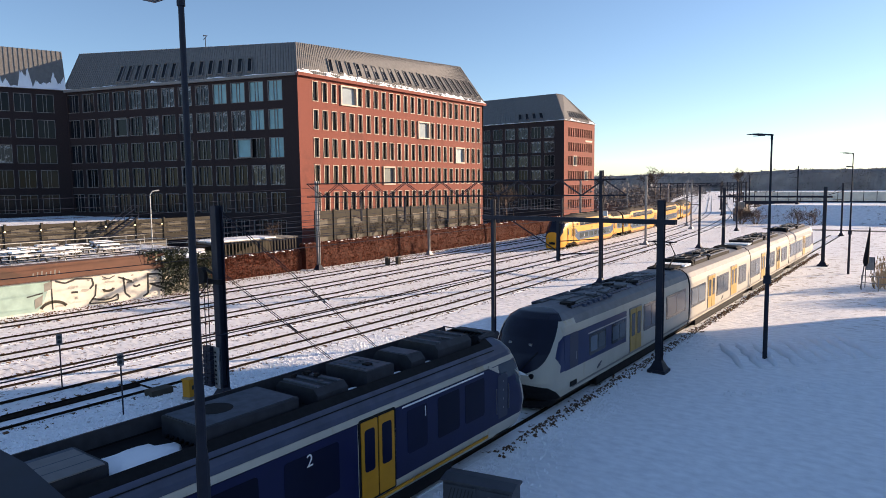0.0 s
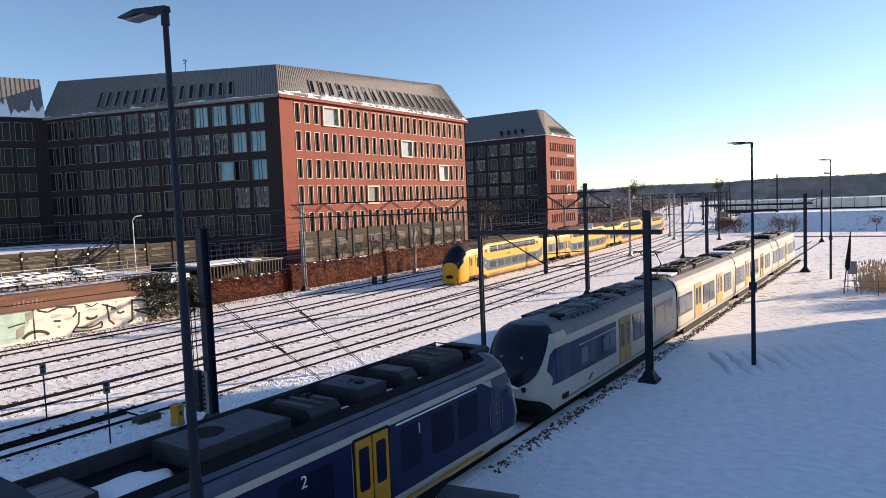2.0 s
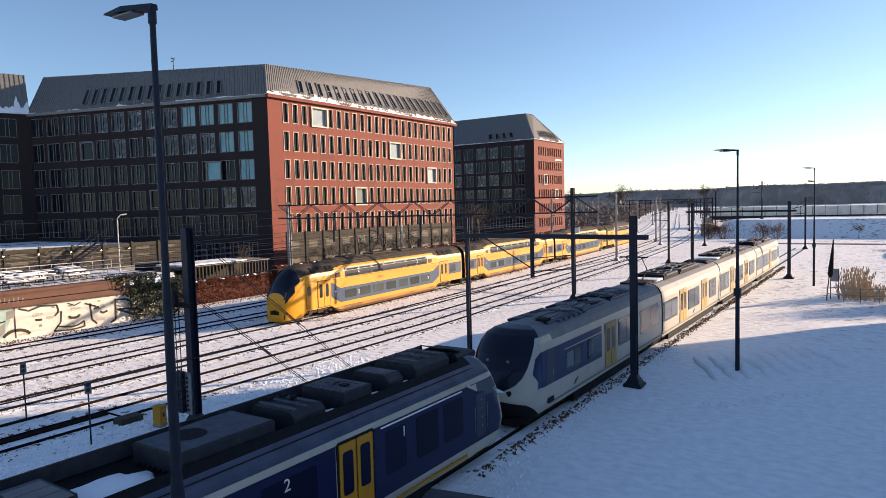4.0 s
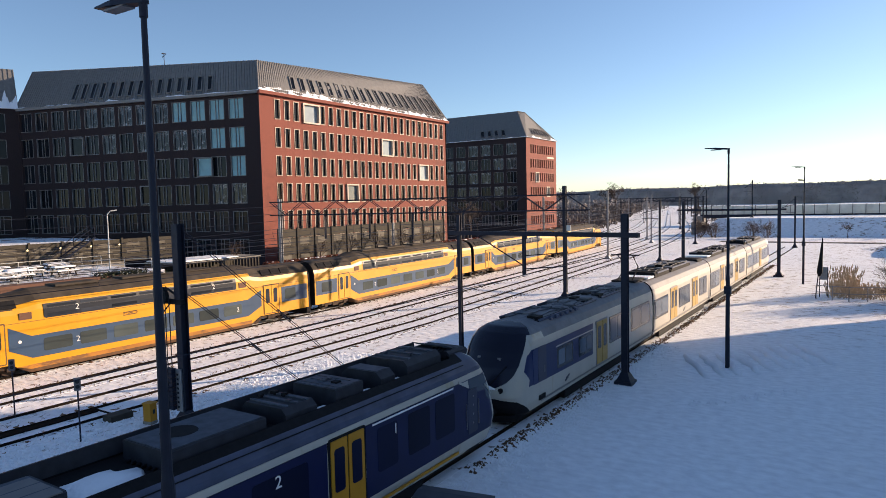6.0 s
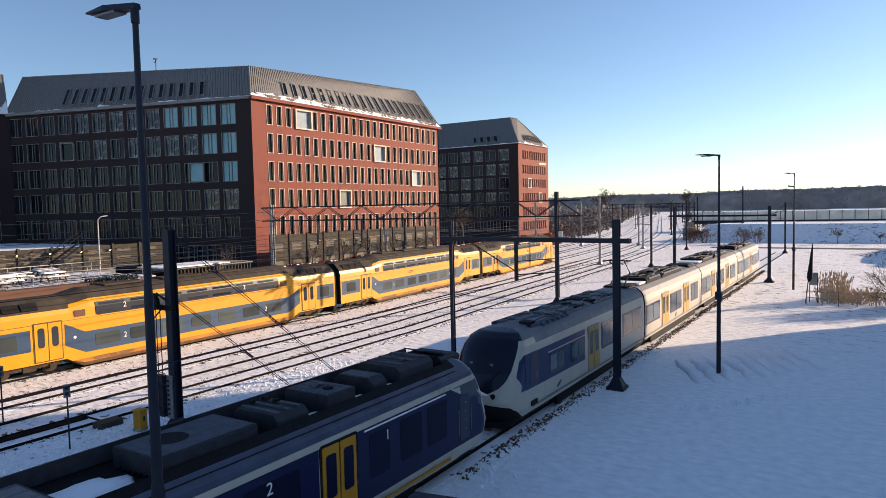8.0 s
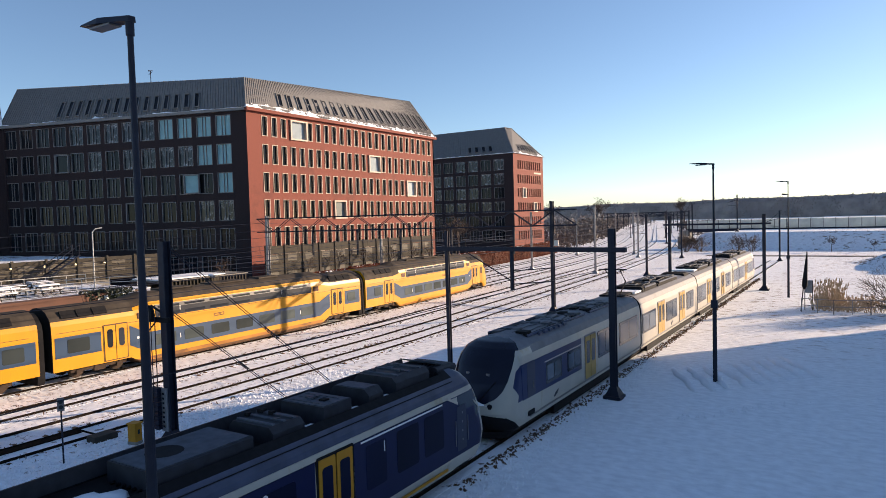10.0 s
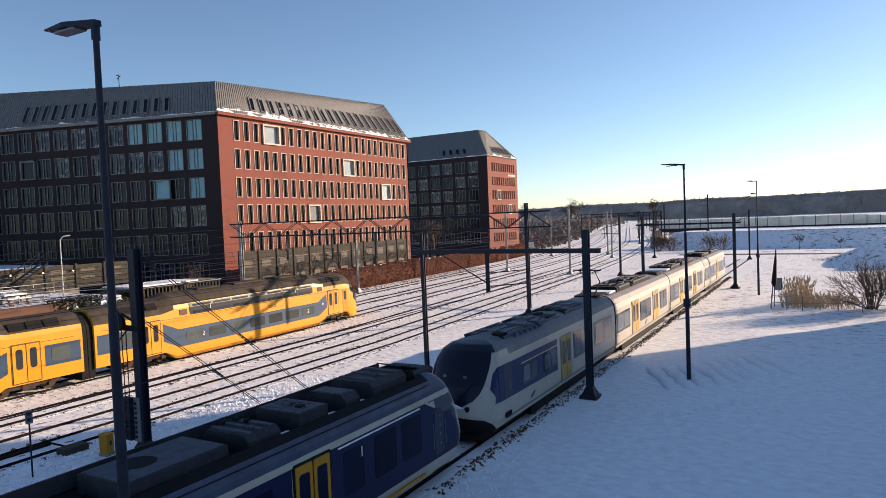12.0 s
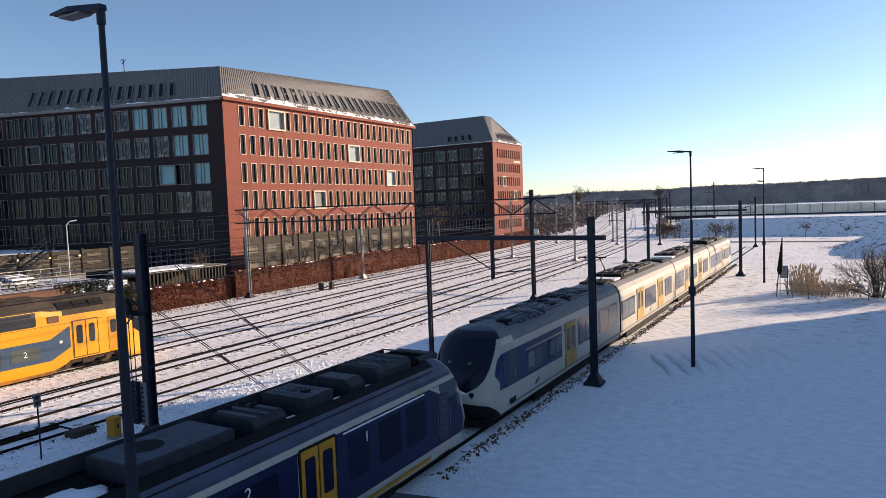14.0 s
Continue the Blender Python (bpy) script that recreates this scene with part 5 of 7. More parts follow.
for x, y, h, m, a in ((-33.5, 96.6, 10.1, "galv", -2.2), (-25.4, 94.9, 8.7, "dark_metal", -2.5), (-29.0, 133.0, 9.3, "dark_metal", -2.5), (-34.9, 171.6, 9.5, "dark_metal", -2.5), (-11.5, 127.0, 8.7, "dark_metal", -2.0),
                      (-37.7, 134.3, 9.6, "galv", 2.4), (-45.9, 101.0, 9.6, "galv", 2.5), (-53.7, 142.3, 9.7, "galv", 2.5), (-41.8, 145.5, 9.5, "galv", 2.2), (-25.3, 176.0, 9.0, "dark_metal", -2.0), (-60.0, 190.0, 9.5, "galv", 2.5),
                      (-47.0, 196.0, 9.5, "dark_metal", -2.5), (-72.0, 246.0, 9.5, "galv", 2.5), (-58.0, 240.0, 9.5, "dark_metal", -2.5), (-84.0, 290.0, 9.5, "galv", 2.5), (-70.0, 300.0, 9.5, "dark_metal", -2.5), (-52.6, 69.0, 6.5, "galv", 0)):
    mast(x, y, h, m, True, a, 0.26, "galvanised overhead-line mast beside the far tracks" if m == "galv" else "dark steel overhead-line mast standing in the snow")

# portals in the distance where the line curves away
for y in (205.0, 262.0, 330.0, 395.0, 465.0):
    xr = MAIN_TRACKS[0] + bend(y) + 4.5
    xl = MAIN_TRACKS[4] + bend(y) - 3.5
    p = thing("overhead_portal", "distant lattice portal over the curving tracks", "portal", group="distant portals")
    for x in (xl, xr):
        bm = bmesh.new()
        h_post(bm, x, y, -0.1, 9.4, 0.35, 0.35)
        part("post", bm, "dark_metal", p)
    lattice_beam(p, (xl, y), (xr, y), 7.9, 9.1, "dark_metal", 2.2)

# tension mast with weights and guys
tm = thing("tension_mast", "dark steel tension mast with weight stack and two guys", "mast", pose(-23.38, 16.5, 0))
bm = bmesh.new()
h_post(bm, 0, 0, -0.1, 8.2, 0.36, 0.36)
part("post", bm, "dark_metal", tm)
bm = bmesh.new()
foot_plate(bm, 0, 0)
part("foot", bm, "dark_metal", tm)
for dx in (-0.55, -0.28):
    bm = bmesh.new()
    for k in range(9):
        box(bm, dx - 0.22, dx + 0.02, -0.42, -0.18, 0.62 + k * 0.19, 0.785 + k * 0.19)
    w = part("counterweight", bm, "dark_metal", tm)
    tagged(w, kind="stuff")
    bm = bmesh.new()
    rod(bm, (dx - 0.1, -0.3, 2.3), (dx - 0.1, -0.3, 5.3), 0.02, 0.02, 5)
    part("weight_rope", bm, "dark_metal", tm)
bm = bmesh.new()
plate(bm, [(-0.30, -0.24, 0.55), (0.10, -0.24, 0.55), (0.10, -0.24, 2.3), (-0.30, -0.24, 2.3)], (0, 0.06, 0))
cage = part("weight_guard", bm, "galv", tm, "pale perforated guard plate")
for k in range(8):
    bm = bmesh.new()
    box(bm, -0.2, -0.08, -0.25, -0.242, 0.7 + k * 0.19, 0.78 + k * 0.19)
    part("slot", bm, "black", cage)
bm = bmesh.new()
rod(bm, (-0.7, -0.45, 5.3), (-0.7, -0.30, 5.3), 0.35, 0.35, 16)
box(bm, -1.3, 0.3, -0.2, -0.05, 4.95, 5.15)
part("pulley", bm, "black", tm)
bm = bmesh.new()
rod(bm, (0, 0, 5.2), (-1.6, 0.4, 5.5), 0.05)
rod(bm, (0, 0, 4.95), (-1.9, 0.6, 4.9), 0.05)
rod(bm, (-0.9, 0.2, 5.0), (-1.5, -0.1, 4.2), 0.03)
part("bracket", bm, "black", tm)
for z, y_end in ((7.95, 10.0), (5.35, 6.75)):
    for s in (-0.12, 0.12):
        bm = bmesh.new()
        rod(bm, (s, 0.2, z), (s, y_end, 0.0), 0.018, 0.018, 5)
        part("guy", bm, "dark_metal", tm)
    bm = bmesh.new()
    for k in range(5):
        f = 0.50 + k * 0.018
        p = Vector((0, 0.2, z)).lerp(Vector((0, y_end, 0)), f)
        q = Vector((0, 0.2, z)).lerp(Vector((0, y_end, 0)), f + 0.01)
        rod(bm, p + Vector((0.06, 0, 0)), q + Vector((0.06, 0, 0)), 0.05, 0.05, 8)
    part("insulator", bm, "porcelain", tm)


def sagging(p, q, sag, n=8):
    p, q = Vector(p), Vector(q)
    return [p.lerp(q, k / n) - Vector((0, 0, sag * 4 * k / n * (1 - k / n))) for k in range(n + 1)]


for b in MAIN_TRACKS:
    w = thing("overhead_wire", "contact wire and carrier wire strung above a track", "overhead wire", group="overhead wires")
    stations = [-14.0, 53.0, 100.0, 145.0, 205.0, 262.0, 330.0]
    bm = bmesh.new()
    tube(bm, [(b + bend(y), y, 5.55) for y in range(-14, 331, 8)], 0.017)
    part("contact_wire", bm, "dark_metal", w)
    bm = bmesh.new()
    pts = []
    for a, c in zip(stations, stations[1:]):
        pts += sagging((b + bend(a), a, 6.9), (b + bend(c), c, 6.9), 0.75)[1 if pts else 0:]
    tube(bm, pts, 0.017)
    part("carrier_wire", bm, "dark_metal", w)
    bm = bmesh.new()
    for a, c in zip(stations, stations[1:]):
        for k in range(1, 9):
            s = k / 9
            y = a + (c - a) * s
            rod(bm, (b + bend(y), y, 5.55), (b + bend(a) * (1 - s) + bend(c) * s, y, 6.9 - 0.75 * 4 * s * (1 - s)), 0.009, 0.009, 4)
    tagged(part("droppers", bm, "dark_metal", w), kind="stuff")
w = thing("overhead_wire", "contact wire strung above the parked trains", "overhead wire", group="overhead wires")
bm = bmesh.new()
tube(bm, [(SLT_X - 0.2, -10, 5.5), (SLT_X - 0.7, 31.1, 5.5), (SLT_X, 81, 5.5)], 0.014)
part("contact_wire", bm, "dark_metal", w)
w = thing("feeder_line", "feeder wires running beside the far tracks", "overhead wire")
for x, z in ((-54.3, 8.9), (-53.9, 8.1), (-52.8, 7.4)):
    bm = bmesh.new()
    tube(bm, sagging((x, -20, z), (x, 50.2, z), 0.6) + sagging((x, 50.2, z), (x - 4.2, 101, z), 0.6)[1:], 0.018)
    part("wire", bm, "dark_metal", w)


# ---------------- street lamps ----------------
def street_lamp(x, y, h, extra=False, boxed=True):
    t = thing("street_lamp", "tall dark lamp post with a flat bent-out head", "street lamp", pose(x, y, ground_z(x, y)), group="lamps beside the line")
    bm = bmesh.new()
    loft(bm, [[(r * math.cos(k * .4488), r * math.sin(k * .4488), z) for k in range(14)] for z, r in ((-0.1, 0.112), (4.6, 0.102), (4.85, 0.080), (7.6, 0.066), (7.75, 0.056), (h - 0.08, 0.042))])
    part("post", bm, "dark_metal", t)
    bm = bmesh.new()
    rod(bm, (0, 0, h - 0.25), (0, 0, h), 0.06, 0.06, 12)
    loft(bm, [[(0.06, yy, zz + h) for yy, zz in ((-.06, -.06), (.06, -.06), (.05, 0.02), (-.05, 0.02))], [(-0.22, yy, zz + h) for yy, zz in ((-.09, -.03), (.09, -.03), (.07, 0.05), (-.07, 0.05))],
              [(-0.62, yy, zz + h) for yy, zz in ((-.14, 0.0), (.14, 0.0), (.11, 0.09), (-.11, 0.09))], [(-1.15, yy, zz + h) for yy, zz in ((-.07, 0.06), (.07, 0.06), (.05, 0.09), (-.05, 0.09))]])
    head = part("lamp_head", bm, "dark_metal", t)
    bm = bmesh.new()
    box(bm, -0.85, -0.35, -0.10, 0.10, h - 0.045, h - 0.015)
    part("lens", bm, "signplate", head)
    if extra:
        bm = bmesh.new()
        rod(bm, (0, 0, h - 1.3), (-0.55, 0, h - 1.25), 0.05, 0.08, 8)
        part("side_lamp", bm, "dark_metal", t)
    if boxed:
        bm = bmesh.new()
        box(bm, -0.16, 0.16, -0.16, 0.16, 3.85, 4.25)
        part("junction_box", bm, "dark_metal", t)
    return t


street_lamp(-6.1, 36.22, 11.25)
street_lamp(-5.85, 74.5, 11.6, True)
street_lamp(-8.6, 5.71, 11.80, boxed=False)


# ---------------- small line-side things ----------------
def sign_post(x, y, h, w=0.24, ph=0.5):
    t = thing("sign_post", "thin post with a small grey sign plate", "sign", pose(x, y, 0), group="line-side signs")
    bm = bmesh.new()
    rod(bm, (0, 0, -0.1), (0, 0, h - ph), 0.03, 0.03, 8)
    part("post", bm, "dark_metal", t)
    bm = bmesh.new()
    plate(bm, [(-w / 2, -0.02, h - ph), (w / 2, -0.02, h - ph), (w / 2, -0.02, h), (-w / 2, -0.02, h)], (0, 0.04, 0))
    p = part("plate", bm, "signplate", t)
    for zz in (h - ph * 0.3, h - ph * 0.7):
        bm = bmesh.new()
        rod(bm, (0, -0.035, zz), (0, -0.018, zz), 0.075, 0.075, 12)
        part("disc", bm, "black_paint", p)
    t.matrix_basis = pose(x, y, 0, 0, 0, 62)
    return t


sign_post(-25.1, 13.05, 2.5)
sign_post(-30.7, 13.25, 2.55)
sign_post(-36.0, 12.2, 0.95, 0.28, 0.6)

yb = thing("relay_box", "yellow line-side equipment box in the snow", "equipment box", pose(-24.75, 15.75, 0, 0, 0, 10))
bm = bmesh.new()
box(bm, -0.2, 0.2, -0.17, 0.17, 0.12, 0.82)
part("body", bm, "yellow_door", yb)
bm = bmesh.new()
box(bm, -0.23, 0.23, -0.2, 0.2, 0.82, 0.88)
part("lid", bm, "yellow_door", yb)
bm = bmesh.new()
box(bm, -0.22, 0.22, -0.19, 0.19, -0.05, 0.12)
part("plinth", bm, "concrete", yb)
bm = bmesh.new()
box(bm, 0.2, 0.212, -0.04, 0.06, 0.42, 0.6)
part("label_plate", bm, "black_paint", yb)

pm = thing("point_machine", "low concrete-coloured point machine beside the rail", "point machine", pose(-26.5, 15.4, 0))
bm = bmesh.new()
box(bm, -0.3, 0.3, -0.5, 0.5, -0.05, 0.26)
part("housing", bm, "barrier", pm)
bm = bmesh.new()
rod(bm, (-0.4, 0, 0.15), (-1.9, 0, 0.15), 0.04, 0.04, 6)
part("throw_rod", bm, "rail", pm)
for dx in (0, 0.75):
    cb = thing("relay_box", "small grey-brown line-side box standing in snow", "equipment box", pose(-49.9 + dx, 57.6 + dx * 1.3, 0), group="far line-side boxes")
    bm = bmesh.new()
    box(bm, -0.22, 0.22, -0.2, 0.2, -0.05, 0.85)
    part("body", bm, "barrier", cb)
    bm = bmesh.new()
    box(bm, -0.27, 0.27, -0.25, 0.25, 0.85, 0.92)
    part("lid", bm, "concrete", cb)

# cabinet beside the siding
cab = thing("switch_cabinet", "dark grey street cabinet with scrawled paint on its doors", "cabinet", pose(-8.72, 13.85, 0, 0, 0, 11))
bm = bmesh.new()
box(bm, -0.95, 0.95, -0.32, 0.32, -0.05, 1.22)
part("body", bm, "cabinet", cab)
bm = bmesh.new()
loft(bm, [[(-1.0, y, z) for y, z in ((-.37, 1.22), (.37, 1.22), (.37, 1.27), (0, 1.33), (-.37, 1.27))], [(1.0, y, z) for y, z in ((-.37, 1.22), (.37, 1.22), (.37, 1.27), (0, 1.33), (-.37, 1.27))]])
part("lid", bm, "cabinet", cab)
for x0, x1 in ((-0.9, -0.02), (0.02, 0.9)):
    bm = bmesh.new()
    box(bm, x0, x1, -0.345, -0.32, 0.1, 1.15)
    part("door", bm, "cabinet", cab)
bm = bmesh.new()
for k in range(20):
    a0, a1 = radians(k * 18), radians(k * 18 + 18)
    plate(bm, [(0.38 + math.cos(a) * r, -0.346, 0.80 + math.sin(a) * r) for a, r in ((a0, .14), (a1, .14), (a1, .21), (a0, .21))], (0, -0.004, 0))
part("ring_mark", bm, "signplate", cab, "pale sprayed ring")
bm = bmesh.new()
for k in range(7):
    x = -0.8 + k * 0.1
    plate(bm, [(x, -0.346, 0.75), (x + 0.03, -0.346, 0.75), (x + 0.12, -0.346, 1.08), (x + 0.09, -0.346, 1.08)], (0, -0.004, 0))
tagged(part("scrawl", bm, "black_paint", cab, "black sprayed strokes"), kind="stuff")

# cable trough and cleared ballast along the nearest running line
tr = tagged(new("cable_trough"), "concrete cable trough lid between two tracks", "cable trough", kind="structure")
bm = bmesh.new()
strip(bm, 0, 0.07, -0.02, 0.09, -12, 130, -30.75, 4.0, True)
part("lid", bm, "rail", tr)
bed = tagged(new("ballast"), "dark ballast cleared of snow between the rails", "ballast", kind="structure")
bm = bmesh.new()
strip(bm, -0.45, 0.24, 0.0, 0.075, -12, 15.5, -28.0, 2.0, True)
part("strip", bm, "rail", bed)


# ---------------- left side: hedge, walls, terrace ----------------
def leaf_cloud(name, boxes, count, size, mat, seed, label, category):
    """Many small leaves within boxes (x0, x1, y0, y1, z0, z1), as one object."""
    rnd = random.Random(seed)
    vs, fs = [], []
    vol = [(b[1] - b[0]) * (b[3] - b[2]) * (b[5] - b[4]) for b in boxes]
    for b, v in zip(boxes, vol):
        for _ in range(int(count * v / sum(vol))):
            p = Vector((rnd.uniform(b[0], b[1]), rnd.uniform(b[2], b[3]), b[4] + (b[5] - b[4]) * rnd.random() ** 0.8))
            a = Vector((rnd.gauss(0, 1), rnd.gauss(0, 1), rnd.gauss(0, 1))).normalized() * size * rnd.uniform(0.6, 1.3)
            c = a.cross(Vector((rnd.gauss(0, 1), rnd.gauss(0, 1), rnd.gauss(0, 1)))).normalized() * size * 0.7
            i = len(vs)
            vs += [p - a, p + c, p + a, p - c]
            fs.append((i, i + 1, i + 2, i + 3))
    me = bpy.data.meshes.new(name)
    me.from_pydata([tuple(v) for v in vs], [], fs)
    me.materials.append(M[mat])
    return tagged(new(name, me), label, category, kind="stuff")


def hedge_x(y):
    return -55.3 - 0.02 * max(0, y - 50) - 0.0006 * max(0, y - 60) ** 2


def hedge(y0, y1, h, seed):
    t = thing("hedge", "clipped beech hedge with red-brown winter leaves and snow", "hedge", group="hedges along the line")
    bm = bmesh.new()
    rings = []
    n = int((y1 - y0) / 0.7)
    for k in range(n + 1):
        y = y0 + (y1 - y0) * k / n
        x = hedge_x(y)
        j = lambda q: 0.16 * noise.noise(Vector((y * 0.9, q * 3.1, seed)))
        rings.append([(x - 0.55, y, -0.05), (x + 0.5 + j(1), y, -0.05), (x + 0.58 + j(2), y, h * .33), (x + 0.55 + j(3), y, h * .7), (x + 0.42 + j(4), y, h + j(5)), (x - 0.4 + j(6), y, h + j(7))])
    loft(bm, rings)
    part("core", bm, "hedge", t)
    rnd = random.Random(seed)
    vs, fs = [], []
    for _ in range(int((y1 - y0) * 260)):
        y = rnd.uniform(y0, y1)
        top = rnd.random() < 0.25
        z = h + rnd.uniform(-0.05, 0.12) if top else h * rnd.random()
        x = hedge_x(y) + (rnd.uniform(-.45, .45) if top else rnd.uniform(0.45, 0.68))
        p = Vector((x, y, z))
        a = Vector((rnd.gauss(0, 1), rnd.gauss(0, 1), rnd.gauss(0, 1))).normalized() * rnd.uniform(.05, .12)
        c = a.cross(Vector((rnd.gauss(0, 1), rnd.gauss(0, 1), rnd.gauss(0, 1)))).normalized() * 0.07
        i = len(vs)
        vs += [tuple(p - a), tuple(p + c), tuple(p + a), tuple(p - c)]
        fs.append((i, i + 1, i + 2, i + 3))
    me = bpy.data.meshes.new("leaves")
    me.from_pydata(vs, [], fs)
    me.materials.append(M["hedge"])
    lv = new("leaves", me)
    lv.parent = t
    tagged(lv, kind="stuff")
    # crumbs of snow caught on top
    bm = bmesh.new()
    for _ in range(int((y1 - y0) * 2.2)):
        y = rnd.uniform(y0, y1)
        x = hedge_x(y) + rnd.uniform(-.35, .4)
        s = rnd.uniform(.06, .2)
        loft(bm, [[(x - s, y - s, h - .02), (x + s, y - s, h - .02), (x + s, y + s, h - .02), (x - s, y + s, h - .02)], [(x - s * .5, y - s * .5, h + .1), (x + s * .5, y - s * .5, h + .1), (x + s * .4, y + s * .5, h + .09), (x - s * .5, y + s * .4, h + .1)]])
    tagged(part("snow", bm, "snow", t), kind="stuff")


hedge(36.4, 48.9, 2.2, 5)
hedge(49.6, 66.0, 2.75, 6)
hedge(66.2, 92.0, 2.9, 7)
hedge(92.2, 150.0, 2.8, 8)

gw = thing("retaining_wall", "weathered pale wall covered in sprayed lettering and shapes", "wall")
bm = bmesh.new()
box(bm, -53.0, -52.2, -16, 34.6, -0.1, 2.34)
part("wall_face", bm, "wall_white", gw)
bm = bmesh.new()
box(bm, -53.2, -51.95, -16, 31.2, 2.34, 3.55)
part("fascia", bm, "rust_fascia", gw)
rnd = random.Random(44)
bm = bmesh.new()
plate(bm, [(-52.2, 10, 0.1), (-52.2, 21.2, 0.1), (-52.2, 21.7, 0.9), (-52.2, 22.2, 2.25), (-52.2, 10, 2.25)], (0.008, 0, 0))
part("painted_field", bm, "teal_paint", gw, "pale teal sprayed field")


def stroke(pts, w, mat="black_paint", x=-52.186):
    bm = bmesh.new()
    for (y0, z0), (y1, z1) in zip(pts, pts[1:]):
        d = Vector((0, y1 - y0, z1 - z0))
        n = Vector((0, -d.z, d.y)).normalized() * w / 2
        a, b = Vector((x, y0, z0)), Vector((x, y1, z1))
        plate(bm, [a - n, b - n, b + n, a + n], (0.008, 0, 0))
    part("sprayed_stroke", bm, mat, gw)


def arc(cy, cz, ry, rz, a0, a1, n=10):
    return [(cy + ry * math.cos(radians(a0 + (a1 - a0) * k / n)), cz + rz * math.sin(radians(a0 + (a1 - a0) * k / n))) for k in range(n + 1)]


# hollow letters in black outline
for pts, w in (([(22.5, 2.2), (23.2, 1.95), (24.0, 2.2), (25.2, 2.1), (25.3, 1.6), (25.0, 1.3)], .13), ([(25.5, 1.6), (25.4, .75), (24.9, .15), (26.2, .06), (27.2, .15), (27.2, .6), (26.7, .35), (26.2, .28), (25.1, .5)], .12),
               ([(27.7, 1.9), (27.8, .6), (28.2, .2)], .14), ([(27.3, 1.95), (27.8, 1.75), (28.4, 1.5), (28.0, 1.45)], .13), ([(29.8, 2.0), (29.75, .3), (29.3, .12)], .16),
               ([(29.9, 1.9), (30.8, 1.85), (31.2, 1.5), (31.1, 1.05), (29.9, 1.1)], .14), ([(30.0, 1.08), (31.3, .5), (32.1, .72), (31.1, 1.08)], .17), ([(23.6, 1.2), (24.1, 1.17)], .16),
               ([(28.5, 1.15), (28.7, 1.0), (29.1, 1.12)], .16), ([(30.4, 2.15), (30.6, 2.3), (30.9, 2.1)], .12), ([(32.1, 1.6), (32.7, 1.2), (32.6, .6)], .13), ([(26.0, 2.15), (26.5, 1.9), (27.0, 2.1)], .08), ([(22.22, 2.3), (22.22, .1)], .09)):
    stroke(pts, w)
stroke(arc(26.45, 1.15, .42, .2, 180, 360), 0.2, "barrier")
stroke(arc(22.3, 0.05, .95, .62, 20, 160), 0.22, "barrier")
for k, pts in enumerate(([(21.7, 1.5), (22.25, 1.65), (22.3, 2.25), (21.7, 2.1)], [(21.0, .3), (21.5, .6), (21.6, 1.3), (21.0, 1.0)])):
    bm = bmesh.new()
    plate(bm, [(-52.19, y, z) for y, z in pts], (0.012 + .002 * k, 0, 0))
    part("sprayed_shade", bm, "concrete", gw, "dark shaded side of a sprayed block letter")
stroke([(20.5, 1.25), (21.6, 1.42)], .1)
for k in range(7):
    stroke([(20.9 + k * 0.3, 2.72), (20.95 + k * 0.3, 2.98 + .06 * (k % 3))], 0.09, "concrete", -51.94)
# faint grey shading inside and around the letters
gr = random.Random(8)
for k in range(34):
    cy, cz = gr.uniform(22.4, 33.5), gr.uniform(.25, 2.1)
    ry, rz = gr.uniform(.12, .5), gr.uniform(.05, .2)
    bm = bmesh.new()
    plate(bm, [(-52.196, cy + ry * math.cos(j * .7854) * gr.uniform(.6, 1.2), cz + rz * math.sin(j * .7854) * gr.uniform(.6, 1.2)) for j in range(8)], (0.006 + 0.0002 * k, 0, 0))
    part("sprayed_patch", bm, gr.choice(("stain_pale", "stain_pale", "wall_white", "concrete")), gw)
leaf_cloud("ivy", [(-52.6, -51.4, 30.8, 35.8, 0.0, 3.3), (-53.4, -51.7, 29.5, 33.5, 2.6, 3.8), (-54.5, -52.6, 33.0, 36.6, 0.5, 3.3)], 9000, 0.11, "ivy", 12, "dark ivy hanging over the end of the wall", "ivy")
bm = bmesh.new()
for _ in range(16):
    y, x, s = rnd.uniform(30.5, 36), rnd.uniform(-53.2, -51.8), rnd.uniform(.15, .45)
    loft(bm, [[(x - s, y - s, 3.0), (x + s, y - s, 3.0), (x + s, y + s, 3.05), (x - s, y + s, 3.0)], [(x - s * .6, y - s * .5, 3.36), (x + s * .6, y - s * .6, 3.33), (x + s * .4, y + s * .6, 3.4), (x - s * .6, y + s * .5, 3.38)]])
tagged(part("snow_patches", bm, "snow"), "clumps of snow lying in the ivy", "snow", kind="stuff")

deck = tagged(new("terrace"), "raised terrace floor under trodden snow", "terrace", kind="structure")
bm = bmesh.new()
box(bm, -66, -53.2, -16, 36, 3.2, 3.5)
part("slab", bm, "trodden_snow", deck)
bm = bmesh.new()
box(bm, -65.9, -53.25, -16, 35.9, -0.1, 3.2)
part("base", bm, "concrete", deck)


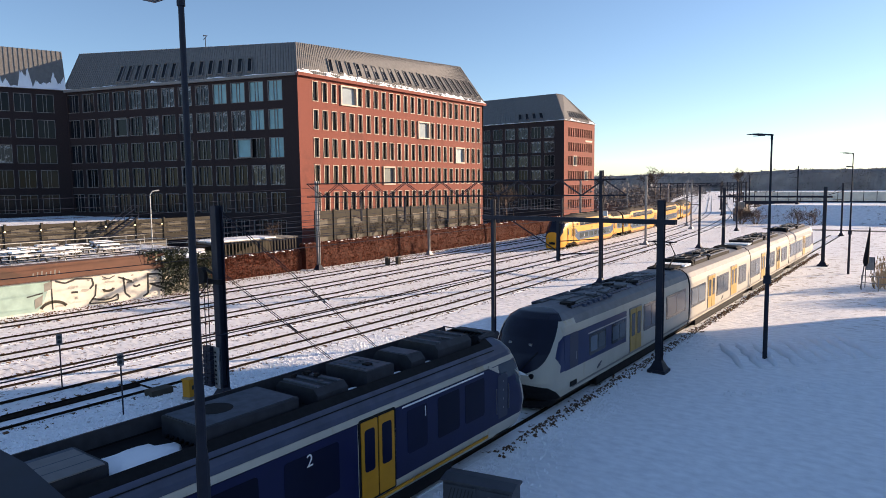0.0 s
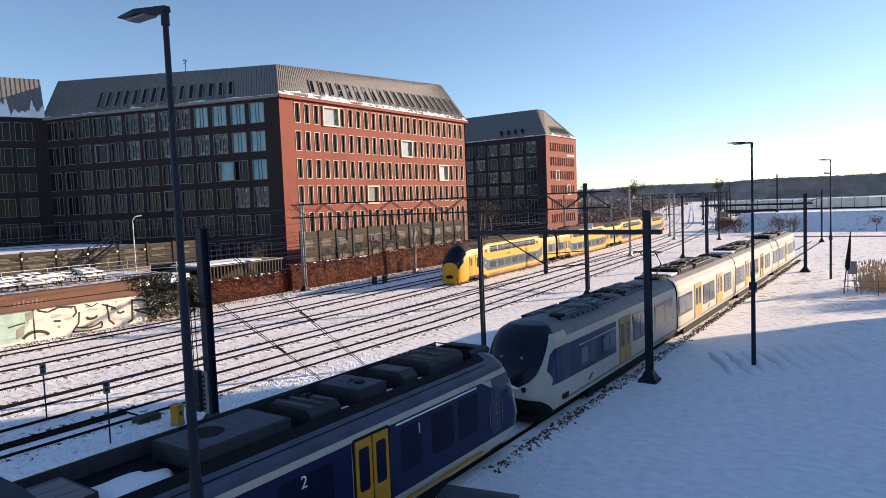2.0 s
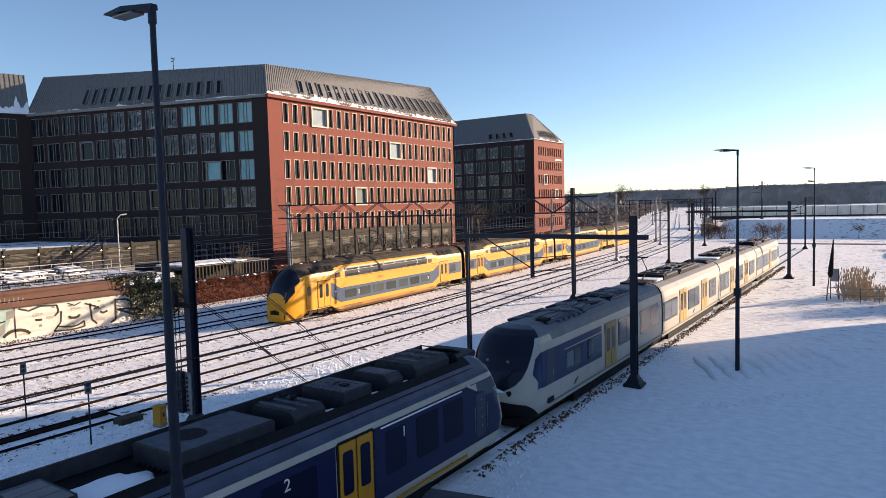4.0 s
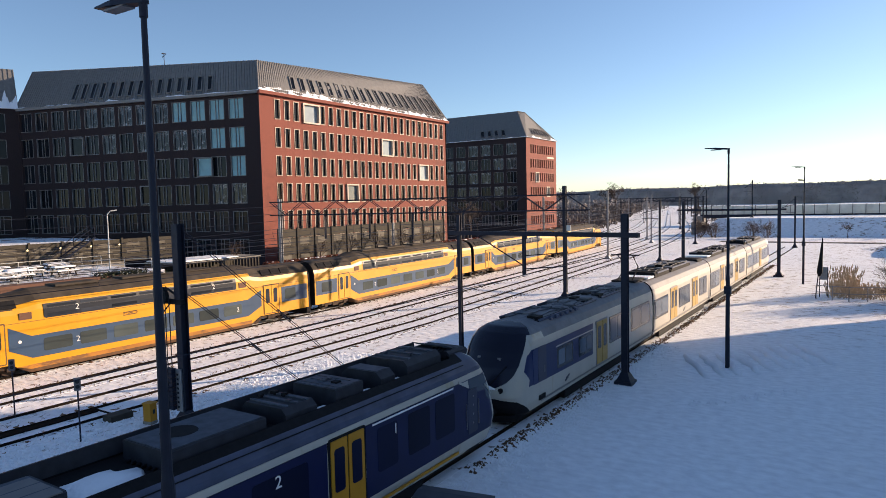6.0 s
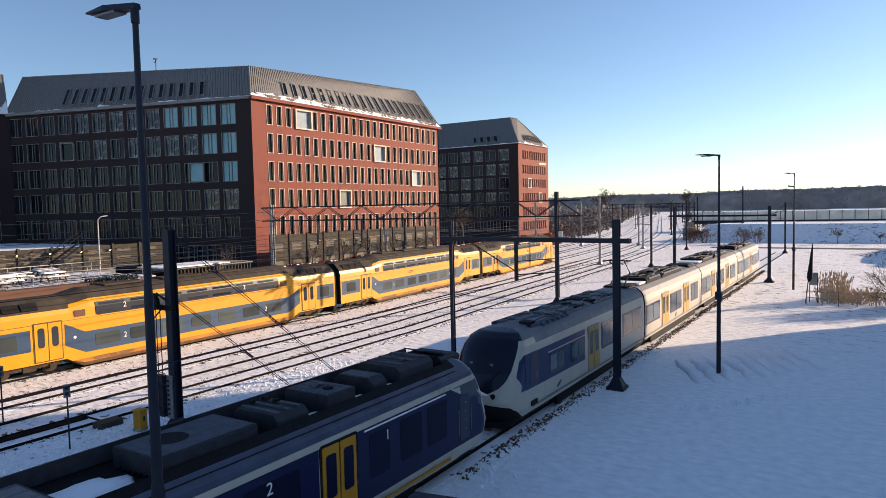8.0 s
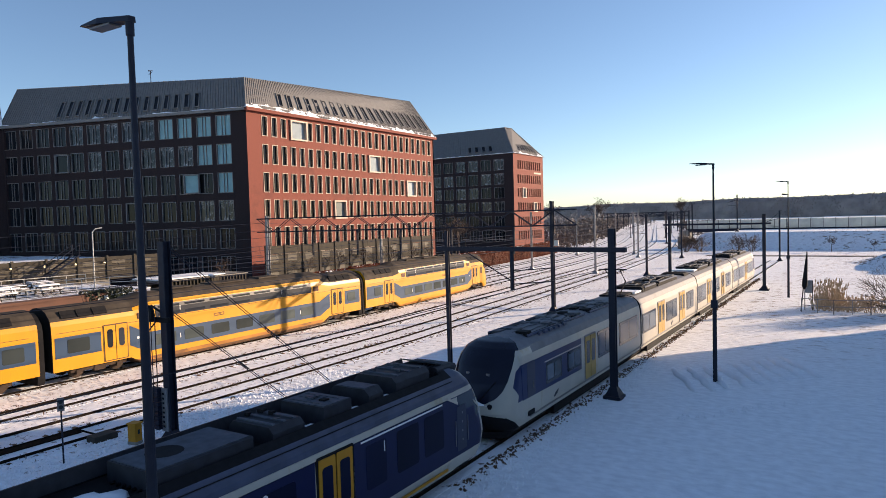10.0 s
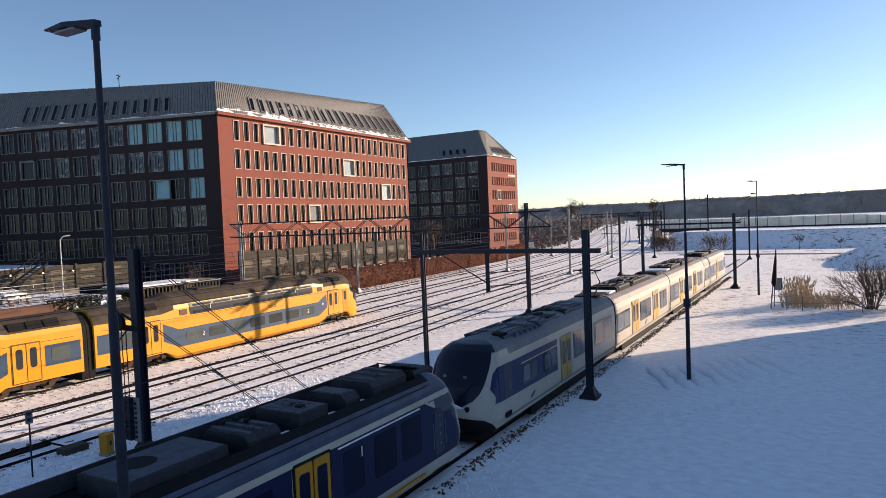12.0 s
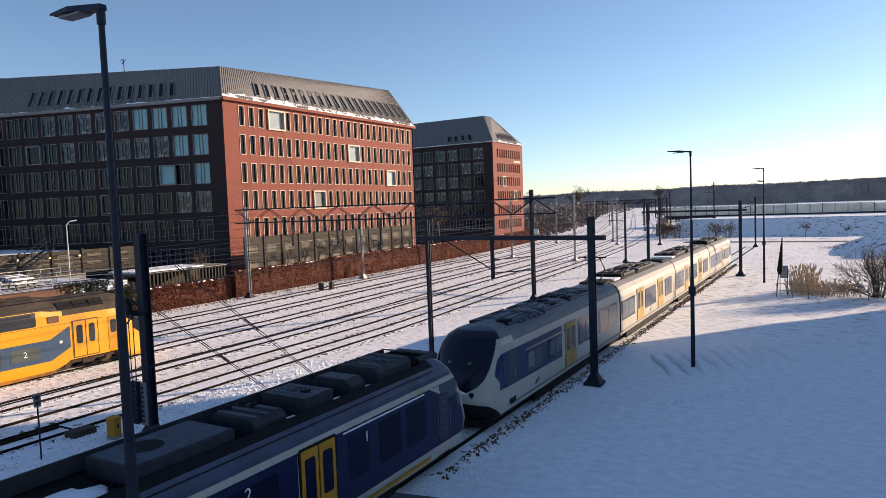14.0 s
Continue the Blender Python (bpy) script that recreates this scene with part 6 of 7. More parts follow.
def railing(name, pts, z, h, mat, label, step=1.8, rails=(1.0, 0.55), group="terrace railings", r=0.028):
    t = thing(name, label, "railing", group=group)
    for (x0, y0), (x1, y1) in zip(pts, pts[1:]):
        d = math.hypot(x1 - x0, y1 - y0)
        n = max(1, int(d / step))
        for k in range(n + 1):
            s = k / n
            bm = bmesh.new()
            rod(bm, (x0 + (x1 - x0) * s, y0 + (y1 - y0) * s, z), (x0 + (x1 - x0) * s, y0 + (y1 - y0) * s, z + h), r, r, 6)
            part("post", bm, mat, t)
        for f in rails:
            bm = bmesh.new()
            rod(bm, (x0, y0, z + h * f), (x1, y1, z + h * f), r, r, 6)
            part("rail", bm, mat, t)
    return t


railing("railing", [(-53.4, -10), (-53.4, 29.5)], 3.5, 0.75, "handrail", "white tubular railing along the terrace edge")
railing("railing", [(-62.5, 4), (-62.5, 35.5)], 3.5, 1.0, "handrail", "white tubular railing at the back of the terrace")
railing("railing", [(-58.8, 30.5), (-54.5, 35.6)], 3.5, 1.0, "handrail", "white tubular railing beside the terrace steps")


def picnic_table(x, y, rz):
    t = thing("picnic_table", "brown timber picnic table with snow on its benches", "table", pose(x, y, 3.5, 0, 0, rz), group="terrace tables")
    bm = bmesh.new()
    box(bm, -0.9, 0.9, -0.38, 0.38, 0.68, 0.74)
    part("tabletop", bm, "barrier", t)
    for s in (-0.75, 0.75):
        bm = bmesh.new()
        box(bm, -0.9, 0.9, s - 0.14, s + 0.14, 0.41, 0.46)
        part("bench", bm, "barrier", t)
    for xx in (-0.7, 0.7):
        bm = bmesh.new()
        for s in (-1, 1):
            loft(bm, [[(xx - .04, s * 0.3 - .05, 0.68), (xx + .04, s * 0.3 - .05, 0.68), (xx + .04, s * 0.3 + .05, 0.68), (xx - .04, s * 0.3 + .05, 0.68)], [(xx - .04, s * 0.7 - .05, 0), (xx + .04, s * 0.7 - .05, 0), (xx + .04, s * 0.7 + .05, 0), (xx - .04, s * 0.7 + .05, 0)]])
        box(bm, xx - .04, xx + .04, -0.85, 0.85, 0.34, 0.41)
        part("leg_frame", bm, "barrier", t)
    for s, w, z in ((0, 0.36, 0.74), (-0.75, 0.13, 0.46), (0.75, 0.13, 0.46)):
        bm = bmesh.new()
        loft(bm, [[(-0.88, s - w, z), (0.88, s - w, z), (0.88, s + w, z), (-0.88, s + w, z)], [(-0.82, s - w * .8, z + .12), (0.82, s - w * .8, z + .11), (0.82, s + w * .8, z + .12), (-0.82, s + w * .8, z + .13)]])
        part("snow", bm, "snow", t)
    return t


first = picnic_table(-55.4, 18.2, 85)
for x, y, a in ((-55.8, 21.8, 95), (-56.0, 25.2, 80), (-58.6, 19.5, 90), (-58.9, 23.6, 100), (-59.0, 27.4, 84), (-61.0, 21.3, 95), (-61.2, 25.9, 88), (-61.0, 30.4, 92), (-56.4, 28.8, 90), (-55.6, 14.8, 92), (-58.5, 15.4, 85), (-54.9, 23.6, 88), (-57.3, 17.3, 70), (-57.4, 25.6, 96), (-60.0, 17.2, 90), (-60.2, 23.4, 84), (-57.5, 21.4, 92), (-59.4, 29.9, 80), (-61.6, 18.4, 95)):
    copy_thing(first, pose(x, y, 3.5, 0, 0, a))


def timber_barrier(p, q, z0, z1, seed):
    """A tall boarded noise barrier with two rows of pale panes."""
    t = thing("noise_barrier", "tall grey-brown boarded noise barrier with pale panes", "barrier", group="noise barriers")
    p, q = Vector((*p, 0)), Vector((*q, 0))
    u = (q - p)
    n = max(1, int(u.length / 3.0))
    d = u.normalized()
    out = Vector((d.y, -d.x, 0))
    if out.x < 0:
        out = -out
    for k in range(n + 1):
        c = p + u * k / n
        bm = bmesh.new()
        plate(bm, [c - d * .1 + out * .0 + Vector((0, 0, z)) for z in ()] or [c - d * .1 + Vector((0, 0, z0)), c + d * .1 + Vector((0, 0, z0)), c + d * .1 + Vector((0, 0, z1 + .1)), c - d * .1 + Vector((0, 0, z1 + .1))], out * 0.2)
        part("post", bm, "barrier", t)
    rows = 6
    for k in range(n):
        a, b = p + u * k / n + d * .1, p + u * (k + 1) / n - d * .1
        for r in range(rows):
            za, zb = z0 + (z1 - z0) * r / rows, z0 + (z1 - z0) * (r + 1) / rows - 0.03
            bm = bmesh.new()
            plate(bm, [a + Vector((0, 0, za)), b + Vector((0, 0, za)), b + Vector((0, 0, zb)), a + Vector((0, 0, zb))], out * 0.08)
            part("board", bm, "barrier", t)
        for r in (2, 4):
            za = z0 + (z1 - z0) * (r + 0.15) / rows
            zb = z0 + (z1 - z0) * (r + 0.95) / rows
            a2, b2 = a + u / n * .12 + out * .081, b - u / n * .32 + out * .081
            bm = bmesh.new()
            plate(bm, [a2 + Vector((0, 0, za)), b2 + Vector((0, 0, za)), b2 + Vector((0, 0, zb)), a2 + Vector((0, 0, zb))], out * 0.02)
            part("pane", bm, "barrier_pane", t)
    return t


PARK_Z = 5.4
timber_barrier((-58.6, 54.6), (-60.5, 93.0), 0.0, 6.2, 3)
timber_barrier((-66.2, -6.0), (-66.2, 46.0), 3.5, 5.9, 4)
bm = bmesh.new()
box(bm, -100, -74, -14, 46, PARK_Z - .25, PARK_Z)
part("slab", bm, "snow_thin", tagged(new("parking_roof"), "flat snow-covered roof behind the terrace", "roof", kind="structure"))
bm = bmesh.new()
box(bm, -99, -75, -13, 45.5, 0, PARK_Z - .25)
part("parking_base", bm, "concrete", bpy.data.objects["parking_roof"])

hut = thing("bicycle_shed", "low dark slatted shed with a flat snowy roof", "shed")
bm = bmesh.new()
box(bm, -61.6, -57.0, 39.5, 50.5, 3.45, 3.6)
part("roof", bm, "concrete", hut)
bm = bmesh.new()
box(bm, -61.5, -57.1, 39.6, 47.5, 3.6, 3.72)
part("snow", bm, "snow", hut)
for k in range(26):
    bm = bmesh.new()
    box(bm, -57.3, -57.22, 39.8 + k * 0.42, 39.95 + k * 0.42, 0, 3.45)
    part("slat", bm, "barrier", hut)
bm = bmesh.new()
box(bm, -61.5, -61.3, 39.6, 50.4, 0, 3.45)
part("back_wall", bm, "barrier", hut)

st = thing("metal_stairs", "dark open metal stairs climbing from the terrace", "stairs")
for k in range(14):
    bm = bmesh.new()
    box(bm, -65.2, -64.0, 31.6 + k * 0.30, 31.9 + k * 0.30, 3.6 + k * 0.19, 3.64 + k * 0.19)
    part("tread", bm, "dark_metal", st)
for x in (-65.2, -64.0):
    bm = bmesh.new()
    rod(bm, (x, 31.5, 3.5), (x, 35.9, 6.3), 0.08, 0.08, 6)
    part("stringer", bm, "dark_metal", st)
    bm = bmesh.new()
    rod(bm, (x, 31.5, 4.5), (x, 35.9, 7.3), 0.035, 0.035, 6)
    part("handrail", bm, "dark_metal", st)
    for k in range(4):
        bm = bmesh.new()
        rod(bm, (x, 31.5 + k * 1.45, 3.5 + k * .93), (x, 31.5 + k * 1.45, 4.5 + k * .93), 0.03, 0.03, 6)
        part("baluster", bm, "dark_metal", st)

tl = thing("terrace_lamp", "slim pale lamp post with a curved arm", "street lamp", pose(-57.6, 33.5, 3.5))
bm = bmesh.new()
rod(bm, (0, 0, 0), (0, 0, 5.0), 0.06, 0.045, 10)
rod(bm, (0, 0, 5.0), (0.12, 0.22, 5.3), 0.045, 0.04, 8)
part("post", bm, "handrail", tl)
bm = bmesh.new()
rod(bm, (0.12, 0.22, 5.3), (0.3, 0.75, 5.38), 0.05, 0.06, 8)
part("lamp_head", bm, "handrail", tl)
fl = thing("festoon_lights", "string of small warm bulbs along the barrier", "string lights")
bm = bmesh.new()
pts = []
for k in range(9):
    pts += sagging((-65.96, 14.0 + k * 3.0, 5.62), (-65.96, 17.0 + k * 3.0, 5.62), 0.22, 6)[1 if pts else 0:]
tube(bm, pts, 0.015)
part("cord", bm, "black", fl)
for k in range(9):
    bm = bmesh.new()
    bmesh.ops.create_icosphere(bm, subdivisions=1, radius=0.10, matrix=Matrix.Translation((-65.93, 15.5 + k * 3.0, 5.32)))
    part("bulb", bm, "bulb", fl)


# ---------------- bare trees, reeds, far country ----------------
def bare_tree(h, spread, seed, twigs=5, thick=0.12, up=0.75, stem=0.28, fine=0.012):
    """A leafless tree in its own space: trunk and crown of forking limbs."""
    rnd = random.Random(seed)
    t = thing("bare_tree", "leafless tree with fine twiggy crown", "tree", group="bare trees")
    vs, fs = [], []

    def limb(p, d, length, r, depth):
        q = p + d * length
        i = len(vs)
        a = d.orthogonal().normalized()
        b = d.cross(a)
        for c, rr in ((p, r), (q, r * .65)):
            for k in range(3):
                an = k * 2.094
                vs.append(tuple(c + (a * math.cos(an) + b * math.sin(an)) * rr))
        for k in range(3):
            fs.append((i + k, i + (k + 1) % 3, i + 3 + (k + 1) % 3, i + 3 + k))
        if depth == 0:
            return
        for _ in range(rnd.choice((2, 3, 3)) if depth < twigs else 4):
            nd = (d * up + Vector((rnd.gauss(0, 1), rnd.gauss(0, 1), rnd.gauss(0.25, .6))) * spread).normalized()
            limb(p.lerp(q, rnd.uniform(.55, 1)), nd, length * rnd.uniform(.6, .82), max(r * .6, fine), depth - 1)
    bm = bmesh.new()
    rod(bm, (0, 0, -0.1), (0, 0, h * stem), thick, thick * .8, 8)
    part("trunk", bm, "twig", t)
    limb(Vector((0, 0, h * stem * .9)), Vector((0, 0, 1)), h * .22, thick * .8, twigs)
    me = bpy.data.meshes.new("crown")
    me.from_pydata(vs, [], fs)
    me.materials.append(M["twig"])
    c = new("crown", me)
    c.parent = t
    return t


def tree_row(src, places):
    for k, (x, y, s, a) in enumerate(places):
        c = src if k == 0 else copy_thing(src, pose(x, y, ground_z(x, y), 0, 0, a))
        c.matrix_basis = pose(x, y, ground_z(x, y), 0, 0, a) @ Matrix.Diagonal((s, s, s, 1))


tree_row(bare_tree(6.2, 0.42, 3, 5, 0.10, 1.0), [(-60.5, 49.5, 1.0, 0), (-57.6, 60.5, .9, 40), (-57.8, 66.5, 1.0, 90), (-58.1, 72.5, 1.05, 200), (-58.4, 78.6, 1.0, 300), (-58.7, 84.5, .95, 20), (-59.1, 90.5, .95, 150), (-56.5, 36.8, .85, 70)])
tree_row(bare_tree(13, 0.55, 9, 6, 0.22, 0.9, fine=0.027), [(-70, 118, .85, 0), (-66.5, 111, .75, 100), (-73, 126, .75, 50), (-79, 128, .8, 120), (-88, 262, 1.45, 0), (-112, 268, 1.3, 80), (-92, 264, 1.3, 190), (-132, 300, 1.2, 40), (-86, 400, 1.6, 60), (-89, 404, 1.5, 130), (-120, 330, .8, 20)])
tree_row(bare_tree(6.0, 0.75, 21, 6, 0.10, 0.7, 0.12, fine=0.02), [(-4.8, 157, .8, 0), (2.5, 157.5, .6, 200)])

def shrub(x, y, h, seed, fine=.008, stems=34):
    """A bare bush: many stems fan out of the ground and fork."""
    rnd = random.Random(seed)
    t = thing("bare_bush", "wide leafless bush of fine brown twigs in the snow", "bush", pose(x, y, ground_z(x, y)))
    v, f = [], []

    def stem(p, d, length, r, depth):
        q = p + d * length
        i = len(v)
        a = d.orthogonal().normalized()
        b = d.cross(a)
        for c, rr in ((p, r), (q, r * .7)):
            for k in range(3):
                v.append(tuple(c + (a * math.cos(k * 2.094) + b * math.sin(k * 2.094)) * rr))
        for k in range(3):
            f.append((i + k, i + (k + 1) % 3, i + 3 + (k + 1) % 3, i + 3 + k))
        for _ in range(0 if depth == 0 else rnd.choice((2, 3))):
            nd = (d + Vector((rnd.gauss(0, .42), rnd.gauss(0, .42), rnd.gauss(0.12, .3)))).normalized()
            stem(p.lerp(q, rnd.uniform(.5, 1)), nd, length * rnd.uniform(.6, .85), max(r * .62, fine), depth - 1)
    for k in range(stems):
        an, lean = rnd.uniform(0, math.tau), abs(rnd.gauss(0, .62))
        d = Vector((math.cos(an) * math.sin(lean), math.sin(an) * math.sin(lean), max(.15, math.cos(lean)))).normalized()
        stem(Vector((math.cos(an) * .35, math.sin(an) * .35, -.05)), d, h * rnd.uniform(.26, .36), .045, 4)
    me = bpy.data.meshes.new("crown")
    me.from_pydata(v, [], f)
    me.materials.append(M["twig"])
    new("crown", me).parent = t


shrub(3.5, 65.9, 5.3, 33)
shrub(6.2, 67.2, 5.0, 34)
shrub(-33.0, 155.5, 5.2, 41, .014, 24)
shrub(-30.2, 156.2, 4.4, 42, .014, 22)
shrub(-22.5, 156.0, 4.6, 43, .014, 16)
shrub(-19.5, 156.3, 4.4, 44, .014, 16)

rd = random.Random(5)
vs, fs = [], []
for k in range(460):
    tall = k < 190
    y = rd.uniform(65, 70)
    x = rd.uniform(-3.0, -1.2) + rd.gauss(0, .25) if tall else -1.6 + abs(rd.gauss(0, 2.2))
    h, lean = (rd.uniform(.7, 2.5) if tall else rd.uniform(.2, 1.1)), rd.gauss(0, .3)
    i, w = len(vs), 0.022
    vs += [(x - w, y, 0), (x + w, y, 0), (x + w * .6 + lean, y + lean, h), (x - w * .6 + lean, y + lean, h)]
    fs.append((i, i + 1, i + 2, i + 3))
    i = len(vs)
    vs += [(x + lean - .06, y + lean, h - .25), (x + lean + .06, y + lean, h - .25), (x + lean * 1.3, y + lean, h + .12)]
    fs.append((i, i + 1, i + 2))
me = bpy.data.meshes.new("reeds")
me.from_pydata(vs, [], fs)
me.materials.append(M["reed"])
tagged(new("reeds", me), "stand of dry golden reeds behind a low fence", "reeds", kind="stuff")
railing("fence", [(-4.0, 64.0), (-1.6, 63.4), (1.0, 64.2), (4.4, 63.2)], 0.0, 1.25, "galv", "low post-and-wire fence before the reeds", 1.2, (0.95, 0.5), "field fence", 0.035)
fp = thing("furled_banner", "dark furled banner on a slim leaning pole", "banner", pose(-4.1, 64.9, 0, 0, 4, 0))
bm = bmesh.new()
rod(bm, (0, 0, -0.1), (0.1, 0, 5.2), 0.05, 0.03, 8)
part("pole", bm, "dark_metal", fp)
bm = bmesh.new()
rings = []
for z, r in ((1.9, 0.08), (2.2, 0.22), (2.7, 0.20), (3.4, 0.15), (4.3, 0.10), (5.1, 0.04)):
    rings.append([(0.12 + r * math.cos(k * .785) * (1 + .2 * (k % 2)), r * math.sin(k * .785) * (1 + .2 * (k % 2)), z) for k in range(8)])
loft(bm, rings)
part("cloth", bm, "black", fp)

ip = thing("info_panel", "small pale information panel on two posts", "sign", pose(-3.55, 65.6, 0))
for sx in (-0.3, 0.3):
    bm = bmesh.new()
    box(bm, sx - .03, sx + .03, -.03, .03, -.1, 2.6)
    part("post", bm, "dark_metal", ip)
bm = bmesh.new()
box(bm, -.27, .27, -.03, .03, 1.5, 2.6)
part("panel", bm, "galv", ip)
vs, fs = [], []
NA, NR = 40, 12
for r in range(NR + 1):
    for k in range(NA):
        an, f = k * math.tau / NA, r / NR
        x, y = 20 + 22 * f * math.cos(an), 126 + 13 * f * math.sin(an)
        z = 6.2 * (math.cos(math.pi * f) * .5 + .5) ** .8 * (1 + .15 * noise.noise(Vector((x * .2, y * .2, 0))))
        vs.append((x, y, z - .05))
for r in range(NR):
    for k in range(NA):
        fs.append((r * NA + k, r * NA + (k + 1) % NA, (r + 1) * NA + (k + 1) % NA, (r + 1) * NA + k))
me = bpy.data.meshes.new("mound")
me.from_pydata(vs, [], fs)
me.polygons.foreach_set("use_smooth", [True] * len(fs))
me.materials.append(M["trodden_snow"])
tagged(new("ground_mound", me), "earth mound under thin patchy snow", "mound", kind="structure")

# glazed road barrier on the embankment
gb = thing("road_barrier", "pale green glazed noise barrier on the snowy embankment", "barrier")
for k in range(28):
    x = -47.5 + k * 3.2
    low = 1.6 * max(0.0, min(1.0, (x - 6) / 30))
    bm = bmesh.new()
    box(bm, x - .07, x + .07, 224.8, 225.0, 2.6, 6.2 - low)
    part("post", bm, "dark_metal", gb)
    bm = bmesh.new()
    box(bm, x + .07, x + 3.13, 224.85, 224.93, 3.4, 6.05 - low)
    part("pane", bm, "noise_green", gb)
bm = bmesh.new()
box(bm, -47.5, 60, 223.9, 224.7, 2.3, 3.4)
part("kerb_beam", bm, "dark_metal", gb)
ab = tagged(new("bridge_abutment"), "pale concrete abutment at the end of the embankment", "abutment", kind="structure")
bm = bmesh.new()
box(bm, -37.4, -35.0, 167, 172, -0.1, 3.0)
part("block", bm, "concrete", ab)
bm = bmesh.new()
box(bm, -49.0, -46.5, 221, 229, -0.1, 3.0)
part("block", bm, "concrete", ab)
rw = tagged(new("road"), "dark service road below the embankment", "road", kind="structure")
bm = bmesh.new()
box(bm, -26, 60, 140.0, 143.0, -0.05, 0.06)
part("surface", bm, "asphalt", rw)

rd = random.Random(77)
vs, fs = [], []


def clump(cx, cy, cz, rx, rz, n=14, fine=.30):
    """A loose puff of small shards: the twiggy crown of a far tree."""
    for _ in range(n):
        d = Vector((rd.gauss(0, 1), rd.gauss(0, 1), rd.gauss(0, 1))).normalized() * rd.random() ** .4
        c = Vector((cx + d.x * rx, cy + d.y * rx, cz + d.z * rz))
        i = len(vs)
        for _ in range(3):
            vs.append((c.x + rd.gauss(0, fine) * rx, c.y + rd.gauss(0, fine) * rx, c.z + rd.gauss(0, fine) * rz))
        fs.append((i, i + 1, i + 2))


for _ in range(3000):
    x = rd.uniform(-420, 420)
    y = rd.uniform(840, 980) - 0.15 * x
    h = (26.5 + 0.005 * x + 1.8 * noise.noise(Vector((x * .012, 3, 0)))) * rd.uniform(.9, 1.05)
    for s in range(3):
        clump(x + rd.gauss(0, 2), y, h * (.16 + .29 * s), rd.uniform(3, 6), h * .22, 14, .14)
# closed canopy that carries the loose crowns
canopy = []
for k in range(281):
    x = -420 + 3 * k
    y, h = 846 - 0.15 * x, 26.5 + 0.005 * x + 1.8 * noise.noise(Vector((x * .012, 3, 0)))
    lump = [1.2 * noise.noise(Vector((x * .16, q * 7.0, 1))) for q in range(5)]
    canopy.append([(x, y - 2 + lump[0], 0), (x, y - 4 + lump[1] * 2, h * .35), (x, y - 1 + lump[2] * 2, h * .72 + lump[1]), (x, y + 14, h * .90 + lump[3]), (x, y + 90, h * .93 + lump[4])])
for k in range(280):
    for q in range(4):
        i = len(vs)
        vs += [canopy[k][q], canopy[k + 1][q], canopy[k + 1][q + 1], canopy[k][q + 1]]
        fs.append((i, i + 1, i + 2, i + 3))
for _ in range(700):
    x = rd.uniform(-330, -150)
    y = rd.uniform(430, 600)
    h = rd.uniform(5, 10)
    clump(x, y, h * .5, rd.uniform(2, 3.5), h * .55)
for _ in range(260):
    x, y = rd.uniform(-40, 120), rd.uniform(330, 420)
    clump(x, y, .8, rd.uniform(2, 5), rd.uniform(.7, 1.6))
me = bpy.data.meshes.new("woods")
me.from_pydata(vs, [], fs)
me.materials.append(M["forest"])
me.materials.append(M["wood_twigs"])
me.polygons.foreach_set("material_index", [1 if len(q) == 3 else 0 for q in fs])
tagged(new("woods", me), "far leafless woods along the horizon", "woods", kind="stuff")
vs, fs = [], []
for _ in range(330):
    y = rd.uniform(160, 330)
    x = MAIN_TRACKS[4] + bend(y) - rd.uniform(4, 18)
    h = rd.uniform(1.5, 4.5)
    clump(x, y, h * .45, rd.uniform(.8, 2), h * .55)
for _ in range(420):
    y = rd.uniform(250, 520)
    x = MAIN_TRACKS[4] + bend(y) - rd.uniform(4, 40)
    h = rd.uniform(3, 7.5)
    clump(x, y, h * .45, rd.uniform(1.5, 3), h * .5, 24, .2)
for _ in range(300):
    y = rd.uniform(255, 500)
    x = MAIN_TRACKS[0] + bend(y) + rd.uniform(6, 42)
    h = rd.uniform(1.5, 4.6)
    clump(x, y, h * .45, rd.uniform(1.2, 3), h * .5, 24, .2)
me = bpy.data.meshes.new("thicket")
me.from_pydata(vs, [], fs)
me.materials.append(M["scrub"])
tagged(new("thicket", me), "brown leafless scrub beside the distant tracks", "scrub", kind="stuff")

# trampled snow, stones and dirt beside the rails
rd = random.Random(91)


def crumbs(name, mat, spots, label, category):
    v, f = [], []
    for x, y, s in spots:
        i = len(v)
        for k in range(5):
            a = k * 1.2566 + rd.random()
            v.append((x + math.cos(a) * s * rd.uniform(.6, 1.3), y + math.sin(a) * s * rd.uniform(.6, 1.3), -0.01))
        v.append((x + rd.uniform(-.3, .3) * s, y + rd.uniform(-.3, .3) * s, s * rd.uniform(.3, .8) + .03))
        for k in range(5):
            f.append((i + k, i + (k + 1) % 5, i + 5))
    me = bpy.data.meshes.new(name)
    me.from_pydata(v, [], f)
    me.materials.append(M[mat])
    tagged(new(name, me), label, category, kind="stuff")


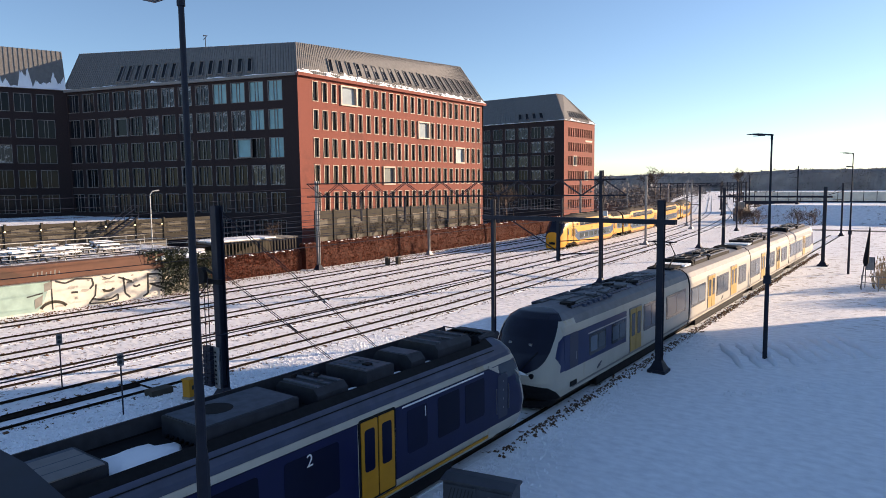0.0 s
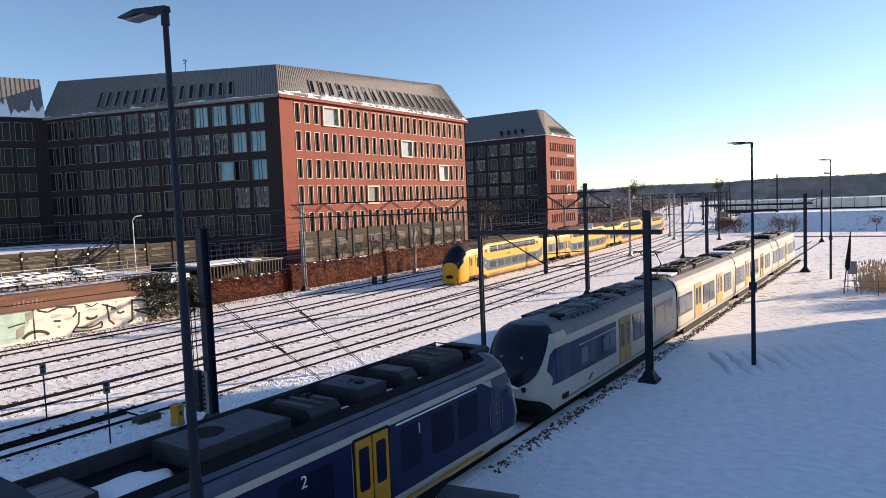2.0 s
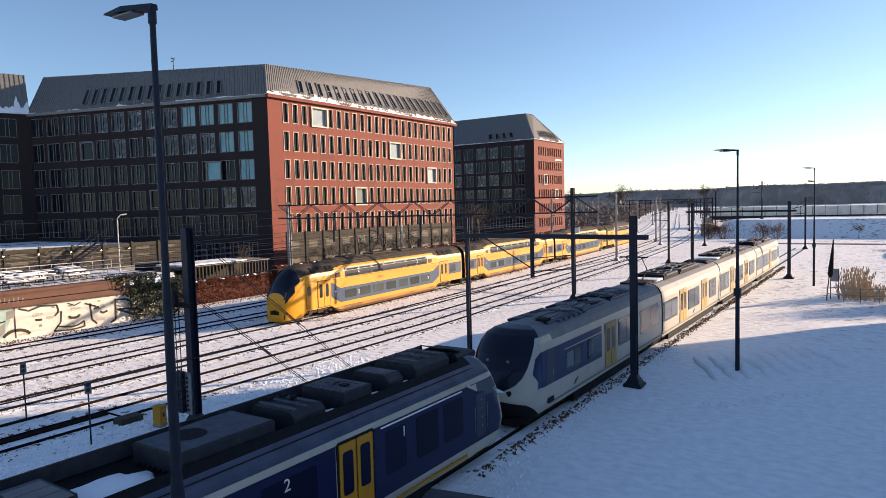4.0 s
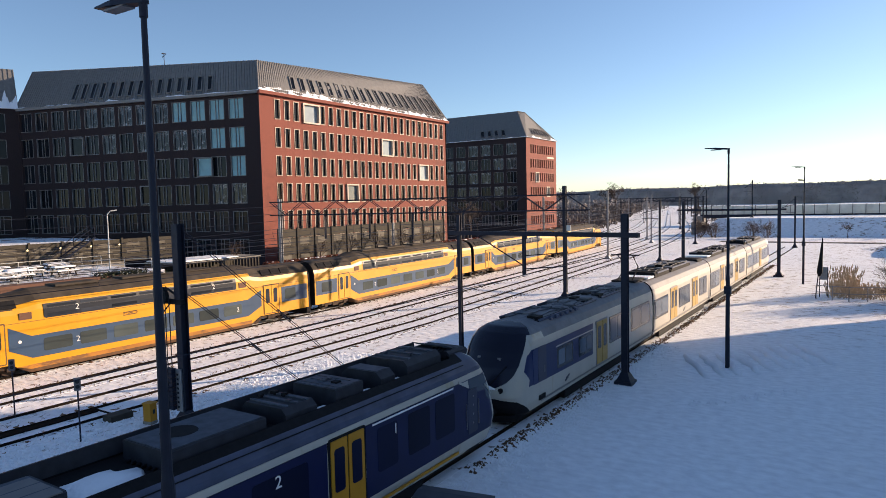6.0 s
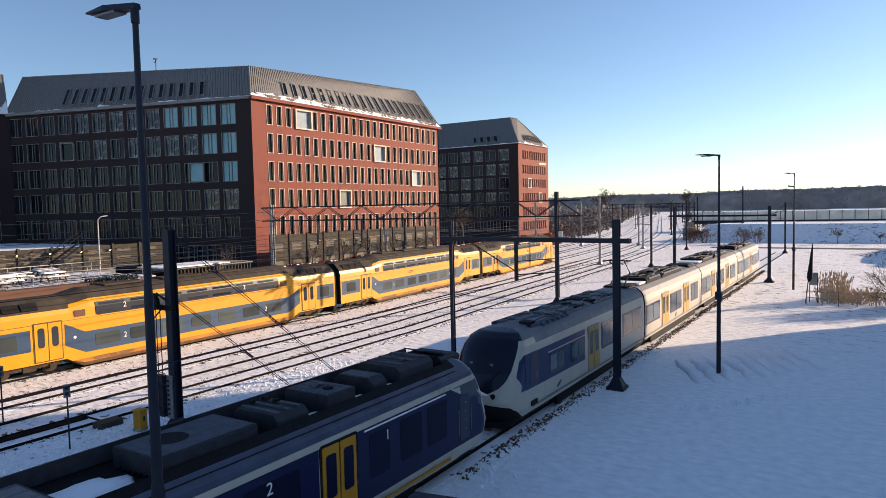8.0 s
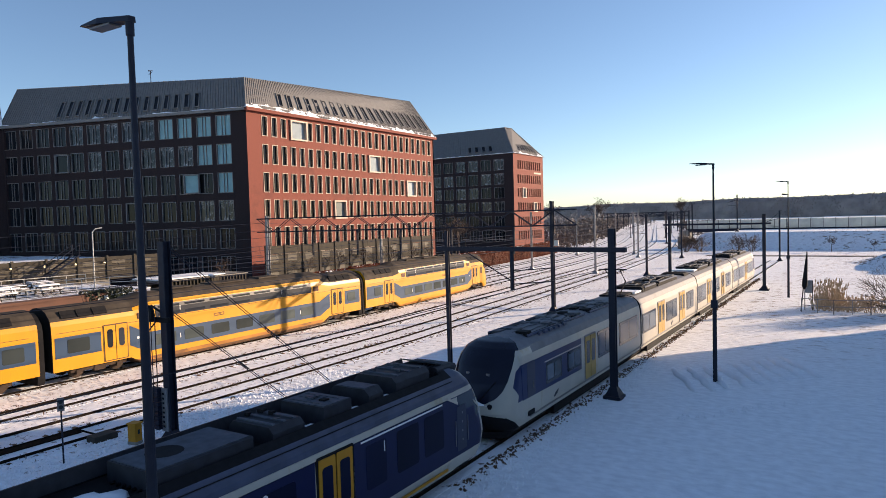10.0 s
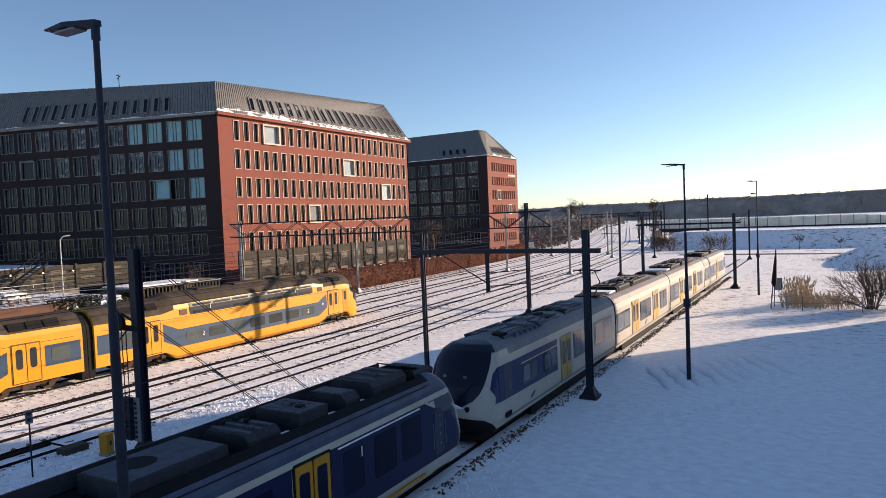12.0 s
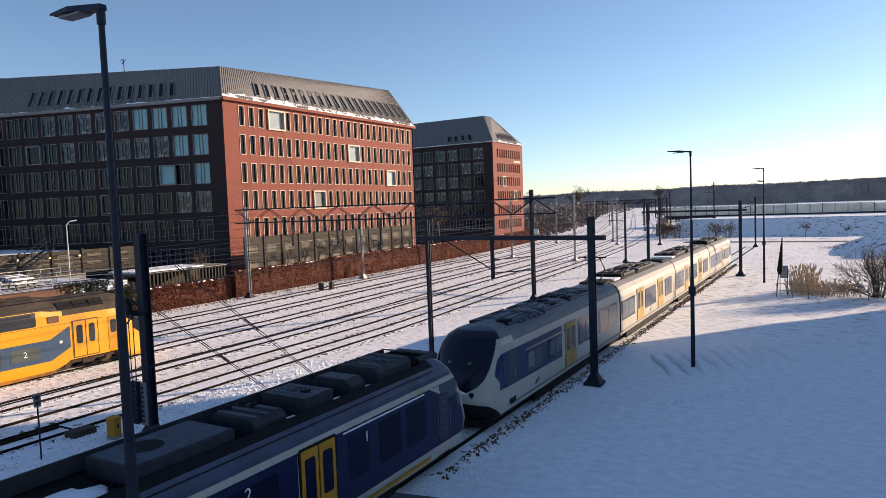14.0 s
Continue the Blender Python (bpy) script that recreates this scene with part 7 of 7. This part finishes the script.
spots = []
for _ in range(5200):
    y = rd.uniform(8, 40)
    x = -10.9 + abs(rd.gauss(0, 1.1)) * (1.4 - y / 45)
    spots.append((x, y, rd.uniform(.02, .06)))
for _ in range(2600):
    spots.append((rd.uniform(-26.5, -23.5) + rd.gauss(0, .4), rd.uniform(6, 30), rd.uniform(.03, .10)))
TRAIL = [Vector(p) for p in ((-6.3, 29.0), (-4.8, 30.2), (-3.7, 31.9), (-1.1, 34.8), (2.3, 36.3), (7.0, 37.4))]
for p, q in zip(TRAIL, TRAIL[1:]):
    n = int((q - p).length / 0.33)
    for k in range(n):
        c = p.lerp(q, k / n)
        side = 0.12 * (-1) ** k
        for j in range(3):
            spots.append((c.x + rd.gauss(0, .07) + side, c.y + rd.gauss(0, .07) - side, rd.uniform(.05, .10)))
crumbs("snow_clods", "snow", spots, "loose clods of kicked-up snow", "snow")
spots = []
for _ in range(2600):
    y = 18 + 76 * rd.random()
    spots.append((-10.78 + rd.gauss(0, .15), y, rd.uniform(.03, .10)))
for b in MAIN_TRACKS:
    for _ in range(2300):
        y = -8 + 110 * rd.random() ** 1.4
        s = rd.choice((-1, 1))
        spots.append((b + bend(y) + s * (1.05 + rd.gauss(0, .28)), y, rd.uniform(.02, .05) * (1 + y / 90)))
crumbs("stones", "brown", spots, "brown ballast stones showing through the snow", "stones")
v, f = [], []
for b in MAIN_TRACKS:
    for k in range(170):
        y = -6 + k * 0.62
        for sx in (-1, 1):
            if rd.random() < 0.45 + 0.3 * noise.noise(Vector((b, y * .12, sx))):
                x, w, d, h = b + bend(y) + sx * 1.16 + rd.gauss(0, .04), rd.uniform(.05, .16), rd.uniform(.06, .11), rd.uniform(.03, .06)
                i = len(v)
                v += [(x - w, y - d, 0), (x + w, y - d, 0), (x + w, y + d, 0), (x - w, y + d, 0), (x - w * .8, y - d * .8, h), (x + w * .8, y - d * .8, h), (x + w * .8, y + d * .8, h), (x - w * .8, y + d * .8, h)]
                f += [(i + 4, i + 5, i + 6, i + 7), (i, i + 1, i + 5, i + 4), (i + 1, i + 2, i + 6, i + 5), (i + 2, i + 3, i + 7, i + 6), (i + 3, i, i + 4, i + 7)]
me = bpy.data.meshes.new("sleeper_ends")
me.from_pydata(v, [], f)
me.materials.append(M["brown"])
tagged(new("sleeper_ends", me), "dark sleeper ends showing through the snow", "sleepers", kind="stuff")
spots = []
for _ in range(2200):
    y = rd.uniform(36, 110)
    x = hedge_x(y) + 1.0 + abs(rd.gauss(0, 1.2))
    spots.append((x, y, rd.uniform(.03, .09)))
for _ in range(900):
    spots.append((-51.8 + abs(rd.gauss(0, 1.2)), rd.uniform(5, 36), rd.uniform(.04, .1)))
crumbs("weeds", "brown", spots, "dead weeds poking through thin snow", "weeds")

# low furrows in the snow beside the lamp post
fur = []
for k in range(9):
    cx, cy = -7.6 + k * 0.62, 36.0 + k * 0.72
    rings = []
    for j in range(9):
        f = j / 8 - .5
        x, y = cx + 2.6 * f + .1 * rd.gauss(0, 1), cy - 5.0 * f
        hgt = .17 * (1 - (2 * f) ** 2) + .01
        rings.append([(x - .30, y - .14, -.05), (x + .14, y + .06, -.05), (x + .03, y, hgt), (x - .03, y, hgt)])
    fur.append(rings)
bm = bmesh.new()
for rings in fur:
    loft(bm, rings)
tagged(part("snow_furrows", bm, "snow", None, smooth=True), "low furrows blown into the snow", "snow", kind="stuff")

# block added out of view, only to keep the near ground in shade
C0 = Vector((15.0, 73.8, 0))
cd, cn = Vector((0.79, -0.61, 0)), Vector((0.61, 0.79, 0))
sb = tagged(new("wall_east"), "plain unseen block added to shade the near ground", "wall", kind="structure")
bm = bmesh.new()
plate(bm, [C0, C0 + cd * 75, C0 + cd * 75 + cn * 12, C0 + cn * 12], (0, 0, 31))
part("block", bm, "concrete", sb)

# corner of the parapet under the viewpoint
pp = tagged(new("parapet"), "dark parapet corner of the raised walkway", "parapet", kind="structure")
bm = bmesh.new()
plate(bm, [(-4.6, 1.5, -0.1), (-4.0, 1.5, -0.1), (-3.3, 1.42, -0.1), (-2.9, 1.15, -0.1), (-2.2, 0.6, -0.1), (-3.0, 0.4, -0.1), (-4.8, 0.9, -0.1)], (0, 0, 7.3))
part("coping", bm, "dark_metal", pp)


# ---------------- what moves ----------------
def nose_at(t):
    """Where the passing train's leading end is along the line."""
    return 82.9 - 11.95 * t


def line_x(y):
    return MAIN_TRACKS[2] + bend(y)


def motions():
    n = 29
    for k, car in enumerate((lead_car, second_car, third_car, tail_car)):
        rows = []
        for i in range(n):
            t = 14.0 * i / (n - 1)
            a = nose_at(t) + (0.0, CAB_L, CAB_L + CAR_L, CAB_L + 2 * CAR_L)[k]
            b = a + (CAB_L if k in (0, 3) else CAR_L)
            ya, yb = (a, b) if k < 3 else (b, a)
            xa, xb = line_x(ya), line_x(yb)
            ang = math.degrees(math.atan2(yb - ya, xb - xa)) - 90
            rows.append((t, pose(xa, ya, 0.0, 0, 0, ang)))
        walk(car, rows)


motions()
